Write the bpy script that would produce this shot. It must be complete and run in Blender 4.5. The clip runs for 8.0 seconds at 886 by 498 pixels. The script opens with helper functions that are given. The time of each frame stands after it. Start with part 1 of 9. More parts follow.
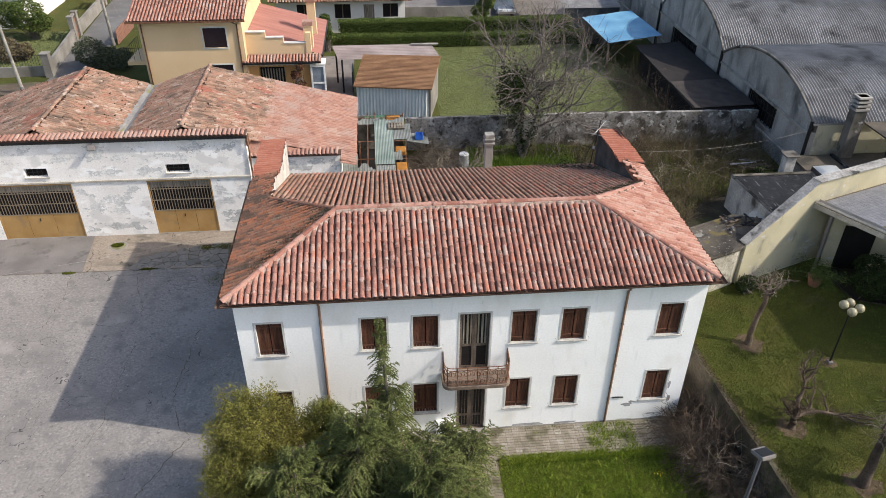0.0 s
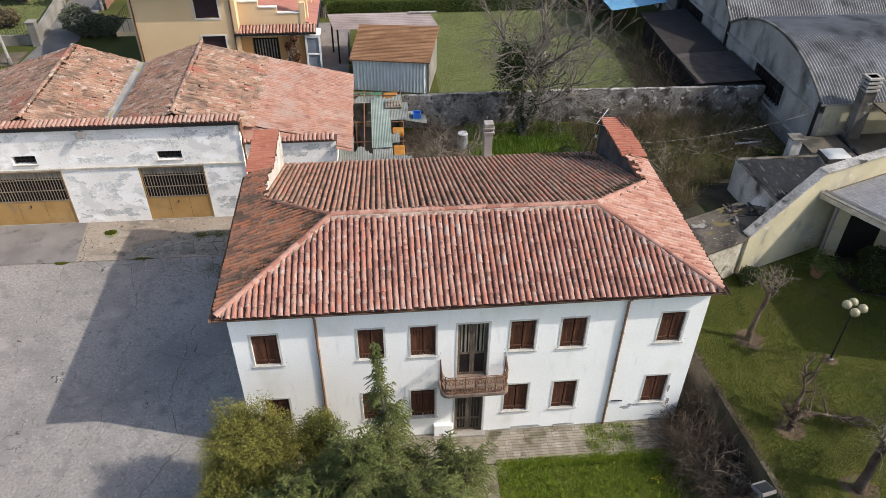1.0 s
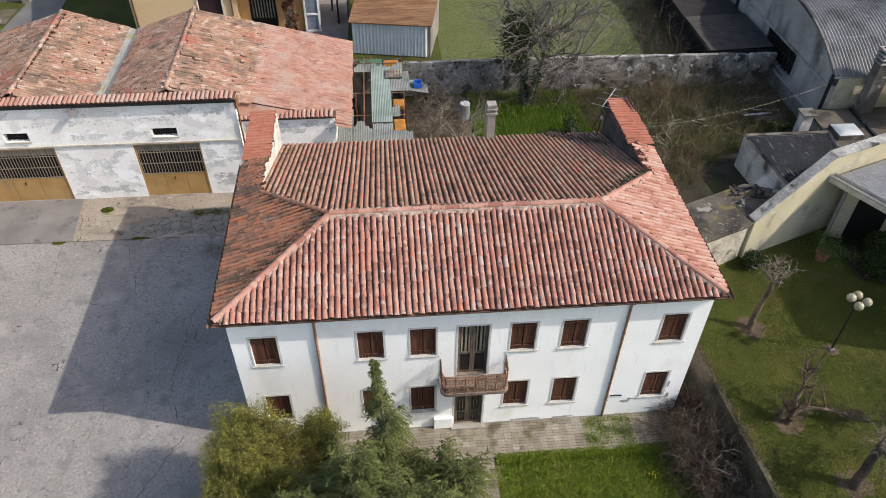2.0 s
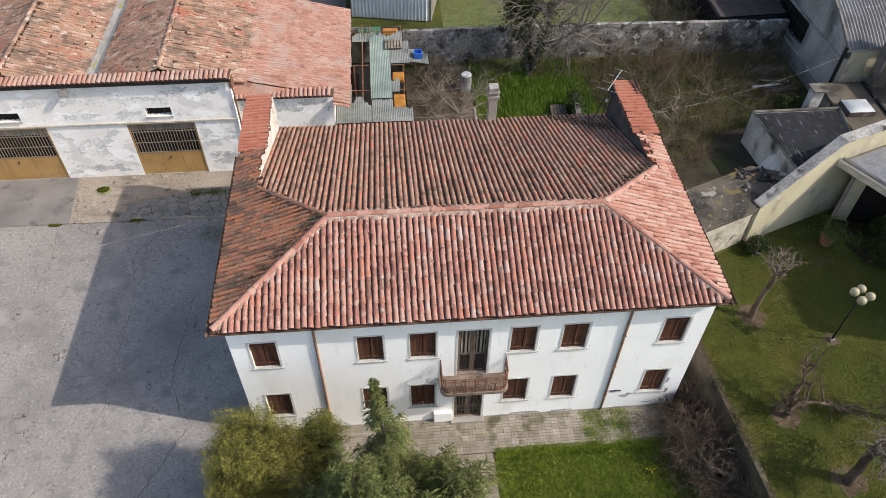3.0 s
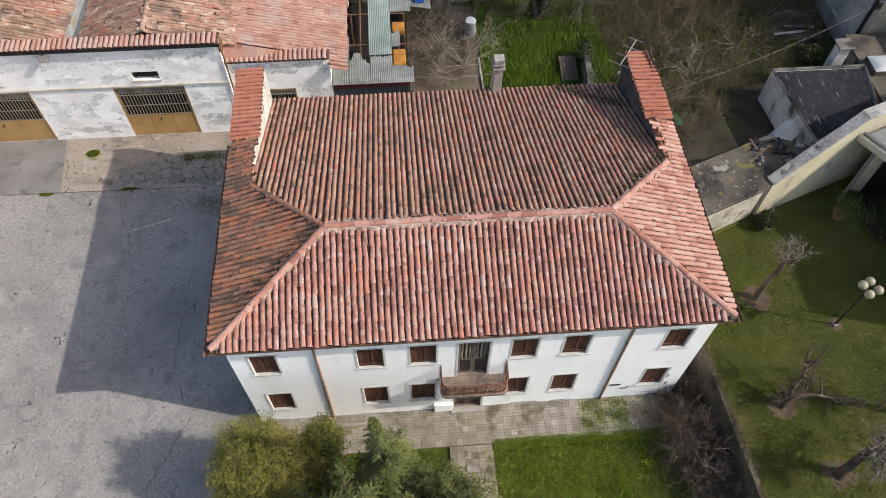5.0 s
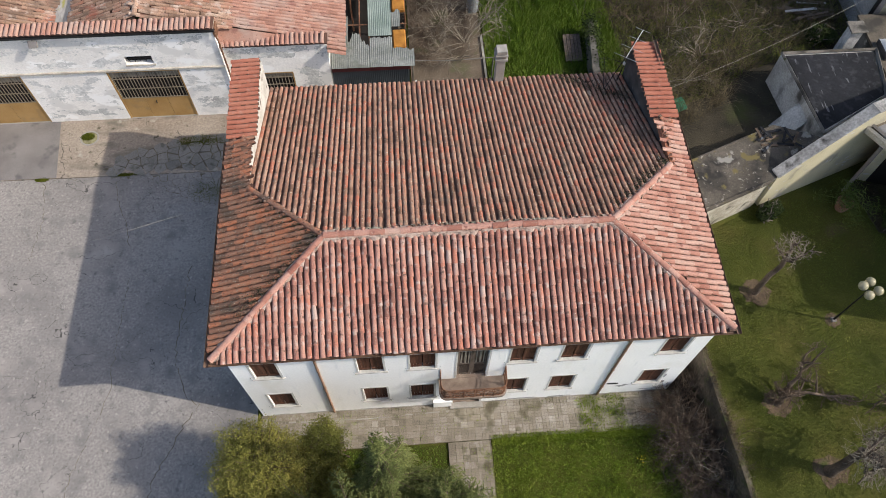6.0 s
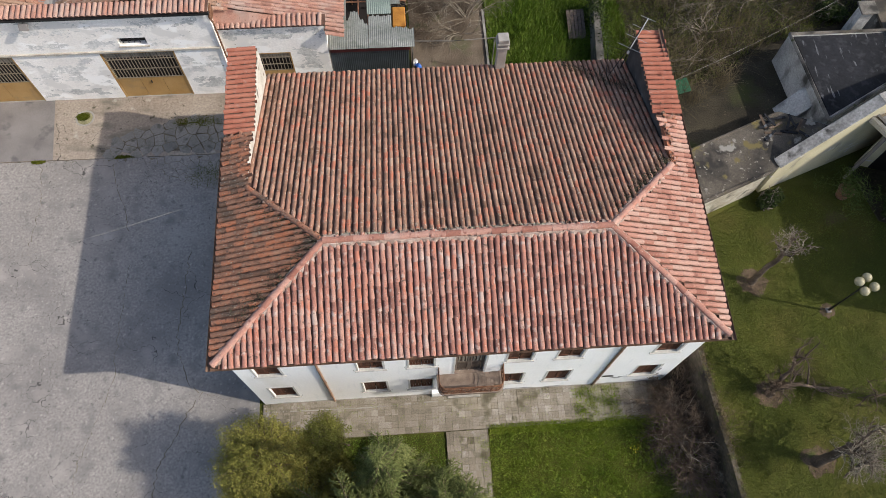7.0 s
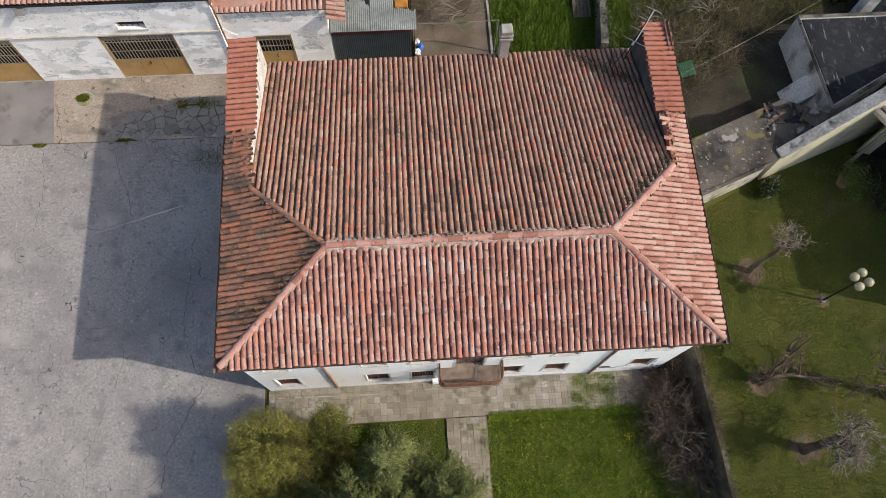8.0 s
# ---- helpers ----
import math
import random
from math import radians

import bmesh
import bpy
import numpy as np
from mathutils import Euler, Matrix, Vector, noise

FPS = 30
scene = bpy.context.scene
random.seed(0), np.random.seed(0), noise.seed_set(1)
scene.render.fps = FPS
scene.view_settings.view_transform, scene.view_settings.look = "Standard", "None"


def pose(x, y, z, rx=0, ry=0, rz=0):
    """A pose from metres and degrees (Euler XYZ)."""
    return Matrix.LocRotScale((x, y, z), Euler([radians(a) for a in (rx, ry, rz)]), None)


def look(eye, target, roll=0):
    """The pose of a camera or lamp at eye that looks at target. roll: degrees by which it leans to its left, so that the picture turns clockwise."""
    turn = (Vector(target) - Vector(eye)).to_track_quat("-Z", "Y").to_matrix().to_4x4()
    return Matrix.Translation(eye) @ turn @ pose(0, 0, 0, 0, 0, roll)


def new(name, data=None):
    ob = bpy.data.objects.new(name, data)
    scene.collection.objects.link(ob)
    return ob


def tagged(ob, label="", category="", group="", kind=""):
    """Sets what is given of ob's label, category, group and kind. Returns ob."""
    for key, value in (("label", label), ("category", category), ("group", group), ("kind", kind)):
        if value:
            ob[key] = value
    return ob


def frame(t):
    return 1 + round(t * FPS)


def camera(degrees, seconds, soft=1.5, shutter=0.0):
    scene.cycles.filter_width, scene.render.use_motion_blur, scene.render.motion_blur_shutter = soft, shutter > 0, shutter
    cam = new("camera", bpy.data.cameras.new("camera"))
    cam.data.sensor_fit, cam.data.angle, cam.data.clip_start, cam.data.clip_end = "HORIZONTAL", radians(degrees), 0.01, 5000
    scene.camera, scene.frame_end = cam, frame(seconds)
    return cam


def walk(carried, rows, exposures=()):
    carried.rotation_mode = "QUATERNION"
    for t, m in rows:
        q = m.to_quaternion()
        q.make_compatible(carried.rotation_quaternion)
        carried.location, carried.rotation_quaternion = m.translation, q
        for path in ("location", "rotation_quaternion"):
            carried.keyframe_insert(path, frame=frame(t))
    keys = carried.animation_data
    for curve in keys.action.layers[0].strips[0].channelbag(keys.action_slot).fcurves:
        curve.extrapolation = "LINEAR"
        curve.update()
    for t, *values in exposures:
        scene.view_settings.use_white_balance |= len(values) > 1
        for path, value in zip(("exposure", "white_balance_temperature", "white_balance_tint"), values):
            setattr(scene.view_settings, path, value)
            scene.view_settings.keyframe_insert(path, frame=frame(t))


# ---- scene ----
cam = camera(63.1, 8.0, soft=0.6)
PATH = [
    (0, (-2.286, -17.778, 19.737), (-2.129, -16.12, 18.629), 0.5),
    (0.5, (-2.197, -17.039, 20.331), (-2.04, -15.418, 19.17), 0.6),
    (1, (-2.118, -16.274, 20.97), (-1.965, -14.698, 19.748), 0.6),
    (1.5, (-2.037, -15.52, 21.585), (-1.891, -13.996, 20.298), 0.7),
    (3, (-1.802, -13.101, 23.409), (-1.674, -11.752, 21.938), 0.9),
    (3.5, (-1.72, -12.267, 23.908), (-1.598, -10.979, 22.383), 0.9),
    (4, (-1.623, -11.417, 24.394), (-1.508, -10.191, 22.817), 1.0),
    (4.5, (-1.547, -10.558, 24.837), (-1.439, -9.395, 23.213), 1.0),
    (6, (-1.356, -7.88, 26.213), (-1.263, -6.916, 24.463), 1.6),
    (6.5, (-1.302, -7.013, 26.656), (-1.212, -6.124, 24.867), 2.0),
    (7, (-1.247, -6.154, 27.133), (-1.161, -5.339, 25.309), 2.4),
    (7.5, (-1.208, -5.282, 27.635), (-1.13, -4.544, 25.777), 2.7),
    (8, (-1.218, -4.455, 28.134), (-1.14, -3.793, 26.248), 3.4),
]
walk(cam, [(t, look(eye, target, roll)) for t, eye, target, roll in PATH], exposures=[(0, 0.43), (3, 0.46), (4.5, 0.44), (6, 0.36), (8, 0.32)])

# ---- light ----
SUN_FROM = Vector((7.4, -2.05, 6.5)).normalized()
sun = new("sun", bpy.data.lights.new("sun", "SUN"))
sun.data.energy, sun.data.angle, sun.data.color = 3.5, radians(0.7), (1.0, 0.94, 0.85)
sun.matrix_world = look(SUN_FROM * 80, (0, 0, 0))
world = bpy.data.worlds.new("sky")
scene.world = world
world.use_nodes = True
sky = world.node_tree.nodes.new("ShaderNodeTexSky")
sky.sky_type, sky.sun_disc = "NISHITA", False
sky.sun_elevation, sky.sun_rotation = radians(40), radians(105)
sky.air_density, sky.dust_density = 1.0, 2.5
backing = world.node_tree.nodes["Background"]
backing.inputs["Strength"].default_value = 0.17
world.node_tree.links.new(sky.outputs["Color"], backing.inputs["Color"])


# ---- materials ----
def surface(name, stops, rough=0.85, big=0.6, fine=30.0, grain=0.25, bump=0.2, rnd="", amount=0.5, metal=0.0,
            stains=(), stretch=(1, 1, 1), distance=0.01):
    """A worn surface: a colour ramp driven by a slow noise and, for pieces, by each piece's own random number;
    grain on top; stains as (colour, scale, from, to, stretch)."""
    m = bpy.data.materials.new(name)
    m.use_nodes = True
    n, l = m.node_tree.nodes, m.node_tree.links
    bsdf = n["Principled BSDF"]
    geo = n.new("ShaderNodeNewGeometry")

    def mapped(size):
        mp = n.new("ShaderNodeMapping")
        mp.inputs["Scale"].default_value = size
        l.new(geo.outputs["Position"], mp.inputs["Vector"])
        return mp.outputs["Vector"]

    def noise_of(scale, detail, size):
        t = n.new("ShaderNodeTexNoise")
        t.inputs["Scale"].default_value, t.inputs["Detail"].default_value = scale, detail
        l.new(mapped(size), t.inputs["Vector"])
        return t.outputs["Fac"]

    slow = noise_of(big, 5.0, stretch)
    spread = n.new("ShaderNodeMapRange")
    spread.inputs["From Min"].default_value, spread.inputs["From Max"].default_value = 0.3, 0.7
    l.new(slow, spread.inputs["Value"])
    factor = spread.outputs["Result"]
    if rnd:
        if rnd == "island":
            own = geo.outputs["Random Per Island"]
        else:
            own = n.new("ShaderNodeObjectInfo").outputs["Random"]
        mix = n.new("ShaderNodeMix")
        mix.inputs["Factor"].default_value = amount
        l.new(factor, mix.inputs["A"])
        l.new(own, mix.inputs["B"])
        factor = mix.outputs["Result"]
    ramp = n.new("ShaderNodeValToRGB")
    while len(ramp.color_ramp.elements) < len(stops):
        ramp.color_ramp.elements.new(0.5)
    for e, (p, c) in zip(ramp.color_ramp.elements, stops):
        e.position, e.color = p, (*c, 1)
    l.new(factor, ramp.inputs["Fac"])
    colour = ramp.outputs["Color"]
    small = noise_of(fine, 4.0, stretch)
    level = n.new("ShaderNodeMapRange")
    level.inputs["From Min"].default_value, level.inputs["From Max"].default_value = 0.25, 0.75
    level.inputs["To Min"].default_value, level.inputs["To Max"].default_value = 1 - grain, 1 + grain
    l.new(small, level.inputs["Value"])
    mul = n.new("ShaderNodeMix")
    mul.data_type, mul.blend_type = "RGBA", "MULTIPLY"
    mul.inputs["Factor"].default_value = 1
    l.new(colour, mul.inputs[6])
    l.new(level.outputs["Result"], mul.inputs[7])
    colour = mul.outputs[2]
    for c, scale, lo, hi, size in stains:
        t = noise_of(scale, 6.0, size)
        r = n.new("ShaderNodeMapRange")
        r.inputs["From Min"].default_value, r.inputs["From Max"].default_value = lo, hi
        l.new(t, r.inputs["Value"])
        mx = n.new("ShaderNodeMix")
        mx.data_type = "RGBA"
        l.new(r.outputs["Result"], mx.inputs["Factor"])
        l.new(colour, mx.inputs[6])
        mx.inputs[7].default_value = (*c, 1)
        colour = mx.outputs[2]
    l.new(colour, bsdf.inputs["Base Color"])
    bsdf.inputs["Roughness"].default_value, bsdf.inputs["Metallic"].default_value = rough, metal
    bsdf.inputs["Specular IOR Level"].default_value = 0.3
    if bump:
        b = n.new("ShaderNodeBump")
        b.inputs["Strength"].default_value, b.inputs["Distance"].default_value = bump, distance
        l.new(small, b.inputs["Height"])
        l.new(b.outputs["Normal"], bsdf.inputs["Normal"])
    return m


def cracked(m, scale, width, colour, mask_scale, lo, hi, wobble=0.6):
    """Adds a web of dark cracks, thick where a slow noise is high, to a surface."""
    n, l = m.node_tree.nodes, m.node_tree.links
    bsdf = n["Principled BSDF"]
    geo = n.new("ShaderNodeNewGeometry")
    w = n.new("ShaderNodeTexNoise")
    w.inputs["Scale"].default_value, w.inputs["Detail"].default_value = scale * 1.3, 4
    l.new(geo.outputs["Position"], w.inputs["Vector"])
    sub = n.new("ShaderNodeVectorMath")
    sub.operation = "SCALE"
    sub.inputs["Scale"].default_value = wobble / scale
    l.new(w.outputs["Color"], sub.inputs[0])
    add = n.new("ShaderNodeVectorMath")
    l.new(geo.outputs["Position"], add.inputs[0])
    l.new(sub.outputs["Vector"], add.inputs[1])
    v = n.new("ShaderNodeTexVoronoi")
    v.feature = "DISTANCE_TO_EDGE"
    v.inputs["Scale"].default_value = scale
    l.new(add.outputs["Vector"], v.inputs["Vector"])
    k = n.new("ShaderNodeTexNoise")
    k.inputs["Scale"].default_value, k.inputs["Detail"].default_value = mask_scale, 3
    l.new(geo.outputs["Position"], k.inputs["Vector"])
    mr = n.new("ShaderNodeMapRange")
    mr.inputs["From Min"].default_value, mr.inputs["From Max"].default_value = lo, hi
    mr.inputs["To Min"].default_value, mr.inputs["To Max"].default_value = 0.0, width
    l.new(k.outputs["Fac"], mr.inputs["Value"])
    lt = n.new("ShaderNodeMath")
    lt.operation = "LESS_THAN"
    l.new(v.outputs["Distance"], lt.inputs[0])
    l.new(mr.outputs["Result"], lt.inputs[1])
    mx = n.new("ShaderNodeMix")
    mx.data_type = "RGBA"
    l.new(lt.outputs["Value"], mx.inputs["Factor"])
    l.new(bsdf.inputs["Base Color"].links[0].from_socket, mx.inputs[6])
    mx.inputs[7].default_value = (*colour, 1)
    l.new(mx.outputs[2], bsdf.inputs["Base Color"])
    return m


def plain(name, colour, rough=0.6, metal=0.0):
    d = tuple(c * 0.75 for c in colour)
    u = tuple(min(1, c * 1.2) for c in colour)
    return surface(name, [(0.0, d), (1.0, u)], rough, big=1.5, fine=20, grain=0.12, bump=0.05, metal=metal)


ONE = (1, 1, 1)
LICHEN = (0.36, 0.33, 0.27)


def tile_material(name, rnd, kind):
    own, grain = 0.62, 0.3
    if kind == "front":
        stops = [(0.12, (0.190, 0.084, 0.064)), (0.3, (0.265, 0.112, 0.086)), (0.46, (0.325, 0.142, 0.108)), (0.6, (0.350, 0.190, 0.150)),
                 (0.74, (0.350, 0.126, 0.084)), (0.9, (0.375, 0.258, 0.222))]
        stains = [((0.380, 0.300, 0.258), 5.0, 0.56, 0.72, ONE), ((0.135, 0.080, 0.062), 7.0, 0.61, 0.68, ONE), ((0.105, 0.066, 0.054), 26.0, 0.62, 0.68, ONE), ((0.440, 0.385, 0.330), 34.0, 0.64, 0.69, ONE)]
    elif kind == "back":
        stops = [(0.1, (0.140, 0.080, 0.056)), (0.28, (0.240, 0.136, 0.098)), (0.45, (0.310, 0.166, 0.124)), (0.58, (0.330, 0.212, 0.158)),
                 (0.72, (0.350, 0.122, 0.080)), (0.88, (0.370, 0.258, 0.200))]
        stains = [((0.190, 0.125, 0.090), 3.0, 0.54, 0.72, ONE), ((0.085, 0.058, 0.042), 20.0, 0.62, 0.68, ONE), ((0.430, 0.372, 0.290), 14.0, 0.62, 0.67, ONE), ((0.480, 0.430, 0.340), 30.0, 0.64, 0.69, ONE)]
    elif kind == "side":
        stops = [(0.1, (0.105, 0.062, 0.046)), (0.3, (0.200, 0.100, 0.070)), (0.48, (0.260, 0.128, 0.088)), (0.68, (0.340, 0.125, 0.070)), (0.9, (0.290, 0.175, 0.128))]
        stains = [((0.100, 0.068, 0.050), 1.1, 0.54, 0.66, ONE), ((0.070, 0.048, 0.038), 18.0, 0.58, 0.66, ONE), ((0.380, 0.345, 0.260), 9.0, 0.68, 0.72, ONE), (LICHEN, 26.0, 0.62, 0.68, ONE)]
    elif kind == "pink":
        stops = [(0.1, (0.225, 0.092, 0.066)), (0.35, (0.330, 0.160, 0.118)), (0.6, (0.375, 0.205, 0.158)), (0.9, (0.395, 0.265, 0.212))]
        stains = [((0.200, 0.090, 0.070), 4.0, 0.62, 0.68, ONE), ((0.235, 0.160, 0.126), 12.0, 0.6, 0.72, ONE), ((0.440, 0.350, 0.285), 24.0, 0.64, 0.7, ONE)]
    elif kind == "new":
        own, grain = 0.4, 0.16
        stops = [(0.1, (0.265, 0.092, 0.064)), (0.5, (0.312, 0.112, 0.078)), (0.95, (0.352, 0.150, 0.108))]
        stains = [((0.337, 0.203, 0.163), 7.0, 0.6, 0.8, ONE)]
    elif kind == "brown":
        stops = [(0.1, (0.150, 0.090, 0.068)), (0.3, (0.250, 0.155, 0.115)), (0.5, (0.325, 0.208, 0.160)), (0.68, (0.300, 0.145, 0.105)), (0.9, (0.400, 0.298, 0.242))]
        stains = [((0.150, 0.105, 0.078), 1.0, 0.5, 0.68, ONE), ((0.300, 0.120, 0.080), 0.6, 0.6, 0.66, ONE), ((0.430, 0.335, 0.275), 2.4, 0.57, 0.7, ONE), ((0.110, 0.075, 0.058), 12.0, 0.6, 0.68, ONE)]
    else:
        own, grain = 0.55, 0.28
        stops = [(0.1, (0.230, 0.118, 0.094)), (0.35, (0.310, 0.160, 0.128)), (0.6, (0.345, 0.186, 0.150)), (0.9, (0.385, 0.260, 0.220))]
        stains = [((0.330, 0.232, 0.190), 1.0, 0.5, 0.68, ONE), ((0.225, 0.108, 0.086), 2.6, 0.58, 0.7, ONE), ((0.160, 0.095, 0.075), 11.0, 0.62, 0.7, ONE)]
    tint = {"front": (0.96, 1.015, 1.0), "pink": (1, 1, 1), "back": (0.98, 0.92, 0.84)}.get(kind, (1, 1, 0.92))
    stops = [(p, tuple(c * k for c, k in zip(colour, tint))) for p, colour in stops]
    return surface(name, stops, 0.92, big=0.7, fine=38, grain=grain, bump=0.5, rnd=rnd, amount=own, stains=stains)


TILE = {k: tile_material("clay_" + k, "island", k) for k in ("front", "back", "side", "pink", "new", "brown", "salmon")}
TILE_OWN = {k: tile_material("clay_piece_" + k, "object", k) for k in ("front", "back", "side", "pink", "new", "brown", "salmon")}
# clay under the cover tiles, its colour darkened for the shade in the gaps
PAN = surface("clay_pan_gap_shade", [(0, (0.066, 0.036, 0.026)), (1, (0.155, 0.08, 0.056))], 0.95, big=2, grain=0.35, stains=[((0.07, 0.055, 0.045), 4, 0.55, 0.7, ONE)])
PLASTER = surface("white_plaster", [(0, (0.89, 0.885, 0.86)), (1, (0.95, 0.94, 0.915))], 0.9, big=0.5, fine=14, grain=0.05, bump=0.12,
                  stains=[((0.78, 0.76, 0.68), 0.9, 0.55, 0.82, (1, 1, 0.5)), ((0.55, 0.5, 0.42), 2.2, 0.74, 0.8, ONE), ((0.76, 0.77, 0.77), 3.0, 0.6, 0.8, (1.5, 1, 0.25))])
PEELED = surface("peeling_plaster", [(0, (0.8, 0.75, 0.69)), (1, (0.93, 0.885, 0.83))], 0.95, big=0.8, fine=14, grain=0.1, bump=0.35,
                 stains=[((0.74, 0.7, 0.65), 0.8, 0.54, 0.6, (1, 1, 1.5)), ((0.95, 0.915, 0.87), 1.1, 0.58, 0.62, (0.7, 1, 1.1)), ((0.56, 0.54, 0.51), 2.6, 0.66, 0.69, (0.7, 1, 1.2)), ((0.45, 0.4, 0.33), 6.0, 0.69, 0.73, ONE)])
CHEEK = surface("old_cracked_plaster", [(0, (0.4, 0.37, 0.32)), (1, (0.56, 0.53, 0.48))], 0.95, big=1.2, fine=14, grain=0.2, bump=0.3, stains=[((0.14, 0.12, 0.1), 2.5, 0.6, 0.68, ONE)])
GARTRIM = surface("worn_plaster_moulding", [(0, (0.34, 0.3, 0.24)), (1, (0.52, 0.48, 0.41))], 0.95, big=1.6, fine=16, grain=0.2, bump=0.2)
SILL = surface("worn_stone_sill", [(0, (0.36, 0.345, 0.315)), (1, (0.48, 0.465, 0.43))], 0.9, big=3, fine=14, grain=0.2)
TRIM = surface("pale_stone_trim", [(0, (0.5, 0.485, 0.45)), (1, (0.62, 0.605, 0.57))], 0.85, big=2, grain=0.1)
SHUTTER = surface("weathered_brown_wood", [(0, (0.035, 0.014, 0.008)), (0.5, (0.085, 0.033, 0.018)), (1, (0.16, 0.07, 0.04))], 0.75, big=1.4, fine=9, grain=0.45,
                  bump=0.3, stretch=(9, 9, 0.7), rnd="object", amount=0.3)
SHUTTER_LEDGE = surface("brown_wood_ledge", [(0, (0.05, 0.02, 0.012)), (1, (0.14, 0.06, 0.035))], 0.75, big=2, grain=0.3, stretch=(1, 8, 8))
GREYWOOD = surface("greyed_door_wood", [(0, (0.06, 0.045, 0.035)), (1, (0.17, 0.13, 0.1))], 0.85, big=2, fine=10, grain=0.3, stretch=(6, 6, 0.8))
DARKGLASS = plain("dark_window_glass", (0.02, 0.018, 0.018), 0.12)
CURTAIN = surface("drawn_net_curtain", [(0, (0.1, 0.085, 0.065)), (1, (0.34, 0.3, 0.24))], 0.95, big=4, stretch=(6, 1, 0.3))
RUST = surface("rusty_iron", [(0, (0.09, 0.042, 0.024)), (0.5, (0.17, 0.08, 0.045)), (1, (0.24, 0.145, 0.09))], 0.8, big=6, fine=40, grain=0.3, metal=0.2)
COPPER = surface("brown_painted_pipe", [(0, (0.2, 0.115, 0.07)), (1, (0.34, 0.21, 0.135))], 0.6, big=2, fine=20, grain=0.2)
GUTTER = surface("dark_brown_gutter", [(0, (0.06, 0.035, 0.025)), (1, (0.15, 0.09, 0.06))], 0.6, big=2, grain=0.2)
CONCRETE = surface("grey_concrete", [(0, (0.22, 0.2, 0.18)), (1, (0.36, 0.34, 0.3))], 0.95, big=0.7, fine=25, grain=0.15, bump=0.25,
                   stains=[((0.1, 0.095, 0.085), 0.9, 0.55, 0.75, ONE)])
BALCONY = surface("balcony_concrete", [(0, (0.13, 0.095, 0.075)), (1, (0.24, 0.185, 0.145))], 0.9, big=3, grain=0.2)
DARKWALL = surface("near_black_render", [(0, (0.025, 0.023, 0.022)), (1, (0.1, 0.09, 0.085))], 0.95, big=1.2, grain=0.3, stains=[((0.2, 0.19, 0.18), 2.0, 0.62, 0.72, ONE)])
OLDWALL = surface("mouldy_wall", [(0, (0.07, 0.062, 0.052)), (1, (0.21, 0.192, 0.168))], 0.95, big=0.6, grain=0.3, bump=0.5,
                  stains=[((0.035, 0.033, 0.028), 0.9, 0.48, 0.64, (1, 1, 0.6)), ((0.36, 0.34, 0.31), 1.5, 0.64, 0.7, ONE), ((0.05, 0.055, 0.02), 2.5, 0.62, 0.7, ONE)])
BACKWALL = surface("patchy_grey_wall", [(0, (0.12, 0.11, 0.1)), (1, (0.3, 0.285, 0.265))], 0.95, big=0.9, fine=9, grain=0.4, bump=0.5,
                   stains=[((0.045, 0.042, 0.036), 1.1, 0.5, 0.58, (1, 1, 0.7)), ((0.4, 0.39, 0.37), 2.2, 0.6, 0.65, ONE), ((0.06, 0.05, 0.035), 5.0, 0.58, 0.66, ONE)])
GARDENWALL = surface("mossy_garden_wall", [(0, (0.045, 0.037, 0.026)), (1, (0.13, 0.107, 0.08))], 0.98, big=0.9, fine=12, grain=0.4, bump=0.7, distance=0.03,
                     stains=[((0.022, 0.02, 0.017), 0.9, 0.5, 0.66, (1, 1, 0.6)), ((0.3, 0.27, 0.22), 0.8, 0.6, 0.66, (1, 1, 0.5)), ((0.05, 0.06, 0.02), 2.5, 0.56, 0.68, ONE)])
ASPHALT = surface("worn_asphalt", [(0, (0.216, 0.197, 0.180)), (1, (0.263, 0.240, 0.220))], 0.9, big=0.22, fine=11, grain=0.28, bump=0.35,
                  stains=[((0.163, 0.149, 0.140), 0.3, 0.48, 0.68, ONE), ((0.168, 0.155, 0.146), 1.3, 0.54, 0.72, ONE), ((0.316, 0.287, 0.259), 0.6, 0.56, 0.76, ONE), ((0.146, 0.135, 0.128), 4.0, 0.58, 0.72, ONE), ((0.337, 0.305, 0.276), 6.0, 0.6, 0.74, ONE), ((0.095, 0.087, 0.080), 13.0, 0.66, 0.72, ONE)])
cracked(ASPHALT, 0.45, 0.006, (0.07, 0.065, 0.06), 0.3, 0.48, 0.66, 1.5)
cracked(ASPHALT, 3.4, 0.02, (0.08, 0.074, 0.068), 0.35, 0.6, 0.74, 0.9)
LANE = surface("lane_asphalt", [(0, (0.1, 0.096, 0.092)), (1, (0.165, 0.158, 0.15))], 0.9, big=0.4, fine=11, grain=0.2, bump=0.3, stains=[((0.2, 0.19, 0.175), 0.7, 0.58, 0.7, ONE)])
APRON = surface("old_concrete_apron", [(0, (0.212, 0.17, 0.134)), (1, (0.318, 0.266, 0.212))], 0.95, big=0.6, fine=11, grain=0.25, bump=0.3,
                stains=[((0.13, 0.112, 0.088), 1.0, 0.52, 0.7, (0.6, 1.5, 1)), ((0.34, 0.31, 0.26), 2.0, 0.62, 0.72, ONE), ((0.085, 0.075, 0.05), 3.0, 0.62, 0.7, ONE)])
cracked(APRON, 0.8, 0.01, (0.07, 0.062, 0.05), 0.4, 0.48, 0.62, 0.9)
PATCH = surface("grey_concrete_patch", [(0, (0.142, 0.128, 0.12)), (1, (0.206, 0.188, 0.176))], 0.95, big=0.8, fine=30, grain=0.15,
                stains=[((0.1, 0.095, 0.09), 1.2, 0.58, 0.7, ONE)])
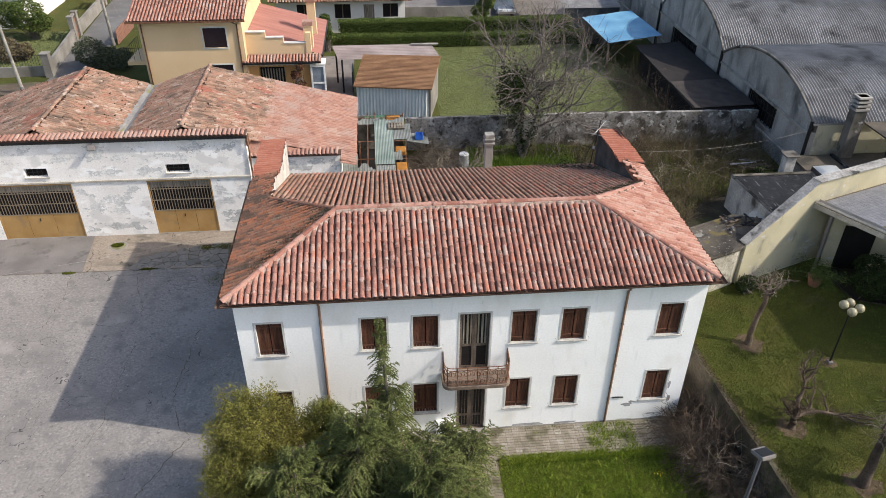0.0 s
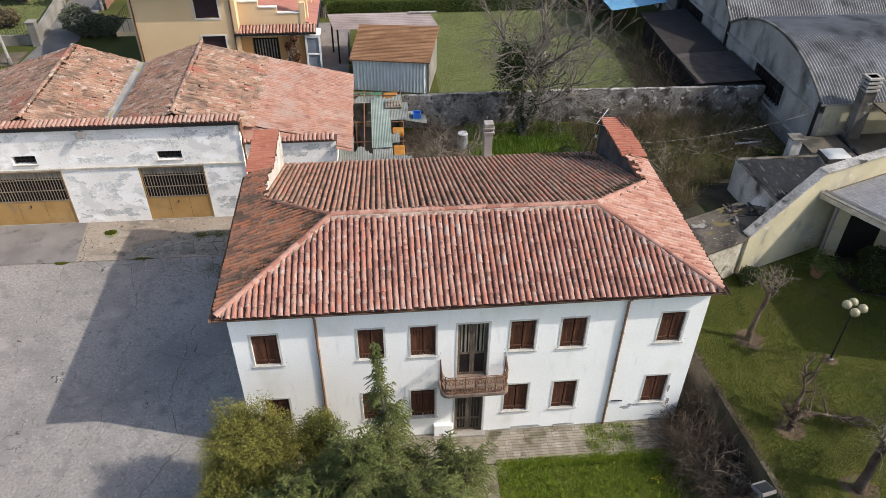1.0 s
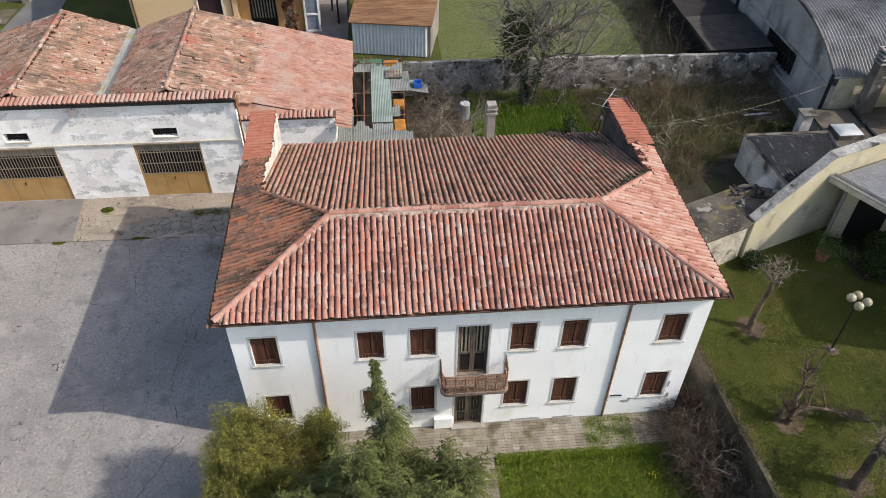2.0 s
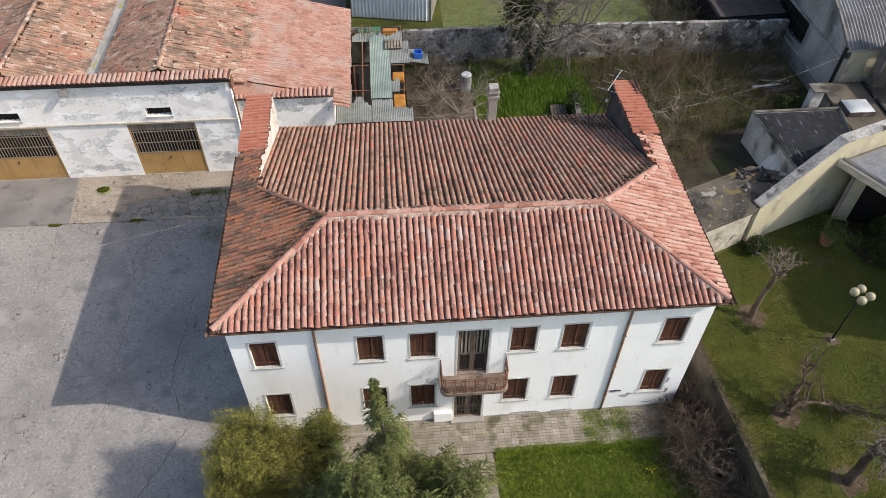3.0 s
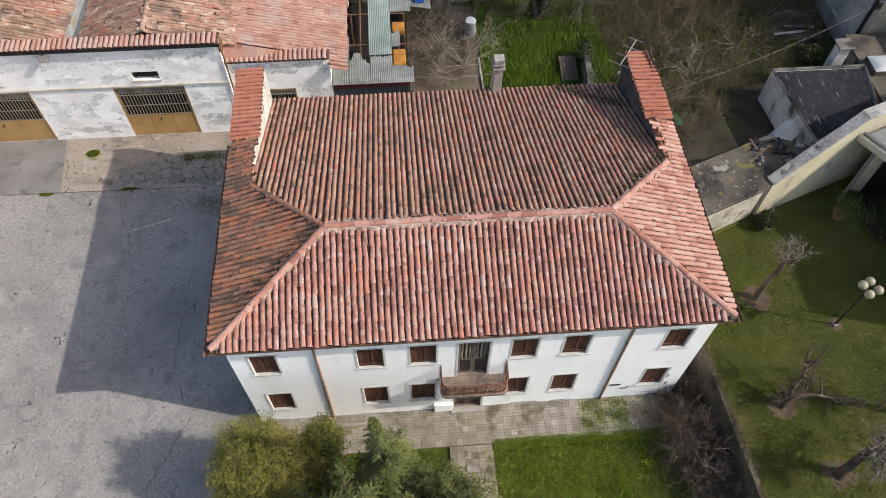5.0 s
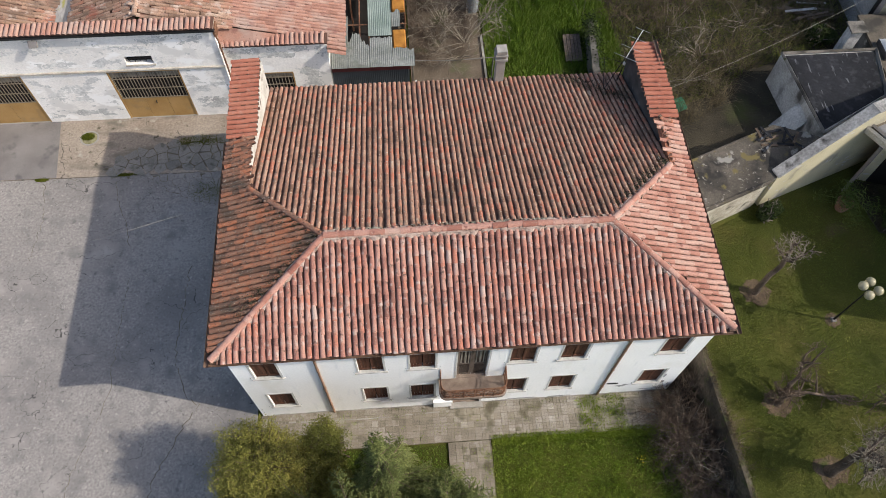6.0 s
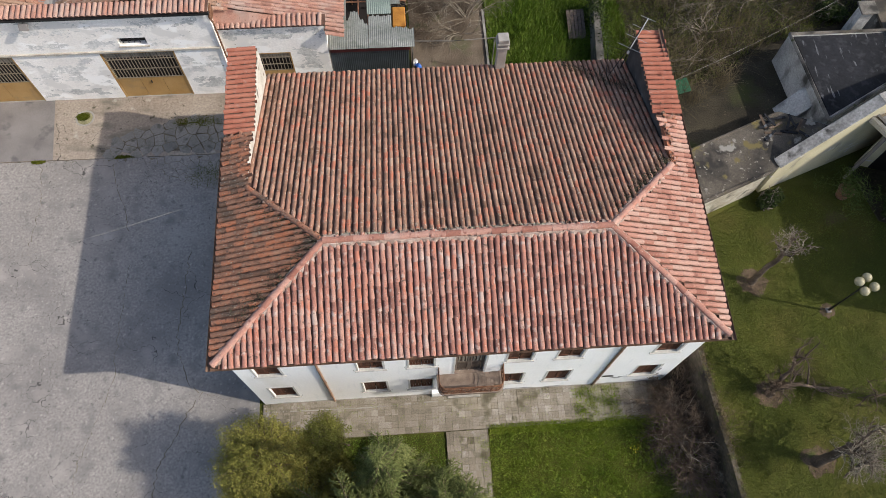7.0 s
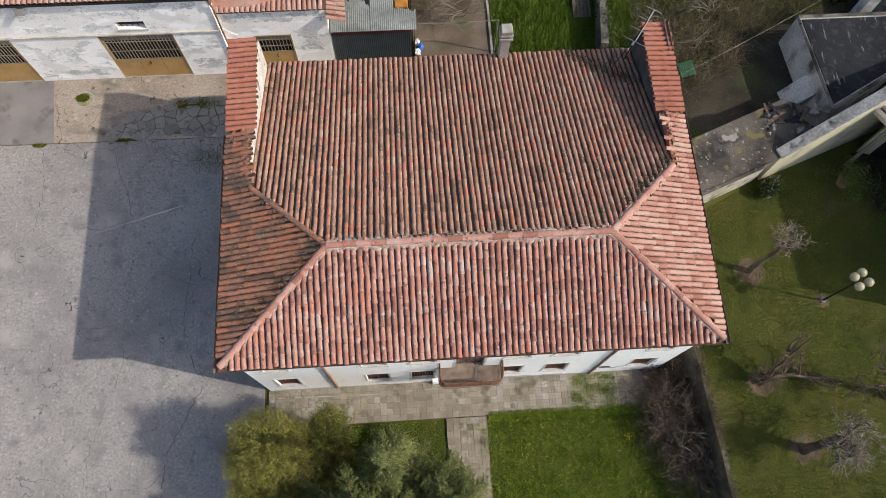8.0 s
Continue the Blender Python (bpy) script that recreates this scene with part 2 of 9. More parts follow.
SLAB = surface("concrete_paving_slab", [(0, (0.14, 0.12, 0.09)), (0.45, (0.215, 0.185, 0.145)), (0.75, (0.27, 0.24, 0.2)), (1, (0.38, 0.35, 0.305))], 0.95, big=0.8, fine=28, grain=0.3, bump=0.5,
               rnd="object", amount=0.45, stains=[((0.12, 0.115, 0.05), 1.1, 0.58, 0.7, ONE), ((0.3, 0.265, 0.2), 0.5, 0.55, 0.7, (0.5, 2, 1)), ((0.1, 0.085, 0.06), 1.1, 0.56, 0.72, ONE), ((0.36, 0.34, 0.31), 1.7, 0.66, 0.76, ONE)])
JOINT = surface("dirt_joint", [(0, (0.075, 0.062, 0.042)), (1, (0.16, 0.135, 0.095))], 1.0, big=2, grain=0.4)
PAVEBED = surface("sandy_joint", [(0, (0.11, 0.094, 0.066)), (1, (0.2, 0.172, 0.128))], 1.0, big=2, grain=0.35, stains=[((0.05, 0.055, 0.02), 2.0, 0.58, 0.68, ONE)])
EARTH = surface("lawn_soil", [(0, (0.037, 0.045, 0.006)), (0.5, (0.055, 0.062, 0.009)), (1, (0.077, 0.07, 0.015))], 1.0, big=0.4, fine=18, grain=0.35, bump=0.6, distance=0.05,
                stains=[((0.1, 0.07, 0.045), 0.5, 0.66, 0.8, ONE)])
BARE = surface("bare_soil", [(0, (0.07, 0.052, 0.035)), (1, (0.15, 0.118, 0.086))], 1.0, big=0.8, fine=20, grain=0.35, bump=0.6, distance=0.04,
               stains=[((0.06, 0.075, 0.025), 0.7, 0.56, 0.7, ONE)])
# dark weeds and litter, darkened further to hold the shade over this ground
DIM = surface("shade_darkened_weedy_soil", [(0, (0.014, 0.012, 0.008)), (1, (0.052, 0.043, 0.027))], 1.0, big=0.6, fine=14, grain=0.4, bump=0.7, distance=0.05,
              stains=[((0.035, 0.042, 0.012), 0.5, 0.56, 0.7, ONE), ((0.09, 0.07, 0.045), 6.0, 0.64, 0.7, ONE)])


def leafy(name, a, b, c, rnd="island", rough=0.7):
    m = surface(name, [(0.1, a), (0.5, b), (0.9, c)], rough, big=0.8, fine=6, grain=0.2, bump=0, rnd=rnd, amount=0.6)
    m.node_tree.nodes["Principled BSDF"].inputs["Specular IOR Level"].default_value = 0.06
    return m


GRASS = leafy("lawn_grass", (0.138, 0.195, 0.022), (0.187, 0.247, 0.03), (0.245, 0.277, 0.05))
GRASS_ROUGH = leafy("rough_lawn_grass", (0.07, 0.08, 0.02), (0.115, 0.14, 0.026), (0.18, 0.18, 0.05))
GRASS_FAR = leafy("pale_far_grass", (0.115, 0.13, 0.045), (0.155, 0.175, 0.062), (0.2, 0.205, 0.085))
GRASS_VILLA = surface("mottled_lawn_grass", [(0.1, (0.068, 0.052, 0.013)), (0.35, (0.06, 0.076, 0.008)), (0.6, (0.095, 0.122, 0.012)), (0.9, (0.165, 0.18, 0.028))], 0.8, big=0.55, fine=4, grain=0.3, bump=0, rnd="island", amount=0.4)
GRASS_DULL = leafy("mossy_lawn_grass", (0.035, 0.047, 0.005), (0.063, 0.073, 0.008), (0.112, 0.1, 0.014))
GRASS_WILD = leafy("tall_green_grass", (0.06, 0.11, 0.012), (0.115, 0.18, 0.022), (0.19, 0.25, 0.05))
STRAW = leafy("dry_stems", (0.06, 0.046, 0.026), (0.12, 0.096, 0.056), (0.2, 0.165, 0.1))
LEAF = leafy("yellowing_leaves", (0.105, 0.108, 0.024), (0.175, 0.168, 0.04), (0.25, 0.218, 0.056))
GREYLEAF = leafy("grey_green_leaves", (0.05, 0.06, 0.035), (0.1, 0.112, 0.07), (0.16, 0.165, 0.11))
RUSSET = leafy("russet_leaves", (0.06, 0.024, 0.016), (0.12, 0.05, 0.03), (0.16, 0.1, 0.05))
LEAF_DARK = leafy("olive_leaves", (0.08, 0.09, 0.022), (0.145, 0.15, 0.036), (0.215, 0.2, 0.052))
NEEDLE = leafy("cedar_needles", (0.05, 0.068, 0.023), (0.112, 0.132, 0.042), (0.205, 0.212, 0.08))
IVY = leafy("dark_ivy", (0.012, 0.02, 0.008), (0.03, 0.045, 0.014), (0.06, 0.075, 0.025))
HEDGE = leafy("clipped_hedge", (0.042, 0.065, 0.018), (0.08, 0.112, 0.028), (0.13, 0.155, 0.046))
BARK = surface("grey_bark", [(0, (0.075, 0.06, 0.05)), (1, (0.22, 0.19, 0.165))], 0.95, big=2, fine=18, grain=0.35, bump=0.6, distance=0.02)
TWIG = surface("pale_twigs", [(0, (0.12, 0.095, 0.07)), (1, (0.3, 0.26, 0.2))], 0.95, big=1.5, fine=12, grain=0.3, bump=0)
DARKTWIG = surface("dark_twigs", [(0, (0.046, 0.031, 0.021)), (1, (0.16, 0.116, 0.083))], 0.95, big=1.2, fine=12, grain=0.3, bump=0)
CORRUGATED = surface("grey_fibre_cement", [(0, (0.12, 0.115, 0.11)), (1, (0.23, 0.225, 0.22))], 0.9, big=0.5, fine=14, grain=0.2,
                     stains=[((0.07, 0.068, 0.064), 0.6, 0.52, 0.7, ONE), ((0.3, 0.29, 0.28), 2.5, 0.64, 0.76, (0.3, 1, 1))])
YELLOW = surface("yellow_render", [(0, (0.64, 0.455, 0.265)), (1, (0.7, 0.515, 0.315))], 0.9, big=0.4, grain=0.05, bump=0.05)
CREAM = surface("cream_render", [(0, (0.4, 0.36, 0.24)), (1, (0.52, 0.475, 0.33))], 0.9, big=0.6, grain=0.1,
                stains=[((0.3, 0.285, 0.25), 0.8, 0.55, 0.72, ONE), ((0.5, 0.48, 0.46), 2.0, 0.64, 0.68, (1, 1, 2)), ((0.2, 0.19, 0.16), 1.6, 0.62, 0.74, (1, 1, 0.4))])
ORANGE = surface("ochre_painted_steel", [(0, (0.36, 0.2, 0.065)), (1, (0.46, 0.28, 0.11))], 0.6, big=1.2, grain=0.12, stains=[((0.3, 0.2, 0.1), 1.5, 0.6, 0.75, ONE)])
BAR = plain("dull_ochre_bars", (0.24, 0.195, 0.145), 0.6)
# near-black colour that stands in for the shade inside openings and sheds
VOID = plain("shaded_inside_black", (0.012, 0.01, 0.009), 0.95)
IRON = plain("black_iron", (0.025, 0.024, 0.024), 0.5, 0.3)
GALV = plain("galvanised_steel", (0.4, 0.41, 0.42), 0.45, 0.6)
WHITE = plain("white_paint", (0.78, 0.77, 0.74), 0.6)


# ---- helpers for meshes ----
RNG = np.random.default_rng(7)


def mesh_object(name, verts, faces, material, parent=None, label="", smooth=False):
    me = bpy.data.meshes.new(name)
    me.from_pydata([tuple(v) for v in verts] if not isinstance(verts, np.ndarray) else verts.tolist(), [],
                   faces.tolist() if isinstance(faces, np.ndarray) else faces)
    me.materials.append(material)
    if smooth:
        me.polygons.foreach_set("use_smooth", [True] * len(me.polygons))
    me.update()
    ob = new(name, me)
    return under(ob, parent, label)


def under(ob, parent, label=""):
    if parent is not None:
        ob.parent = parent
        top = parent.matrix_basis.copy()
        if parent.parent is not None:
            top = parent.parent.matrix_basis @ parent.matrix_parent_inverse @ parent.matrix_basis
        ob.matrix_parent_inverse = top.inverted()
    if label:
        ob["label"] = label
    return ob


def part(name, bm, material, parent, label="", bevel=0.0, smooth=False):
    """Links a bmesh, in world places, as one mesh object under a thing or a part."""
    if bevel:
        bmesh.ops.bevel(bm, geom=bm.edges[:], offset=bevel, segments=1, affect="EDGES", clamp_overlap=True)
    bmesh.ops.recalc_face_normals(bm, faces=bm.faces)
    me = bpy.data.meshes.new(name)
    bm.to_mesh(me)
    bm.free()
    me.materials.append(material)
    if smooth:
        me.polygons.foreach_set("use_smooth", [True] * len(me.polygons))
    return under(new(name, me), parent, label)


def thing(name, at, label, category, group="", kind=""):
    ob = new(name)
    ob.matrix_basis = Matrix.Translation(at)
    ob.empty_display_size = 0.2
    return tagged(ob, label, category, group, kind)


def box(bm, x0, x1, y0, y1, z0, z1, m=None):
    c = [Vector((x, y, z)) for x in (x0, x1) for y in (y0, y1) for z in (z0, z1)]
    v = [bm.verts.new(m @ p if m else p) for p in c]
    for f in ((0, 1, 3, 2), (4, 6, 7, 5), (0, 4, 5, 1), (2, 3, 7, 6), (0, 2, 6, 4), (1, 5, 7, 3)):
        bm.faces.new([v[i] for i in f])
    return bm


def boxed(x0, x1, y0, y1, z0, z1, m=None):
    return box(bmesh.new(), x0, x1, y0, y1, z0, z1, m)


def prism(bm, outline, z0, z1):
    """An upright prism over an outline of (x, y); z0 and z1 are numbers or functions of x, y."""
    lo = z0 if callable(z0) else (lambda x, y: z0)
    hi = z1 if callable(z1) else (lambda x, y: z1)
    a = [bm.verts.new((x, y, lo(x, y))) for x, y in outline]
    b = [bm.verts.new((x, y, hi(x, y))) for x, y in outline]
    bm.faces.new(a[::-1])
    bm.faces.new(b)
    for i in range(len(a)):
        j = (i + 1) % len(a)
        bm.faces.new((a[i], a[j], b[j], b[i]))
    return bm


def tube(bm, points, radius, sides=6, cap=True):
    pts = [Vector(p) for p in points]
    rad = radius if isinstance(radius, (list, tuple)) else [radius] * len(pts)
    rings = []
    for i, p in enumerate(pts):
        d = (pts[min(i + 1, len(pts) - 1)] - pts[max(i - 1, 0)]).normalized()
        a = d.orthogonal().normalized() if abs(d.z) > 0.95 else d.cross(Vector((0, 0, 1))).normalized()
        b = d.cross(a)
        rings.append([bm.verts.new(p + (a * math.cos(t) + b * math.sin(t)) * rad[i]) for t in (2 * math.pi * k / sides for k in range(sides))])
    for r, s in zip(rings, rings[1:]):
        for k in range(sides):
            bm.faces.new((r[k], r[(k + 1) % sides], s[(k + 1) % sides], s[k]))
    if cap:
        bm.faces.new(rings[0][::-1])
        bm.faces.new(rings[-1])
    return bm


def tubed(points, radius, sides=6):
    return tube(bmesh.new(), points, radius, sides)


def pierced(bm, u0, u1, z0, z1, holes, thick, place):
    """A wall with openings that go through it. place(u, w, z) gives the world place, w from 0 (outside) to thick (inside)."""
    us = sorted({u0, u1, *(h[0] for h in holes), *(h[1] for h in holes)})
    zs = sorted({z0, z1, *(h[2] for h in holes), *(h[3] for h in holes)})
    solid = {}
    for i in range(len(us) - 1):
        for j in range(len(zs) - 1):
            cu, cz = (us[i] + us[i + 1]) / 2, (zs[j] + zs[j + 1]) / 2
            solid[i, j] = not any(h[0] < cu < h[1] and h[2] < cz < h[3] for h in holes)

    def quad(*p):
        bm.faces.new([bm.verts.new(place(*q)) for q in p])

    for (i, j), s in solid.items():
        if not s:
            continue
        a, b, c, d = us[i], us[i + 1], zs[j], zs[j + 1]
        quad((a, 0, c), (b, 0, c), (b, 0, d), (a, 0, d))
        quad((a, thick, c), (a, thick, d), (b, thick, d), (b, thick, c))
        if not solid.get((i - 1, j)):
            quad((a, 0, c), (a, 0, d), (a, thick, d), (a, thick, c))
        if not solid.get((i + 1, j)):
            quad((b, 0, c), (b, thick, c), (b, thick, d), (b, 0, d))
        if not solid.get((i, j - 1)):
            quad((a, 0, c), (a, thick, c), (b, thick, c), (b, 0, c))
        if not solid.get((i, j + 1)):
            quad((a, 0, d), (b, 0, d), (b, thick, d), (a, thick, d))
    bmesh.ops.remove_doubles(bm, verts=bm.verts, dist=0.0005)
    return bm


def joined(chunks):
    """Stacks (verts, faces) pairs, all faces with the same number of corners."""
    vs, fs, n = [], [], 0
    for v, f in chunks:
        vs.append(v)
        fs.append(f + n)
        n += len(v)
    return np.concatenate(vs), np.concatenate(fs)


# ---- clay tiles ----
def half_pipe(r_low, r_high, length, seg=5, thick=0.014, up=1):
    """One clay tile lying along +y (up the slope) from y=0: an arch (up=1) or a trough (up=-1)."""
    t = np.linspace(0, math.pi, seg + 1)
    low = np.c_[-np.cos(t) * r_low, np.zeros(seg + 1), np.sin(t) * r_low * 0.8 * up + (0.012 if up > 0 else 0)]
    high = np.c_[-np.cos(t) * r_high, np.full(seg + 1, length), np.sin(t) * r_high * 0.8 * up]
    inner = np.c_[-np.cos(t) * (r_low - thick), np.full(seg + 1, 0.0), np.sin(t) * (r_low - thick) * 0.8 * up + (0.012 if up > 0 else 0)]
    v = np.concatenate([low, high, inner, low])
    k = seg + 1
    f = [(i, i + 1, k + i + 1, k + i) for i in range(seg)] + [(2 * k + i, 2 * k + i + 1, 3 * k + i + 1, 3 * k + i) for i in range(seg)]
    return v, np.array(f)


COVER = half_pipe(0.077, 0.059, 0.42, thick=0.022)
COVER_FRONT = half_pipe(0.086, 0.064, 0.42, thick=0.026)
COVER_WIDE = half_pipe(0.092, 0.077, 0.42, thick=0.02)
TROUGH = half_pipe(0.082, 0.07, 0.43, seg=3, up=-1)


def inside(poly, x, y):
    c = False
    for i in range(len(poly)):
        (x1, y1), (x2, y2) = poly[i - 1], poly[i]
        if (y1 > y) != (y2 > y) and x < (x2 - x1) * (y - y1) / (y2 - y1) + x1:
            c = not c
    return c


def tile_places(corner, across, up, poly, pitch=0.19, step=0.37, jitter=1.0, shift=0.0, rng=RNG):
    """Poses of tiles on a roof plane; poly in (across, up) metres from the corner."""
    a, s = Vector(across).normalized(), Vector(up).normalized()
    n = a.cross(s).normalized()
    base = Matrix((a, s, n)).transposed().to_4x4()
    base.translation = Vector(corner)
    xs, ys = [p[0] for p in poly], [p[1] for p in poly]
    out = []
    cols = int((max(xs) - min(xs)) / pitch)
    wide = (max(xs) - min(xs)) / max(cols, 1)
    for i in range(cols):
        x = min(xs) + (i + 0.5 + shift) * wide
        lean = rng.normal(0, 0.0006) * jitter
        slip = rng.uniform(-0.13, 0.025) * jitter if max(ys) - min(ys) > 2 and cols > 8 else 0.0
        for j in range(int((max(ys) - min(ys)) / step) + 2):
            y = min(ys) + (j - 0.12) * step + (slip if j else 0.0)
            if not inside(poly, x, y + step * 0.55):
                continue
            m = base @ Matrix.Translation((x + rng.normal(0, 0.004) * jitter + lean * j, y + rng.normal(0, 0.016) * jitter, 0.02 + rng.normal(0, 0.004) * jitter))
            m = m @ Matrix.Rotation(rng.normal(0, 0.018) * jitter, 4, "Z") @ Matrix.Rotation(0.06 + rng.normal(0, 0.014) * jitter, 4, "X")
            out.append((i, j, m))
    return out


def spread(shape, poses):
    v, f = shape
    h = np.c_[v, np.ones(len(v))]
    return joined([((h @ np.array(m).T)[:, :3], f) for m in poses])


def tiled(parent, corner, across, up, poly, kind, own=None, pitch=0.19, step=0.37, name="roof_tiles"):
    """Cover and trough tiles of one slope; those for which own(i, j) holds are pieces of their own."""
    up_v = Vector(up).normalized()
    cover = COVER_WIDE if kind in ("brown", "salmon", "new") else COVER_FRONT if kind in ("front", "side", "pink") else COVER
    covers = tile_places(corner, across, up, poly, pitch, step, 2.4 if kind == "brown" else 1.0)
    single = [m for i, j, m in covers if own and own(i, j)]
    rest = [m for i, j, m in covers if not (own and own(i, j))]
    if single:
        me = bpy.data.meshes.new("tile")
        me.from_pydata(cover[0].tolist(), [], cover[1].tolist())
        me.materials.append(TILE_OWN[kind])
        me.polygons.foreach_set("use_smooth", [True] * len(me.polygons))
        for m in single[:300]:
            ob = new("tile", me)
            under(ob, parent)
            ob.matrix_basis = m
        rest += single[300:]
    if rest:
        ob = mesh_object(name, *spread(cover, rest), TILE[kind], parent, smooth=True)
        tagged(ob, kind="stuff")
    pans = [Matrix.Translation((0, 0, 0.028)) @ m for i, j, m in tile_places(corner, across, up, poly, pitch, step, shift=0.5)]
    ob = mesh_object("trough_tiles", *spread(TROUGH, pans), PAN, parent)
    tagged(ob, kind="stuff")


def capping(parent, a, b, kind, radius=0.112, step=0.36, lift=0.045, name="ridge_tile"):
    """A row of overlapping half-round tiles along a hip or ridge, each a piece of its own."""
    a, b = Vector(a), Vector(b)
    d = (b - a).normalized()
    side = d.cross(Vector((0, 0, 1))).normalized()
    base = Matrix((side, d, side.cross(d))).transposed().to_4x4()
    v, f = half_pipe(radius, radius * 0.86, step * 1.15, seg=6, thick=0.02)
    me = bpy.data.meshes.new(name)
    me.from_pydata(v.tolist(), [], f.tolist())
    me.materials.append(TILE_OWN[kind])
    me.polygons.foreach_set("use_smooth", [True] * len(me.polygons))
    n = max(1, round((b - a).length / step))
    for i in range(n):
        ob = under(new(name, me), parent)
        base.translation = a + d * ((b - a).length * i / n) + Vector((0, 0, lift))
        ob.matrix_basis = base @ Matrix.Rotation(RNG.normal(0, 0.03), 4, "Z") @ Matrix.Rotation(0.03, 4, "X")


# ---- ground ----
def sheet(name, outline, z, material, label, category, thick=0.06, parent=None):
    bm = prism(bmesh.new(), outline, z - thick, z)
    ob = part(name, bm, material, parent)
    return tagged(ob, label, category, kind="structure")


def rect(x0, x1, y0, y1):
    return [(x0, y0), (x1, y0), (x1, y1), (x0, y1)]


sheet("ground", rect(-900, 900, -700, 1200), -0.05, EARTH, "flat grassy ground reaching to the horizon", "ground", 0.5)
sheet("yard", [(-60, -40), (-7.25, -40), (-7.25, 11.05), (-60, 11.4)], 0.0, ASPHALT, "worn grey asphalt yard with cracks", "yard")
sheet("apron", [(-60, 11.43), (-7.25, 11.08), (-7.25, 14.29), (-60, 14.29)], 0.012, APRON, "cracked old concrete strip before the garages", "pavement")
sheet("apron_patch", [(-26, 11.25), (-16.5, 11.15), (-16.85, 14.27), (-26, 14.28)], 0.022, PATCH, "darker grey concrete patch before the garage gate", "pavement")
sheet("passage", rect(-7.2, -4.3, 11.8, 14.5), 0.0, CONCRETE, "grey concrete passage behind the house", "pavement")
sheet("side_soil", [(8.05, -1.6), (9.2, -1.6), (9.0, 5.9), (8.05, 5.9)], 0.0, DIM, "weedy soil beside the house, darkened for shade", "ground")
sheet("back_soil", [(-0.8, 11.5), (2.75, 11.5), (2.75, 22.6), (-0.8, 22.6)], 0.0, BARE, "bare soil and leaf litter behind the house", "ground")
sheet("brush_soil", [(9.4, 8.6), (21.5, 12.0), (21.5, 22.8), (9.4, 22.8)], -0.005, DIM, "weedy soil under dry brush, darkened for shade", "ground")
sheet("side_yard", [(8.1, 6.0), (12.8, 8.2), (16.0, 12.5), (16.0, 14.8), (8.1, 12.5)], 0.004, DIM, "weedy ground between house and annex, darkened for shade", "ground")
sheet("road", [(-27.6, 30.0), (-24.2, 30.0), (-24.6, 40), (-24.9, 47), (-24.9, 57), (-25.5, 90), (-29.5, 90), (-28.7, 57), (-27.9, 46), (-27.1, 38)], 0.0, LANE, "grey asphalt lane past the houses", "road")
sheet("lane_gravel", [(-48, 33.2), (-27.5, 34.2), (-27.5, 36.6), (-48, 35.4)], 0.006, BARE, "pale gravel track", "road")
sheet("courtyard", [(-12.4, 28.5), (-4.2, 28.5), (-4.2, 41), (-12.4, 41)], 0.0, PATCH, "grey concrete courtyard by the yellow house", "pavement")
sheet("far_drive", rect(-8, 30, 50.2, 62), 0.0, PATCH, "grey drive before the far house", "pavement")

FAR_TURF = surface("pale_turf", [(0, (0.085, 0.1, 0.035)), (1, (0.14, 0.155, 0.06))], 1.0, big=0.3, fine=5, grain=0.25, bump=0.3, distance=0.04)
sheet("far_turf", [(1.8, 23.4), (17.2, 23.4), (17.2, 36), (15, 43), (1.8, 43)], -0.04, FAR_TURF, "wide pale lawn beyond the back wall", "ground", 0.05)
sheet("lane_turf", [(-46, 38.4), (-27.5, 38.6), (-28.8, 49.5), (-46, 49.5)], -0.04, FAR_TURF, "garden lawn across the lane", "ground", 0.05)

# ---- paving before the house ----
paving = sheet("paving", [(-7.1, -1.42), (8.45, -1.42), (8.45, -0.01), (-7.1, -0.01)], 0.012, PAVEBED, "grey concrete slab paving with weeds along the house", "pavement")
path = sheet("garden_path", [(-0.36, -9.0), (1.16, -9.0), (1.2, -1.44), (-0.36, -1.44)], 0.012, PAVEBED, "worn concrete slab path through the lawn", "pavement")


def slab_shape(w, d):
    """A cement slab with four raised squares, as (verts, faces)."""
    vs, fs = [], []
    for i in range(2):
        for j in range(2):
            x, y = (i - 0.5) * w / 2, (j - 0.5) * d / 2
            a, b = w / 4 - 0.005, d / 4 - 0.005
            n = len(vs)
            vs += [(x - a, y - b, 0.0), (x + a, y - b, 0.0), (x + a, y + b, 0.0), (x - a, y + b, 0.0)]
            a, b = a - 0.004, b - 0.004
            vs += [(x - a, y - b, 0.03), (x + a, y - b, 0.03), (x + a, y + b, 0.03), (x - a, y + b, 0.03)]
            fs += [(n + 4, n + 5, n + 6, n + 7)] + [(n + k, n + (k + 1) % 4, n + 4 + (k + 1) % 4, n + 4 + k) for k in range(4)]
    n = len(vs)
    vs += [(x, y, 0.019) for x, y in ((-w / 2, -d / 2), (w / 2, -d / 2), (w / 2, d / 2), (-w / 2, d / 2))]
    fs.append((n, n + 1, n + 2, n + 3))
    return np.array(vs), np.array(fs)


SLAB_W, SLAB_D = 0.25, 0.234
shape_a, shape_b = slab_shape(SLAB_W - 0.006, SLAB_D - 0.006), slab_shape(0.244, 0.236)
slab_a, slab_b = bpy.data.meshes.new("slab"), bpy.data.meshes.new("slab")
for me, shape in ((slab_a, shape_a), (slab_b, shape_b)):
    me.from_pydata(shape[0].tolist(), [], shape[1].tolist())
    me.materials.append(SLAB)


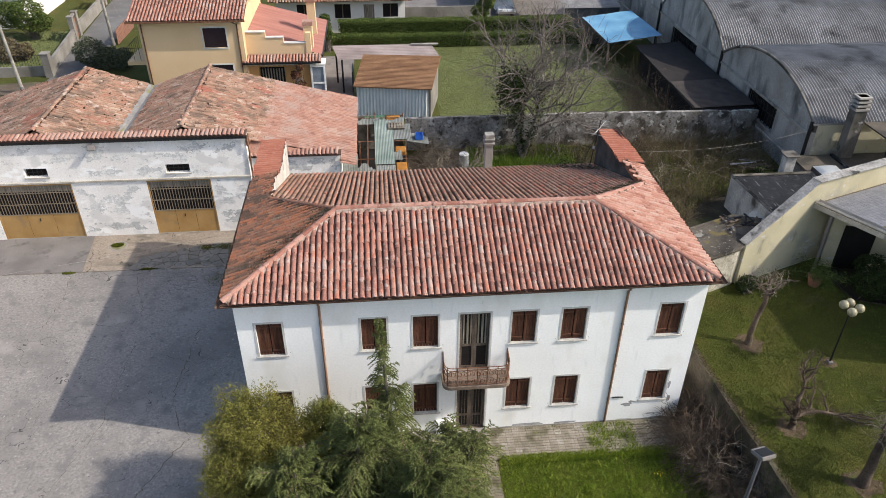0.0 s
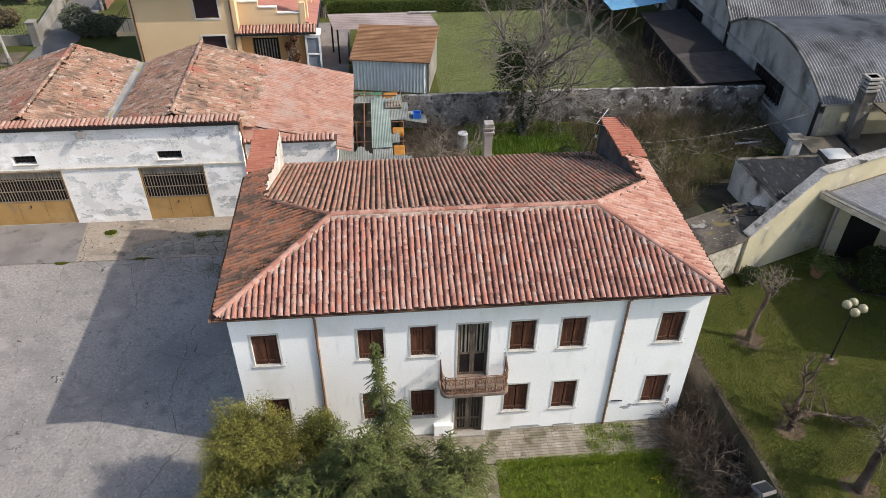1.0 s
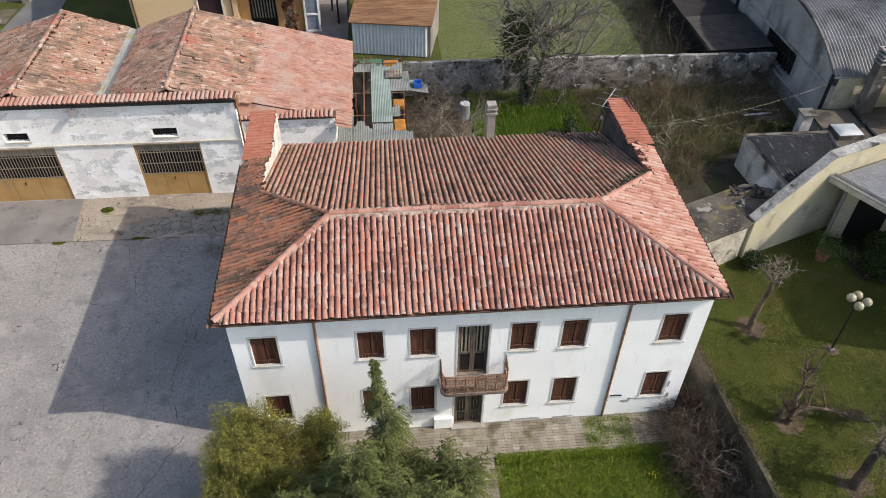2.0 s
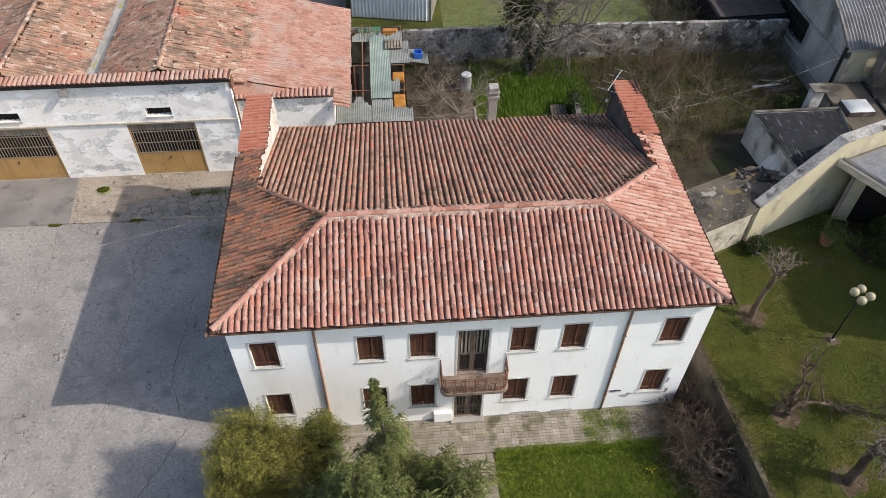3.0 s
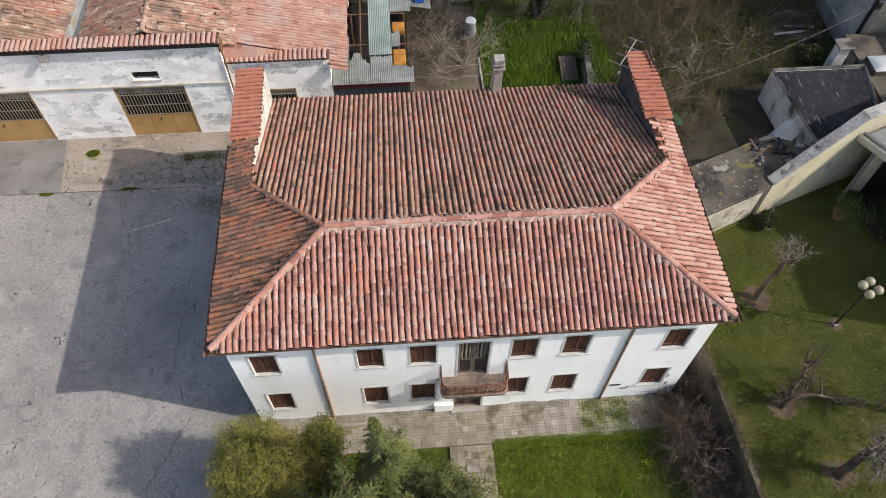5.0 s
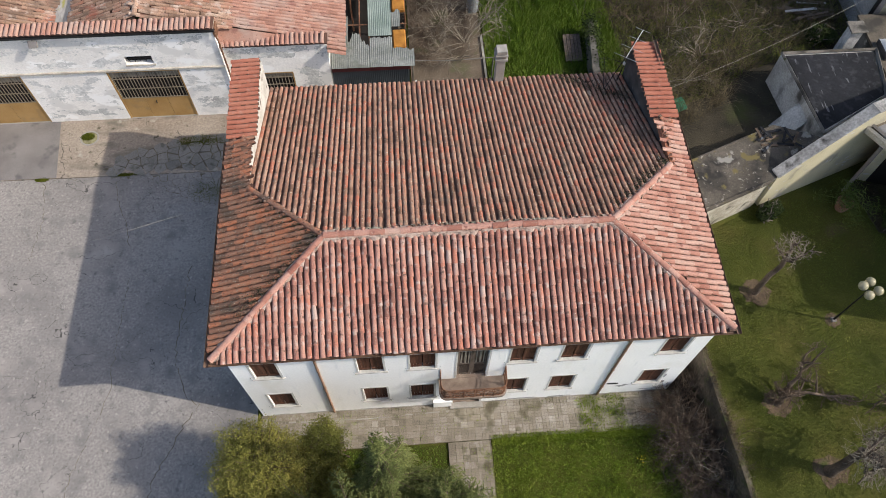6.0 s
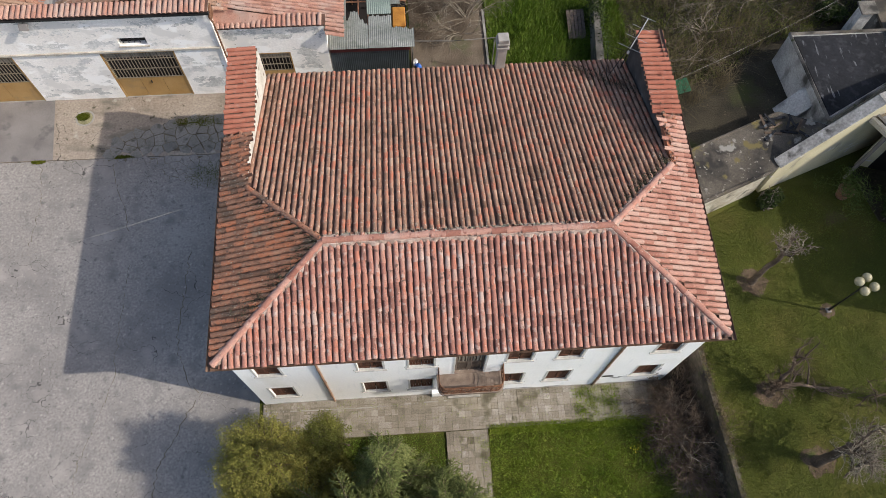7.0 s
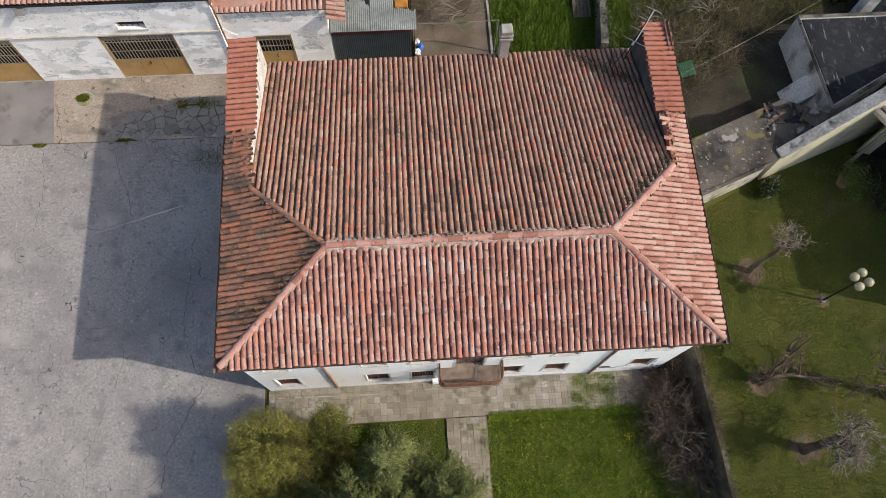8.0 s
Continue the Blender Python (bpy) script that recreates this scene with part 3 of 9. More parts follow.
def slab_pose(x, y, loose=1.0):
    return pose(x + RNG.normal(0, 0.003), y + RNG.normal(0, 0.003), 0.003 + abs(RNG.normal(0, 0.003)) * loose, RNG.normal(0, 0.4) * loose, RNG.normal(0, 0.4) * loose, RNG.normal(0, 0.6) * loose)


# the row by the house: 300 slabs about the door laid piece by piece, the far ends in one
far_slabs = []
for i in range(62):
    for j in range(6):
        m = slab_pose(-6.97 + i * SLAB_W, -1.3 + j * SLAB_D)
        if 8 <= i < 58:
            ob = under(new("slab", slab_a), paving)
            ob.matrix_basis = m
        else:
            far_slabs.append(m)
SLAB_ROW = SLAB.copy()
for node in SLAB_ROW.node_tree.nodes:
    if node.bl_idname == "ShaderNodeObjectInfo":
        own = node
geo = SLAB_ROW.node_tree.nodes.new("ShaderNodeNewGeometry")
SLAB_ROW.node_tree.links.new(geo.outputs["Random Per Island"], own.outputs["Random"].links[0].to_socket)
tagged(mesh_object("slabs", *spread(shape_a, far_slabs), SLAB_ROW, paving), kind="stuff")
for j in range(31):
    for i in range(6):
        if i >= 4 and j > 3 and RNG.random() < 0.28 or RNG.random() < 0.02:
            continue
        ob = under(new("slab", slab_b), path)
        ob.matrix_basis = slab_pose(-0.225 + i * 0.25, -1.57 - j * 0.242, 1.8 if i > 3 else 1.0)
for x, y, rz, rx in ((0.06, -3.0, 35, 6), (-0.1, -3.05, 60, -5), (-3.98, -0.92, 40, 9)):
    ob = under(new("slab", slab_b), paving if y > -1.4 else path)
    ob.matrix_basis = pose(x, y, 0.036, rx, 4, rz)
kerb = sheet("paving_strip", [(-6.75, -0.34), (-3.2, -0.39), (-0.25, -0.3), (-0.25, -0.26), (-3.2, -0.35), (-6.75, -0.3)], 0.036, CONCRETE, "worn cement strip along the slab paving", "paving strip", 0.05)


# ---- broken plates by the garages ----
def shards(x0, x1, y0, y1, size, gap, seed, keep=None):
    """Uneven polygons that fill a rectangle, with gaps between them."""
    rng = random.Random(seed)
    nx, ny = max(1, int((x1 - x0) / size)), max(1, int((y1 - y0) / size))
    pts = [(x0 + (i + rng.uniform(0.08, 0.92)) * (x1 - x0) / nx, y0 + (j + rng.uniform(0.08, 0.92)) * (y1 - y0) / ny) for i in range(-1, nx + 1) for j in range(-1, ny + 1)]
    out = []
    for k, (px_, py_) in enumerate(pts):
        if not (x0 < px_ < x1 and y0 < py_ < y1) or (keep and not keep(px_, py_)):
            continue
        poly = [(px_ - size * 1.3, py_ - size * 1.3), (px_ + size * 1.3, py_ - size * 1.3), (px_ + size * 1.3, py_ + size * 1.3), (px_ - size * 1.3, py_ + size * 1.3)]
        for m, (qx, qy) in enumerate(pts):
            d = math.hypot(qx - px_, qy - py_)
            if m == k or d > size * 3.2:
                continue
            nx_, ny_ = (qx - px_) / d, (qy - py_) / d
            lim = d / 2 - gap * rng.uniform(0.5, 1.4)
            cut = []
            for a, b in zip(poly, poly[1:] + poly[:1]):
                da = (a[0] - px_) * nx_ + (a[1] - py_) * ny_ - lim
                db = (b[0] - px_) * nx_ + (b[1] - py_) * ny_ - lim
                if da <= 0:
                    cut.append(a)
                if (da <= 0) != (db <= 0):
                    f = da / (da - db)
                    cut.append((a[0] + f * (b[0] - a[0]), a[1] + f * (b[1] - a[1])))
            poly = cut
            if len(poly) < 3:
                break
        if len(poly) >= 3:
            out.append([(a + rng.gauss(0, size * 0.02), b + rng.gauss(0, size * 0.02)) for a, b in poly])
    return out


crazy = sheet("crazy_paving", [(-13.9, 11.5), (-12.2, 11.35), (-8.4, 11.3), (-8.4, 12.75), (-10.5, 12.85), (-12.6, 12.5), (-13.7, 11.9)], 0.018, JOINT, "weedy joints under broken stone paving by the lean-to", "pavement", 0.01)
CRAZY_OUTLINE = [(-14.3, 11.35), (-12.2, 11.2), (-8.45, 11.15), (-8.45, 12.85), (-10.5, 13.0), (-12.6, 12.7), (-14.1, 12.0)]
FLAG = surface("broken_flagstone", [(0, (0.15, 0.14, 0.125)), (1, (0.25, 0.235, 0.21))], 0.95, big=1.5, fine=22, grain=0.25, bump=0.4, rnd="object", amount=0.5,
               stains=[((0.1, 0.095, 0.075), 3.0, 0.55, 0.7, ONE)])
for poly in shards(-14.4, -8.3, 11.1, 13.1, 0.42, 0.022, 5, lambda x, y: inside(CRAZY_OUTLINE, x, y)):
    part("flagstone", prism(bmesh.new(), poly, 0.0, 0.028 + RNG.uniform(0, 0.008)), FLAG, crazy)
breakup = sheet("broken_asphalt", [(-11.9, 10.4), (-11.4, 9.9), (-10.2, 9.4), (-8.0, 9.2), (-8.0, 11.0), (-14.7, 11.04), (-14.3, 10.9), (-12.5, 10.9)], 0.004, JOINT, "weedy cracks in crumbling asphalt", "yard", 0.004)
BREAK_OUTLINE = [(-12.5, 10.2), (-11.7, 9.5), (-10.3, 9.0), (-8.05, 8.8), (-8.05, 11.04), (-15.0, 11.05), (-14.6, 10.7), (-12.9, 10.6)]
for poly in shards(-15.0, -8.0, 8.8, 11.05, 0.3, 0.008, 6, lambda x, y: inside(BREAK_OUTLINE, x, y)):
    part("asphalt_plate", prism(bmesh.new(), poly, -0.02, 0.01 + RNG.uniform(0, 0.004)), ASPHALT, breakup)

# long open cracks in the yard
def crack(points, width, seed):
    rng = random.Random(seed)
    left, right = [], []
    for (xa, ya), (xb, yb) in zip(points, points[1:]):
        n = max(2, int(math.hypot(xb - xa, yb - ya) / 0.14))
        for k in range(n):
            f = k / n
            x, y = xa + (xb - xa) * f + rng.gauss(0, 0.035), ya + (yb - ya) * f + rng.gauss(0, 0.035)
            w = width * rng.uniform(0.25, 1.0)
            left.append((x - w, y))
            right.append((x + w, y))
    b = bmesh.new()
    la, ra = [b.verts.new((x, y, 0.0045)) for x, y in left], [b.verts.new((x, y, 0.0045)) for x, y in right]
    for k in range(len(la) - 1):
        b.faces.new((la[k], ra[k], ra[k + 1], la[k + 1]))
    tagged(part("crack", b, JOINT, None), "thin open crack in the asphalt filled with dirt", "crack", kind="structure")


crack([(-12.7, 6.0), (-12.8, 3.3), (-12.75, 1.3), (-13.2, -0.2), (-13.7, -1.7), (-13.9, -4)], 0.012, 1)
crack([(-10.3, 6.5), (-10.5, 2.4), (-9.97, 1.0), (-9.4, 0.55)], 0.02, 2)
crack([(-9.4, 0.57), (-9.9, -0.15), (-10.4, -1.3), (-10.8, -1.9), (-11.0, -3.5)], 0.022, 3)
crack([(-9.4, 0.57), (-8.6, 0.3), (-7.3, 0.45)], 0.014, 4)
crack([(-16.96, 10.9), (-16.8, 9.9), (-16.7, 8.8), (-16.9, 6.9)], 0.014, 5)
crack([(-13.9, 10.9), (-13.65, 9.74), (-13.15, 8.66), (-12.9, 7.4)], 0.014, 6)
crack([(-14.6, 9.3), (-14.1, 9.1), (-13.5, 9.3)], 0.012, 7)
crack([(-19.0, 11.0), (-16.9, 11.05), (-14.7, 11.02)], 0.02, 8)


# ---- the white house ----
EAVE_Z, RIDGE_Z, RIDGE_Y = 6.38, 7.54, 3.06
EX0, EX1, EY0, EY1 = -7.3, 8.21, -0.27, 11.45      # eaves
WX0, WX1, WY1 = -7.03, 7.98, 11.3                   # walls, front at y = 0
RX0, RX1 = -3.88, 4.84                               # ridge ends
IX0, IX1 = -6.5, 7.52                                # inner edges of the side strips
BACK_Z = 4.42
NEW_Y = 7.65                                        # where the relaid strips begin


def strip_z(y):
    """The relaid strips lie flat across and fall gently to the rear."""
    return 6.5 - 0.085 * (y - NEW_Y)


house = thing("house", (0.5, 0, 0), "two-storey white plastered house with red tiled roof, brown shutters closed", "house")

UPPER = [-6.05, -2.79, -1.14, 2.06, 3.71, 6.95]
LOWER = [-6.03, -2.8, -1.17, 2.03, 3.72, 6.94]
holes = [(x - 0.4, x + 0.4, 4.02, 5.34) for x in UPPER] + [(x - 0.4, x + 0.4, 1.03, 2.4) for x in LOWER]
holes += [(-0.03, 0.95, 2.93, 5.34), (-0.08, 0.9, 0.06, 2.2)]
T = 0.4
bm = bmesh.new()
pierced(bm, WX0, WX1, -0.05, EAVE_Z - 0.08, holes, T, lambda u, w, z: (u, w, z))
part("wall", bm, PLASTER, house, "white plaster front wall with faint stains")
for x0, x1, name in ((WX0, WX0 + T, "wall"), (WX1 - T, WX1, "wall")):
    part(name, boxed(x0, x1, T + 0.002, NEW_Y, -0.05, EAVE_Z - 0.08), PLASTER, house)
    part(name, prism(bmesh.new(), rect(x0, x1, NEW_Y + 0.002, WY1), -0.05, lambda x, y: strip_z(y) - 0.12), PLASTER, house)
part("wall", boxed(WX0 + T + 0.002, WX1 - T - 0.002, WY1 - T, WY1, -0.05, BACK_Z - 0.12), PEELED, house, "stained plaster back wall")
part("plinth", boxed(WX0 + 0.6, WX1 - 0.01, -0.025, -0.002, 0.0, 0.07), CONCRETE, house)
for r in ((EX0 + 0.06, EX1 - 0.06, EY0 + 0.06, 0.06), (EX0 + 0.06, WX0 + 0.06, 0.062, NEW_Y), (WX1 - 0.06, EX1 - 0.06, 0.062, NEW_Y)):
    part("soffit", prism(bmesh.new(), rect(*r), EAVE_Z - 0.1, EAVE_Z - 0.07), TRIM, house)


def window(x, z0, z1, w=0.8):
    """Stone surround, sill and two closed board shutters in the opening."""
    x0, x1 = x - w / 2, x + w / 2
    bm = bmesh.new()
    box(bm, x0 - 0.07, x0 - 0.002, -0.01, 0.03, z0, z1 + 0.07)
    box(bm, x1 + 0.002, x1 + 0.07, -0.01, 0.03, z0, z1 + 0.07)
    box(bm, x0, x1, -0.01, 0.03, z1 + 0.002, z1 + 0.07)
    win = part("window", bm, TRIM, house, "window with closed brown wooden shutters")
    part("sill", boxed(x0 - 0.12, x1 + 0.12, -0.045, 0.12, z0 - 0.05, z0 + 0.004), SILL, win, bevel=0.008)
    part("lining", boxed(x0 + 0.002, x1 - 0.002, 0.2, 0.24, z0, z1), VOID, win)
    for k in (0, 1):
        a = x0 + 0.012 + k * w / 2
        b = x0 - 0.012 + (k + 1) * w / 2
        bm = bmesh.new()
        boards = 4
        for i in range(boards):
            u0, u1 = a + (b - a) * i / boards, a + (b - a) * (i + 1) / boards
            box(bm, u0 + 0.004, u1 - 0.004, 0.07 + RNG.uniform(0, 0.006), 0.11, z0 + 0.012, z1 - 0.012)
        part("shutter", bm, SHUTTER, win)
        for f in (0.14, 0.86):
            z = z0 + (z1 - z0) * f
            part("shutter_ledge", boxed(a + 0.015, b - 0.015, 0.05, 0.069, z - 0.035, z + 0.035), SHUTTER_LEDGE, win)
    for s in (-1, 1):
        part("shutter_catch", boxed(x + s * 0.56 - 0.006, x + s * 0.56 + 0.006, -0.016, -0.001, z0 + 0.1, z0 + 0.115), IRON, win)
    return win


for x in UPPER:
    window(x, 4.02, 5.34)
for x in LOWER:
    window(x, 1.03, 2.4)


def french_door(x0, x1, z0, z1, name, split, bars):
    frame_bm = bmesh.new()
    box(frame_bm, x0 - 0.07, x0 - 0.002, -0.01, 0.03, z0, z1 + 0.07)
    box(frame_bm, x1 + 0.002, x1 + 0.07, -0.01, 0.03, z0, z1 + 0.07)
    box(frame_bm, x0, x1, -0.01, 0.03, z1 + 0.002, z1 + 0.07)
    door = part(name, frame_bm, TRIM, house, "greyed wooden double door with dark glass")
    part("threshold", boxed(x0 + 0.003, x1 - 0.003, -0.02, 0.1, z0 - 0.02, z0 + 0.012), BALCONY, door)
    part("lining", boxed(x0 + 0.01, x1 - 0.01, 0.26, 0.3, z0, z1), VOID, door)
    mid = (x0 + x1) / 2
    for a, b in ((x0 + 0.01, mid - 0.004), (mid + 0.004, x1 - 0.01)):
        bm = bmesh.new()
        box(bm, a, a + 0.075, 0.1, 0.15, z0 + 0.01, z1 - 0.01)
        box(bm, b - 0.075, b, 0.1, 0.15, z0 + 0.01, z1 - 0.01)
        for z in (z0 + 0.06, z0 + (z1 - z0) * split, z1 - 0.06):
            box(bm, a + 0.075, b - 0.075, 0.102, 0.148, z - 0.05, z + 0.05)
        part("door_leaf", bm, GREYWOOD, door)
        part("glass", boxed(a + 0.07, b - 0.07, 0.12, 0.128, z0 + 0.05, z1 - 0.05), DARKGLASS, door)
        if bars:
            bm = bmesh.new()
            for i in range(4):
                u = a + 0.09 + (b - a - 0.18) * i / 3
                box(bm, u - 0.009, u + 0.009, 0.085, 0.103, z0 + 0.08, z1 - 0.08)
            part("door_bars", bm, GREYWOOD, door)
        else:
            bm = bmesh.new()
            for i in range(3):
                u = a + 0.1 + (b - a - 0.24) * i / 2
                box(bm, u, u + 0.05 + 0.02 * (i % 2), 0.108, 0.117, z0 + (z1 - z0) * split + 0.055, z1 - 0.12)
            part("curtain", bm, CURTAIN, door)


french_door(-0.03, 0.95, 2.93, 5.34, "balcony_door", 0.42, False)
french_door(-0.08, 0.9, 0.06, 2.2, "entrance_door", 0.3, True)
part("doorstep", boxed(-0.2, 1.02, -0.22, -0.002, 0.0, 0.1), CONCRETE, house, bevel=0.01)

# balcony
BX0, BX1, BD, BZ = -0.63, 1.63, 0.72, 2.86
bm = bmesh.new()
outline = [(BX0, -0.002), (BX0, -BD + 0.25)]
outline += [(BX0 + 0.25 - 0.25 * math.cos(a), -BD + 0.25 - 0.25 * math.sin(a)) for a in (0.4, 0.8, 1.2)]
outline += [(BX0 + 0.25, -BD), (BX1 - 0.25, -BD)]
outline += [(BX1 - 0.25 + 0.25 * math.sin(a), -BD + 0.25 - 0.25 * math.cos(a)) for a in (0.4, 0.8, 1.2)]
outline += [(BX1, -BD + 0.25), (BX1, -0.002)]
prism(bm, outline, BZ - 0.13, BZ)
balcony = part("balcony", bm, BALCONY, house, "small balcony with a rusty wrought-iron railing")
rail = [(x, y) for x, y in outline]


def inset(p, k=0.05):
    return (0.5 + (p[0] - 0.5) * (1 - k), p[1] * (1 - k) - 0.004)


track = [inset(p) for p in rail]
lengths = [0.0]
for p, q in zip(track, track[1:]):
    lengths.append(lengths[-1] + math.dist(p, q))


def along(s):
    s = max(0, min(lengths[-1], s))
    for i in range(len(track) - 1):
        if s <= lengths[i + 1] + 1e-9:
            f = (s - lengths[i]) / (lengths[i + 1] - lengths[i])
            return (track[i][0] + f * (track[i + 1][0] - track[i][0]), track[i][1] + f * (track[i + 1][1] - track[i][1]))
    return track[-1]


def rail_top(p):
    """The rail sweeps up towards the wall at both sides."""
    d = (BD + p[1]) / BD
    return BZ + 0.8 + 0.3 * max(0.0, d - 0.25) ** 2


for height in (1.0, 0.86):
    bm = tubed([(*p, BZ + (rail_top(p) - BZ) * height) for p in (along(lengths[-1] * i / 40) for i in range(41))], 0.016, 5)
    part("handrail", bm, RUST, balcony)
part("handrail", tubed([(*p, BZ + 0.07) for p in (along(lengths[-1] * i / 40) for i in range(41))], 0.013, 5), RUST, balcony)
posts = 10
for i in range(posts + 1):
    p = along(lengths[-1] * i / posts)
    part("baluster", tubed([(*p, BZ - 0.02), (*p, rail_top(p))], 0.014, 5), RUST, balcony)
for i in range(32):
    s = lengths[-1] * (i + 0.5) / 32
    for flip in (1, -1):
        pts = []
        for k in range(11):
            a = flip * k * 0.62 + (0.4 if i % 2 else 2.2)
            r = 0.098 * (1 - k / 14)
            q = along(s + math.cos(a) * r)
            top = rail_top(q)
            pts.append((*q, BZ + (0.37 + flip * 0.165) * (top - BZ) / 0.8 + math.sin(a) * r * 1.45))
        part("scroll", tubed(pts, 0.0125, 4), RUST, balcony)

# white box by the door, and the stub pipe
crate = thing("meter_box", (-0.45, -0.15, 0), "white masonry meter box against the wall by the door", "meter box")
part("body", boxed(-0.8, -0.14, -0.12, -0.004, 0.04, 0.6), PLASTER, crate, bevel=0.012)
part("lid", boxed(-0.805, -0.135, -0.125, -0.004, 0.602, 0.62), PLASTER, crate, bevel=0.006)

# worn places in the plaster
BARED = surface("bared_grey_render", [(0, (0.26, 0.255, 0.25)), (1, (0.42, 0.41, 0.4))], 0.95, big=4, fine=30, grain=0.25, bump=0.4)


def worn_patch(x, z, w, h, seed, name="bare_patch", material=BARED, y=0.0):
    """An irregular flake of bared render, a few millimetres proud of the wall."""
    rng = random.Random(seed)
    b = bmesh.new()
    ring = []
    for k in range(14):
        t = 2 * math.pi * k / 14
        r = 0.62 + 0.5 * rng.random()
        ring.append((x + math.cos(t) * w * r, max(0.0, z + math.sin(t) * h * r)))
    f = [b.verts.new((px_, y - 0.004, pz_)) for px_, pz_ in ring]
    g = [b.verts.new((px_, y + 0.004, pz_)) for px_, pz_ in ring]
    b.faces.new(f)
    b.faces.new(g[::-1])
    for k in range(14):
        b.faces.new((f[k], g[k], g[(k + 1) % 14], f[(k + 1) % 14]))
    part(name, b, material, house)


worn_patch(6.05, 0.82, 0.22, 0.1, 1)
worn_patch(6.22, 0.95, 0.14, 0.06, 2)
worn_patch(5.62, 1.22, 0.2, 0.035, 3)
worn_patch(2.6, 0.1, 0.65, 0.13, 4)
worn_patch(7.55, 1.0, 0.07, 0.16, 5)
worn_patch(7.46, 1.7, 0.05, 0.22, 6)
worn_patch(7.0, 0.3, 0.25, 0.04, 7)
worn_patch(3.9, 0.12, 0.4, 0.06, 8)
worn_patch(-5.62, 1.3, 0.05, 0.2, 9)
worn_patch(2.9, 6.22, 0.22, 0.03, 10)
for k in range(16):
    r_ = random.Random(100 + k)
    worn_patch(r_.uniform(-6.8, 7.8), r_.uniform(0.03, 0.1), r_.uniform(0.12, 0.4), r_.uniform(0.02, 0.05), 20 + k)
part("stub_pipe", tubed([(5.46, -0.03, 1.24), (5.86, -0.03, 1.22)], 0.025, 6), IRON, house)

# downpipes
for x, foot in ((-4.43, 0.02), (5.33, 0.02)):
    bm = bmesh.new()
    tube(bm, [(x, EY0 + 0.02, EAVE_Z - 0.06), (x, EY0 + 0.06, EAVE_Z - 0.22), (x, -0.045, EAVE_Z - 0.42), (x, -0.034, 3.2), (x, -0.034, foot)], 0.042, 8)
    pipe = part("downpipe", bm, COPPER, house, "brown rusty downpipe")
    for z in (1.0, 2.8, 4.6):
        part("pipe_clip", boxed(x - 0.05, x + 0.05, -0.082, -0.002, z, z + 0.02), COPPER, pipe)

# gutters
def gutter(points):
    bm = bmesh.new()
    a, b = Vector(points[0]), Vector(points[1])
    side = (b - a).normalized().cross(Vector((0, 0, 1)))
    ring = [(math.cos(t) * 0.075, -math.sin(t) * 0.075) for t in (math.pi * k / 6 for k in range(7))]
    ring += [(c * 0.88, s * 0.88) for c, s in reversed(ring)]
    rows = [[bm.verts.new(p + side * c + Vector((0, 0, s))) for c, s in ring] for p in (a, b)]
    for k in range(len(ring)):
        j = (k + 1) % len(ring)
        bm.faces.new((rows[0][k], rows[0][j], rows[1][j], rows[1][k]))
    part("gutter", bm, GUTTER, house, "dark brown half-round gutter")


gz = EAVE_Z - 0.02
gutter([(EX0 - 0.04, EY0 - 0.04, gz), (EX1 + 0.04, EY0 - 0.04, gz)])
gutter([(EX0 - 0.075, NEW_Y, gz + 0.01), (EX0 - 0.075, EY0 - 0.1, gz + 0.01)])
gutter([(EX1 + 0.085, EY0 - 0.1, gz + 0.015), (EX1 + 0.085, NEW_Y + 3.9, gz + 0.015)])
gutter([(IX1, EY1 + 0.25, BACK_Z - 0.04), (IX0, EY1 + 0.25, BACK_Z - 0.04)])

# roof deck: four slopes, the side strips reaching back past the low rear slope
v = [(EX0, EY0, EAVE_Z), (EX1, EY0, EAVE_Z), (RX1, RIDGE_Y, RIDGE_Z), (RX0, RIDGE_Y, RIDGE_Z)]
rise = (RIDGE_Z - EAVE_Z)
sl, sr = rise / (RX0 - EX0), rise / (EX1 - RX1)
SIDE_ZL, SIDE_ZR = EAVE_Z + sl * (IX0 - EX0), EAVE_Z + sr * (EX1 - IX1)
back_slope = (RIDGE_Z - BACK_Z) / (EY1 + 0.22 - RIDGE_Y)
VY_L = RIDGE_Y + (RIDGE_Z - SIDE_ZL) / back_slope
VY_R = RIDGE_Y + (RIDGE_Z - SIDE_ZR) / back_slope
bm = bmesh.new()


def face(*pts):
    bm.faces.new([bm.verts.new(p) for p in pts])


D = -0.05
face(*[(x, y, z + D) for x, y, z in v])
face((EX0, EY0, EAVE_Z + D), (RX0, RIDGE_Y, RIDGE_Z + D), (IX0, VY_L, SIDE_ZL + D), (IX0, NEW_Y, SIDE_ZL + D), (EX0, NEW_Y, EAVE_Z + D))
face((EX1, EY0, EAVE_Z + D), (EX1, NEW_Y, EAVE_Z + D), (IX1, NEW_Y, SIDE_ZR + D), (IX1, VY_R, SIDE_ZR + D), (RX1, RIDGE_Y, RIDGE_Z + D))
face((RX0, RIDGE_Y, RIDGE_Z + D), (RX1, RIDGE_Y, RIDGE_Z + D), (IX1, VY_R, SIDE_ZR + D), (IX1, EY1 + 0.2, BACK_Z + D), (IX0, EY1 + 0.2, BACK_Z + D), (IX0, VY_L, SIDE_ZL + D))
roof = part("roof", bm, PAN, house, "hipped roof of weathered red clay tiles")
bm = bmesh.new()
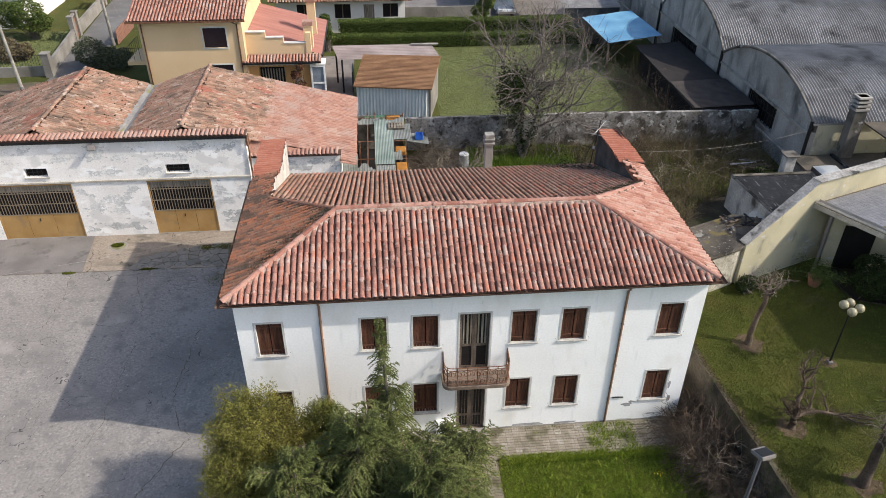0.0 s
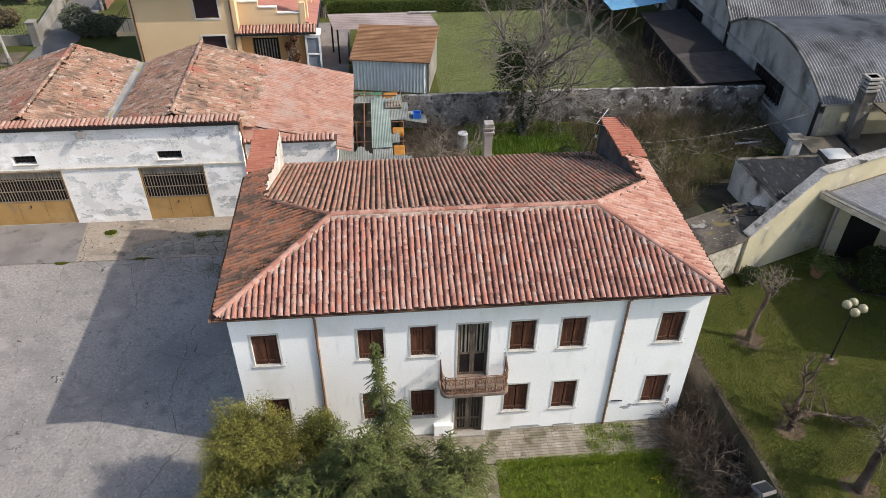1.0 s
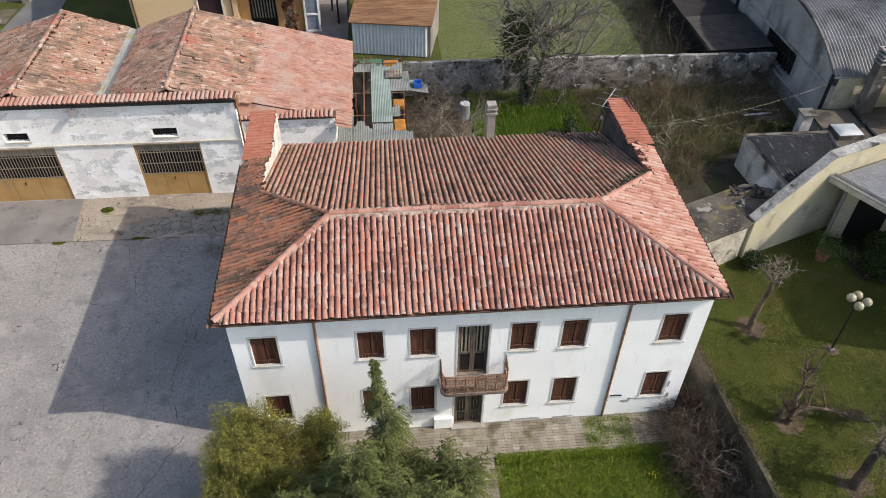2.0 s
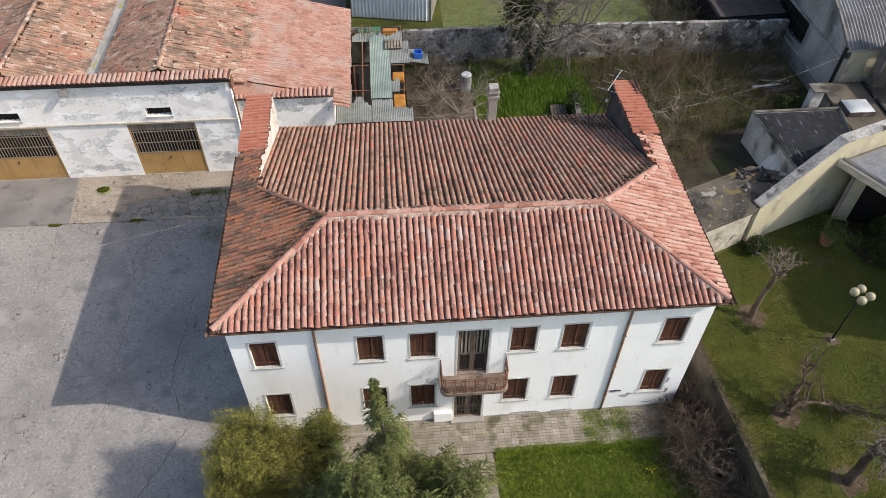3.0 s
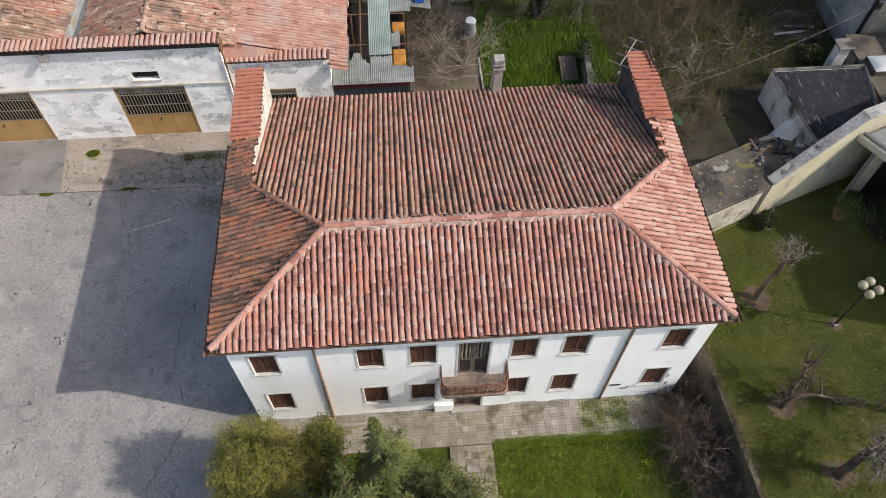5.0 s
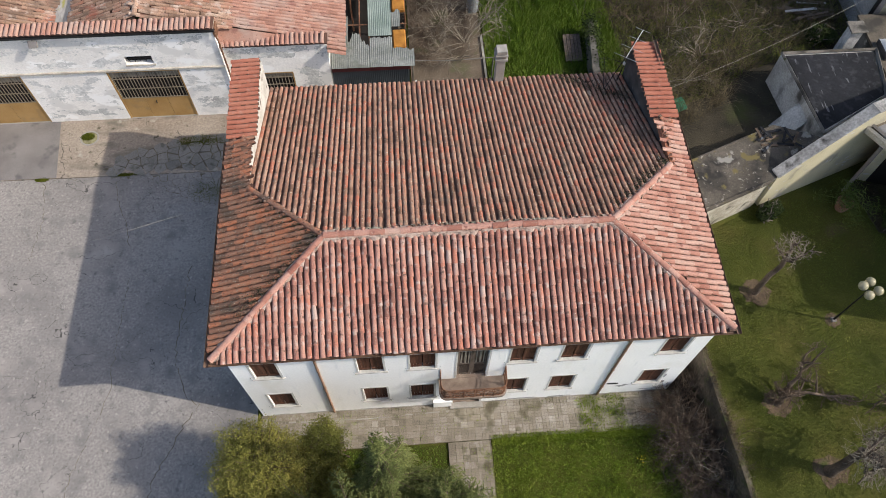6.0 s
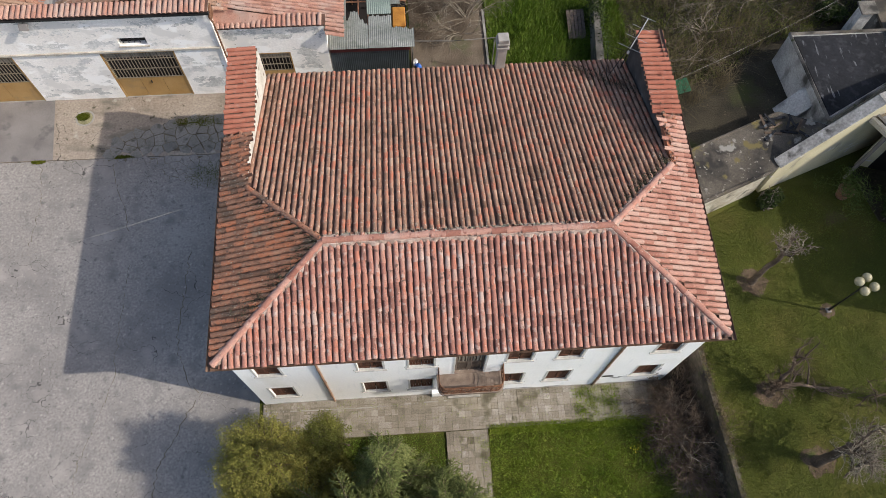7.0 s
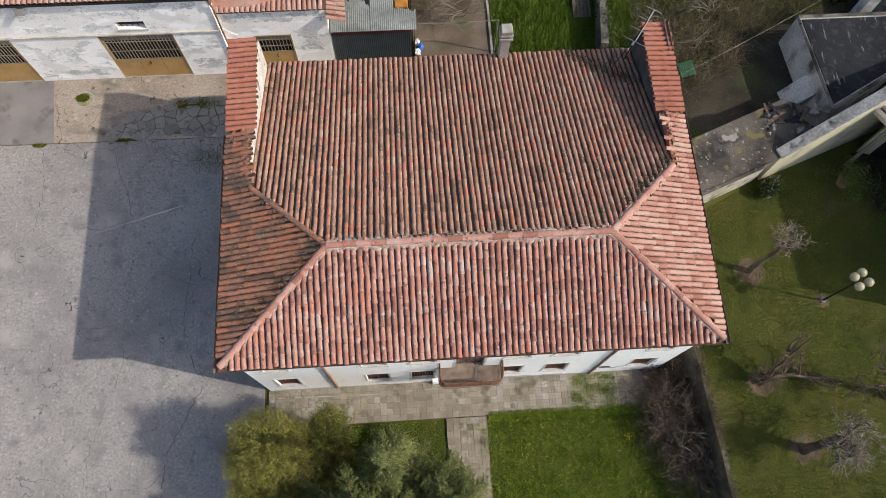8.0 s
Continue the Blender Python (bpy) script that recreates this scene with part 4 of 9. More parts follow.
for p, q in (((EX0, EY0), (EX1, EY0)), ((EX0, EY0), (EX0, NEW_Y)), ((EX1, EY0), (EX1, NEW_Y))):
    box(bm, min(p[0], q[0]) - 0.012, max(p[0], q[0]) + 0.012, min(p[1], q[1]) - 0.012, max(p[1], q[1]) + 0.012, EAVE_Z - 0.1, EAVE_Z - 0.01)
part("fascia", bm, GUTTER, house)


def low_side(x, y):
    return RIDGE_Z - back_slope * (y - RIDGE_Y) - 0.2


def cheek(x0, x1, vy, top, material, label):
    """The upright wall between a side strip and the lower rear slope."""
    b = prism(bmesh.new(), rect(x0, x1, vy - 0.05, NEW_Y), low_side, top)
    part("cheek_wall", b, material, house, label)
    b = prism(bmesh.new(), rect(x0, x1, NEW_Y + 0.002, EY1 + 0.1), low_side, lambda x, y: strip_z(y) - 0.04)
    part("cheek_wall", b, material, house, label)


cheek(IX0 - 0.03, IX0 + 0.06, VY_L, SIDE_ZL - 0.02, CHEEK, "cracked white cheek wall above the rear slope")
# right cheek wall, coloured far darker than the left one
cheek(IX1 - 0.02, IX1 + 0.1, VY_R, SIDE_ZR - 0.12, DARKWALL, "near-black cheek wall above the rear slope")
part("strip_end", boxed(WX0, IX0 - 0.17, EY1 - 0.13, EY1 + 0.02, 3.9, strip_z(EY1) - 0.1), PLASTER, house)
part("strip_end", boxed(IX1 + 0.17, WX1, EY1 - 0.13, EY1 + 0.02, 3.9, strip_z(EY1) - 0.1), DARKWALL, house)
SKEW = 0.038                                        # the relaid strips spread a little towards the rear
for x0, x1, k in ((EX0, IX0 + 0.1, -SKEW), (IX1 - 0.1, EX1, SKEW)):
    part("strip_deck", prism(bmesh.new(), [(x0 + 0.03, NEW_Y), (x1 - 0.03, NEW_Y), (x1 - 0.03 + k * 3.9, EY1 + 0.12), (x0 + 0.03 + k * 3.9, EY1 + 0.12)], lambda x, y: strip_z(y) - 0.1, lambda x, y: strip_z(y) - 0.045), PAN, house)

# mortar bed along the inner edge of the old strips
part("mortar_edge", prism(bmesh.new(), rect(IX0 - 0.2, IX0 - 0.032, VY_L - 0.1, NEW_Y), lambda x, y: SIDE_ZL - 0.25, lambda x, y: SIDE_ZL + 0.01 + 0.02 * math.sin(y * 9)), TILE_OWN["side"], house)
part("mortar_edge", prism(bmesh.new(), rect(IX1 - 0.035, IX1 + 0.14, VY_R - 0.1, NEW_Y), lambda x, y: SIDE_ZR - 0.25, lambda x, y: SIDE_ZR + 0.03 + 0.02 * math.sin(y * 9)), TILE_OWN["side"], house)
# mortar and broken tile where the relaid strips meet the old slopes
for k in range(36):
    r_ = random.Random(300 + k)
    left = k % 2 == 0
    x = r_.uniform(EX0 + 0.1, IX0 + 0.02) if left else r_.uniform(IX1 - 0.02, EX1 - 0.15)
    y = NEW_Y - abs(r_.gauss(0, 0.35 if left else 0.55))
    if k % 3 == 0:
        x = IX0 - 0.05 + r_.gauss(0, 0.05) if left else IX1 + 0.05 + r_.gauss(0, 0.05)
        y = r_.uniform(5.7, NEW_Y)
    z = EAVE_Z + (sl * (x - EX0) if left else sr * (EX1 - x)) + 0.06
    s_ = r_.uniform(0.035, 0.075)
    lump = boxed(-s_, s_, -s_ * 0.7, s_ * 0.7, -0.03, 0.05, pose(x, y, z, r_.uniform(-20, 20), r_.uniform(-20, 20), r_.uniform(0, 90)))
    part("mortar_lump", lump, TILE_OWN["side"], house, bevel=0.015)

# slopes of tiles
run_f = math.hypot(RIDGE_Y - EY0, rise)
tiled(roof, (EX0, EY0, EAVE_Z), (1, 0, 0), (0, RIDGE_Y - EY0, rise),
      [(0.12, 0), (EX1 - EX0 - 0.12, 0), (RX1 - EX0, run_f), (RX0 - EX0, run_f)], "front", own=lambda i, j: j < 4)
run_l = math.hypot(RX0 - EX0, rise)
strip_l = run_l * (IX0 - EX0) / (RX0 - EX0)
deep = EY1 - EY0
NEW_L = EY1 - NEW_Y
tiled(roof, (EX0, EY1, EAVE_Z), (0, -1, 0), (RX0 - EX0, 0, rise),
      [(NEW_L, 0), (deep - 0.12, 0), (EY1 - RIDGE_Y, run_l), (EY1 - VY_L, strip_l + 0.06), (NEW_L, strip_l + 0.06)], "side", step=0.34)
long = EY1 + 0.15 - NEW_Y
tiled(roof, (EX0 - SKEW * long, EY1 + 0.15, strip_z(EY1 + 0.15) - 0.01), (SKEW, -1, 0.085), (1, SKEW, 0.02), [(0, 0), (long, 0), (long, 0.8), (0, 0.8)], "new",
      own=lambda i, j: True, pitch=0.215, step=0.31)
run_r = math.hypot(EX1 - RX1, rise)
strip_r = run_r * (EX1 - IX1) / (EX1 - RX1)
NEW_R = NEW_Y - EY0
tiled(roof, (EX1, EY0, EAVE_Z), (0, 1, 0), (RX1 - EX1, 0, rise),
      [(0.12, 0), (NEW_R, 0), (NEW_R, strip_r + 0.06), (VY_R - EY0, strip_r + 0.06), (RIDGE_Y - EY0, run_r)], "pink")
tiled(roof, (EX1 + 0.03, NEW_Y, strip_z(NEW_Y) - 0.01), (SKEW, 1, -0.085), (-1, SKEW, 0.02), [(0, 0), (long, 0), (long, 0.78), (0, 0.78)], "new",
      own=lambda i, j: True, pitch=0.215, step=0.29)
run_b = math.hypot(EY1 + 0.2 - RIDGE_Y, RIDGE_Z - BACK_Z)


def back_up(y):
    return (EY1 + 0.2 - y) / (EY1 + 0.2 - RIDGE_Y) * run_b


tiled(roof, (IX1, EY1 + 0.2, BACK_Z), (-1, 0, 0), (0, RIDGE_Y - EY1 - 0.2, RIDGE_Z - BACK_Z),
      [(0.03, 0), (IX1 - IX0 - 0.03, 0), (IX1 - IX0 - 0.03, back_up(VY_L)), (IX1 - RX0, run_b), (IX1 - RX1, run_b), (0.03, back_up(VY_R))], "back")
capping(roof, (EX0 + 0.05, EY0 + 0.05, EAVE_Z + 0.02), (RX0, RIDGE_Y, RIDGE_Z), "pink")
capping(roof, (EX1 - 0.05, EY0 + 0.05, EAVE_Z + 0.02), (RX1, RIDGE_Y, RIDGE_Z), "pink")
capping(roof, (RX0, RIDGE_Y, RIDGE_Z + 0.02), (RX1, RIDGE_Y, RIDGE_Z + 0.02), "pink", step=0.45)
capping(roof, (IX0 + 0.05, VY_L, SIDE_ZL), (RX0, RIDGE_Y, RIDGE_Z), "side", radius=0.1)
capping(roof, (IX1 - 0.05, VY_R, SIDE_ZR), (RX1, RIDGE_Y, RIDGE_Z), "pink")

# mortar beds under the ridge and hip tiles
MORTAR = surface("pinkish_mortar", [(0, (0.24, 0.165, 0.13)), (1, (0.42, 0.33, 0.275))], 0.95, big=3, fine=22, grain=0.35, bump=0.5, stains=[((0.12, 0.09, 0.07), 5, 0.58, 0.68, ONE)])


def mortar_bed(a, b, half, lift):
    """A low uneven bed of mortar along a ridge or hip."""
    a, b = Vector(a), Vector(b)
    d = (b - a).normalized()
    side = d.cross(Vector((0, 0, 1))).normalized()
    n = int((b - a).length / 0.07)
    bm_ = bmesh.new()
    rows_ = []
    for k in range(n + 1):
        p = a + (b - a) * (k / n) + Vector((0, 0, lift))
        w0, w1 = (half * (1 + 0.5 * noise.noise(Vector((k * 0.45, off_, a.x)))) for off_ in (1.5, 9.5))
        rows_.append([bm_.verts.new(q) for q in (p - side * w0 - Vector((0, 0, 0.08)), p - side * w0 * 0.7, p + side * w1 * 0.7, p + side * w1 - Vector((0, 0, 0.08)))])
    for p, q in zip(rows_, rows_[1:]):
        for k in range(3):
            bm_.faces.new((p[k], p[k + 1], q[k + 1], q[k]))
    part("mortar_bed", bm_, MORTAR, roof)


mortar_bed((RX0, RIDGE_Y, RIDGE_Z), (RX1, RIDGE_Y, RIDGE_Z), 0.2, 0.085)
mortar_bed((EX0 + 0.1, EY0 + 0.1, EAVE_Z), (RX0, RIDGE_Y, RIDGE_Z), 0.16, 0.085)
mortar_bed((EX1 - 0.1, EY0 + 0.1, EAVE_Z), (RX1, RIDGE_Y, RIDGE_Z), 0.16, 0.085)
mortar_bed((IX1 - 0.05, VY_R, SIDE_ZR), (RX1, RIDGE_Y, RIDGE_Z), 0.15, 0.085)

# chimney
cz = RIDGE_Z - back_slope * (11.5 - RIDGE_Y)
chimney = part("chimney", boxed(2.36, 2.7, 11.42, 11.76, cz - 0.5, 5.72), CONCRETE, house, "slim grey rendered chimney", bevel=0.01)
for z0, z1, k in ((5.722, 5.82, 0.07), (5.822, 5.94, 0.02), (5.942, 6.02, 0.07), (6.022, 6.2, 0.03)):
    part("cap", boxed(2.36 - k, 2.7 + k, 11.42 - k, 11.76 + k, z0, z1), CONCRETE, chimney, bevel=0.012)

# aerial on the rear corner
aerial = thing("tv_antenna", (7.3, 11.15, 4.5), "rusty television antenna on a leaning mast with struts", "antenna")
part("mast", tubed([(7.12, 11.1, 4.4), (7.44, 11.22, 6.85)], 0.022, 6), IRON, aerial)
part("strut", tubed([(6.5, 10.6, 4.7), (7.35, 11.2, 6.2)], 0.016, 5), IRON, aerial)
part("strut", tubed([(6.5, 10.6, 4.75), (6.55, 11.5, 5.6), (7.3, 11.2, 5.5)], 0.014, 5), IRON, aerial)
part("boom", tubed([(7.0, 10.6, 6.45), (7.9, 11.9, 6.5)], 0.014, 5), GALV, aerial)
for k in range(4):
    f = k / 3
    c = Vector((7.0, 10.6, 6.47)).lerp(Vector((7.9, 11.9, 6.5)), f)
    w = 0.5 - 0.2 * f
    part("element", tubed([c + Vector((-0.8 * w, 0.55 * w, 0)), c + Vector((0.8 * w, -0.55 * w, 0))], 0.009, 4), GALV, aerial)
part("insulator", tubed([(7.25, 11.15, 5.5), (7.27, 11.16, 5.62)], 0.05, 6), WHITE, aerial)


# moss and lichen caught along the hips and under the ridge
def roof_moss(name, a, b, spread_, count, size, material, label, seed, off=(0, 0, 0)):
    rng = np.random.default_rng(seed)
    a, b, off = np.array(a, float), np.array(b, float), np.array(off, float)
    heads = rng.random(max(4, count // 22))
    f = np.clip(heads[rng.integers(0, len(heads), count)] + rng.normal(0, 0.006, count), 0, 1)[:, None]
    c = a + (b - a) * f + off * np.abs(rng.normal(0, 1, (count, 1))) + rng.normal(0, 1, (count, 3)) * [spread_, spread_, 0.012]
    d = rng.normal(size=(count, 3))
    d /= np.linalg.norm(d, axis=1)[:, None]
    e = np.cross(d, rng.normal(size=(count, 3)))
    s = size * rng.uniform(0.5, 1.4, (count, 1))
    v = np.stack([c - d * s, c + e * s * 0.5, c + d * s, c - e * s * 0.5], 1).reshape(-1, 3)
    tagged(mesh_object(name, v, np.arange(4 * count).reshape(-1, 4), material, roof, label), kind="stuff")


MOSS = surface("dark_roof_moss", [(0, (0.022, 0.02, 0.014)), (1, (0.075, 0.07, 0.04))], 1.0, big=5, fine=30, grain=0.4, bump=0)
PALEMOSS = surface("pale_roof_lichen", [(0, (0.2, 0.2, 0.14)), (1, (0.42, 0.41, 0.33))], 1.0, big=6, fine=30, grain=0.3, bump=0)
roof_moss("moss", (EX0 + 0.9, EY0 + 1.15, EAVE_Z + 0.42), (RX0, RIDGE_Y, RIDGE_Z + 0.08), 0.05, 1500, 0.02, MOSS, "dark moss along the hip", 1, (-0.22, 0.16, -0.06))
roof_moss("moss", (IX0 + 0.3, VY_L - 0.3, SIDE_ZL + 0.16), (RX0, RIDGE_Y, RIDGE_Z + 0.08), 0.05, 1700, 0.02, MOSS, "dark moss along the hip", 2, (-0.2, -0.2, -0.06))
roof_moss("lichen", (RX0, RIDGE_Y + 0.16, RIDGE_Z + 0.06), (RX1 - 1.2, RIDGE_Y + 0.16, RIDGE_Z + 0.06), 0.03, 2600, 0.02, PALEMOSS, "pale lichen under the ridge", 3)
roof_moss("moss", (RX1 + 0.3, RIDGE_Y + 0.5, RIDGE_Z - 0.12), (IX1, VY_R + 0.2, SIDE_ZR + 0.02), 0.06, 2200, 0.022, MOSS, "dark moss along the hip", 4, (-0.12, 0.12, -0.04))
roof_moss("moss", (IX1 - 0.3, 9.6, RIDGE_Z - back_slope * (9.6 - RIDGE_Y) + 0.1), (4.8, EY1 + 0.1, BACK_Z + 0.12), 0.2, 2600, 0.022, MOSS, "dark moss on the rear corner", 5)


# ---- the garage building ----
def corrugated(name, corner, along_v, across_v, material, parent, label="", pitch=0.085, depth=0.008, bend=None, ragged=0.0):
    """A corrugated sheet: ribs repeat along along_v and run with across_v."""
    c, a, b = (np.array(q, float) for q in (corner, along_v, across_v))
    nrm = np.cross(a, b)
    nrm = nrm / np.linalg.norm(nrm)
    if nrm[2] < -0.01:
        nrm = -nrm
    n = max(4, int(np.linalg.norm(a) / pitch * 4))
    m = 2 if bend is None else 14
    u = np.linspace(0, 1, n + 1)
    w = np.linspace(0, 1, m)
    wave = np.sin(u * np.linalg.norm(a) / pitch * 2 * math.pi) * depth
    cut = np.abs([noise.noise(Vector((q * 0.035 + c[0] * 5, c[1], 1))) + 0.35 * noise.noise(Vector((q * 0.17, c[0], 5))) for q in range(n + 1)]) * ragged * 1.6 if ragged else np.zeros(n + 1)
    verts = []
    for k in w:
        lift = np.zeros(3) if bend is None else np.array(bend(k))
        kk = np.minimum(k, 1 - cut)[:, None]
        verts.append(c + u[:, None] * a + kk * b + lift + wave[:, None] * nrm)
    v = np.concatenate(verts)
    f = [(r * (n + 1) + i, r * (n + 1) + i + 1, (r + 1) * (n + 1) + i + 1, (r + 1) * (n + 1) + i) for r in range(m - 1) for i in range(n)]
    under_v = v - nrm * 0.012
    k = len(v)
    f2 = [tuple(reversed([i + k for i in q])) for q in f]
    return mesh_object(name, np.concatenate([v, under_v]), f + f2, material, parent, label)


GY = 14.3
garage = thing("garage", (-15, GY, 0), "long garage with peeling white plaster and weathered clay tile roofs", "garage")
GATES = [(-21.1, -17.25), (-13.72, -10.68)]
VENTS = [(-19.2, -18.15), (-12.68, -11.55)]
holes = [(a, b, 0.0, 3.02) for a, b in GATES] + [(a, b, 3.4, 3.86) for a, b in VENTS]
bm = pierced(bmesh.new(), -30.0, -8.72, -0.05, 5.2, holes, 0.35, lambda u, w, z: (u, GY + w, z))
part("wall", bm, PEELED, garage, "white plaster peeling to grey patches")
part("wall", boxed(-9.07, -8.72, GY + 0.352, 23.0, -0.05, 4.4), PEELED, garage)
part("back_wall", boxed(-30, -3.8, 22.9, 23.2, -0.05, 3.2), PEELED, garage)
part("cornice", boxed(-30.0, -8.7, GY - 0.07, GY - 0.002, 3.05, 3.15), GARTRIM, garage, bevel=0.012)
part("top_band", boxed(-30.0, -8.66, GY - 0.1, GY + 0.5, 5.2, 5.3), GARTRIM, garage, bevel=0.01)
part("eaves_gutter", boxed(-30.0, -8.6, GY - 0.2, GY - 0.102, 5.18, 5.29), IRON, garage)
part("coping_bed", boxed(-30.0, -8.64, GY - 0.16, GY + 0.5, 5.302, 5.37), PAN, garage)
cop = bpy.data.meshes.new("coping_tile")
cv, cf = half_pipe(0.095, 0.08, 0.62, seg=6)
cop.from_pydata(cv.tolist(), [], cf.tolist())
cop.materials.append(TILE_OWN["salmon"])
cop.polygons.foreach_set("use_smooth", [True] * len(cop.polygons))


def coping_row(x0, x1, y, z, pitch=0.205):
    for i in range(int((x1 - x0) / pitch)):
        ob = under(new("coping_tile", cop), garage)
        ob.matrix_basis = pose(x0 + (i + 0.5) * pitch + RNG.normal(0, 0.006), y, z + RNG.normal(0, 0.004), 6 + RNG.normal(0, 0.8), 0, RNG.normal(0, 1.2))


coping_row(-28.2, -8.6, GY - 0.22, 5.37)


def gate(x0, x1, y, top, split, leaves, back=0.035):
    """A pair of steel leaves: sheet below, bars above before a near-black panel painted as the shaded inside."""
    g = thing("gate", ((x0 + x1) / 2, y, 0), "closed ochre steel gate with a barred upper half", "gate", "garage gates")
    part("frame", box(box(boxed(x0 + 0.003, x0 + 0.06, y + back - 0.03, y + back + 0.05, 0.015, top - 0.003), x1 - 0.06, x1 - 0.003, y + back - 0.03, y + back + 0.05, 0.015, top - 0.003),
                      x0 + 0.06, x1 - 0.06, y + back - 0.03, y + back + 0.05, top - 0.07, top - 0.003), ORANGE, g)
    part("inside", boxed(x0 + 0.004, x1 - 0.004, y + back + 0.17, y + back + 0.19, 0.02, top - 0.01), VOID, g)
    w = (x1 - x0 - 0.12) / leaves
    for i in range(leaves):
        a = x0 + 0.06 + i * w
        part("panel", boxed(a + 0.008, a + w - 0.008, y + back, y + back + 0.03, 0.03, split), ORANGE, g, bevel=0.006)
        n = max(3, round(w / 0.145))
        for k in range(n):
            u = a + (k + 0.5) * w / n
            part("bar", boxed(u - 0.014, u + 0.014, y + back, y + back + 0.025, split + 0.012, top - 0.072), BAR, g)
    for z in (split + 0.04, split + (top - split) * 0.36, split + (top - split) * 0.72):
        part("crossbar", boxed(x0 + 0.06, x1 - 0.06, y + back - 0.022, y + back - 0.002, z - 0.02, z + 0.02), BAR, g)
    part("valance", boxed(x0 + 0.06, x1 - 0.06, y + back + 0.035, y + back + 0.05, top - 0.42, top - 0.08), CURTAIN, g)
    part("handle", boxed((x0 + x1) / 2 - 0.05, (x0 + x1) / 2 - 0.02, y + back - 0.05, y + back, split - 0.35, split - 0.2), IRON, g)


for a, b in GATES:
    part("threshold", boxed(a + 0.002, b - 0.002, GY - 0.008, GY + 0.3, -0.04, 0.022), CONCRETE, garage)
gate(*GATES[0], GY, 3.02, 1.33, 3)
gate(*GATES[1], GY, 3.02, 1.3, 3)
for a, b in VENTS:
    vent = part("vent", boxed(a - 0.05, b + 0.05, GY - 0.05, GY + 0.1, 3.34, 3.398), GARTRIM, garage, "low barred vent opening")
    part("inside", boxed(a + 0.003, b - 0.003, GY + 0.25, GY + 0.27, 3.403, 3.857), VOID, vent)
    for k in range(5):
        u = a + (b - a) * (k + 0.5) / 5
        part("bar", boxed(u - 0.012, u + 0.012, GY + 0.15, GY + 0.175, 3.402, 3.858), IRON, vent)
    part("crossbar", boxed(a + 0.003, b - 0.003, GY + 0.13, GY + 0.148, 3.6, 3.63), IRON, vent)

# where the plaster has come off: ragged flakes a few millimetres proud of the wall
WORN = surface("worn_limewash", [(0, (0.6, 0.58, 0.55)), (1, (0.78, 0.75, 0.7))], 0.98, big=2.0, fine=12, grain=0.25, bump=0.3)
BARE_GREY = surface("bared_cement_render", [(0, (0.44, 0.425, 0.4)), (1, (0.66, 0.64, 0.6))], 0.98, big=2.5, fine=14, grain=0.3, bump=0.4)


def peel(x0, x1, z0, z1, seed, y=GY, material=BARE_GREY, amount=0.0):
    """A ragged patch where the finish has flaked off, with islands and holes: small cells kept where a slow noise is high."""
    b = bmesh.new()
    cell = 0.03
    nx, nz = int((x1 - x0) / cell), int((z1 - z0) / cell)
    off = Vector((seed * 7.3, 0, seed * 1.9))
    corner = {}

    def at(i, k):
        if (i, k) not in corner:
            corner[i, k] = b.verts.new((x0 + i * cell + 0.012 * noise.noise(Vector((i * 0.9, k * 0.9, seed))), y - 0.004, z0 + k * cell + 0.012 * noise.noise(Vector((i * 0.9, k * 0.9, seed + 40)))))
        return corner[i, k]

    for i in range(nx):
        for k in range(nz):
            p = Vector((i * cell * 1.3, 0, k * cell * 2.1)) + off
            f = noise.noise(p) + 0.55 * noise.noise(p * 2.7) + 0.35 * noise.noise(p * 6.5) + 0.2 * noise.noise(p * 15)
            u, w = 2 * (i + 0.5) / nx - 1, 2 * (k + 0.5) / nz - 1
            xx, zz = x0 + (i + 0.5) * cell, z0 + (k + 0.5) * cell
            if 3.28 < zz < 3.93 and any(a - 0.1 < xx < b + 0.1 for a, b in VENTS):
                continue
            if f + amount + 0.25 > 0.75 * max(abs(u) ** 3, abs(w) ** 3) + 0.25:
                b.faces.new((at(i, k), at(i + 1, k), at(i + 1, k + 1), at(i, k + 1)))
    tagged(part("bare_patch", b, material, garage), kind="stuff")


for k, (a, b, c, d, e) in enumerate(((-17.2, -13.75, 0.28, 0.82, 0.3), (-10.64, -8.75, 0.45, 1.3, 0.15), (-26.0, -21.15, 0.2, 0.85, 0.1), (-12.0, -8.8, 4.3, 5.05, -0.12), (-16.6, -13.4, 4.5, 5.1, -0.3))):
    peel(a, b, c, d, k, amount=e)
for k, (a, b, c, d, e) in enumerate(((-17.2, -13.75, 0.95, 2.95, 0.02), (-10.6, -8.75, 1.4, 2.95, 0.08), (-21.0, -8.8, 3.95, 5.1, -0.08), (-18.1, -8.8, 3.2, 3.95, -0.12), (-25.0, -21.2, 3.2, 5.0, -0.1))):
    peel(a, b, c, d, k + 30, y=GY - 0.003, material=WORN, amount=e)
# lower wing to the right, behind the house
LY = 14.55
bm = pierced(bmesh.new(), -8.71, -4.35, -0.05, 3.98, [(-7.55, -5.98, 0.0, 2.3)], 0.3, lambda u, w, z: (u, LY + w, z))
part("wall", bm, PEELED, garage, "grey peeling plaster of the lower wing")
part("wall", boxed(-4.65, -4.35, LY + 0.302, 22.9, -0.05, 3.3), PEELED, garage)
part("coping_bed", boxed(-8.71, -4.28, LY - 0.14, LY + 0.42, 3.982, 4.06), PAN, garage)
coping_row(-8.72, -4.3, LY - 0.2, 4.07)
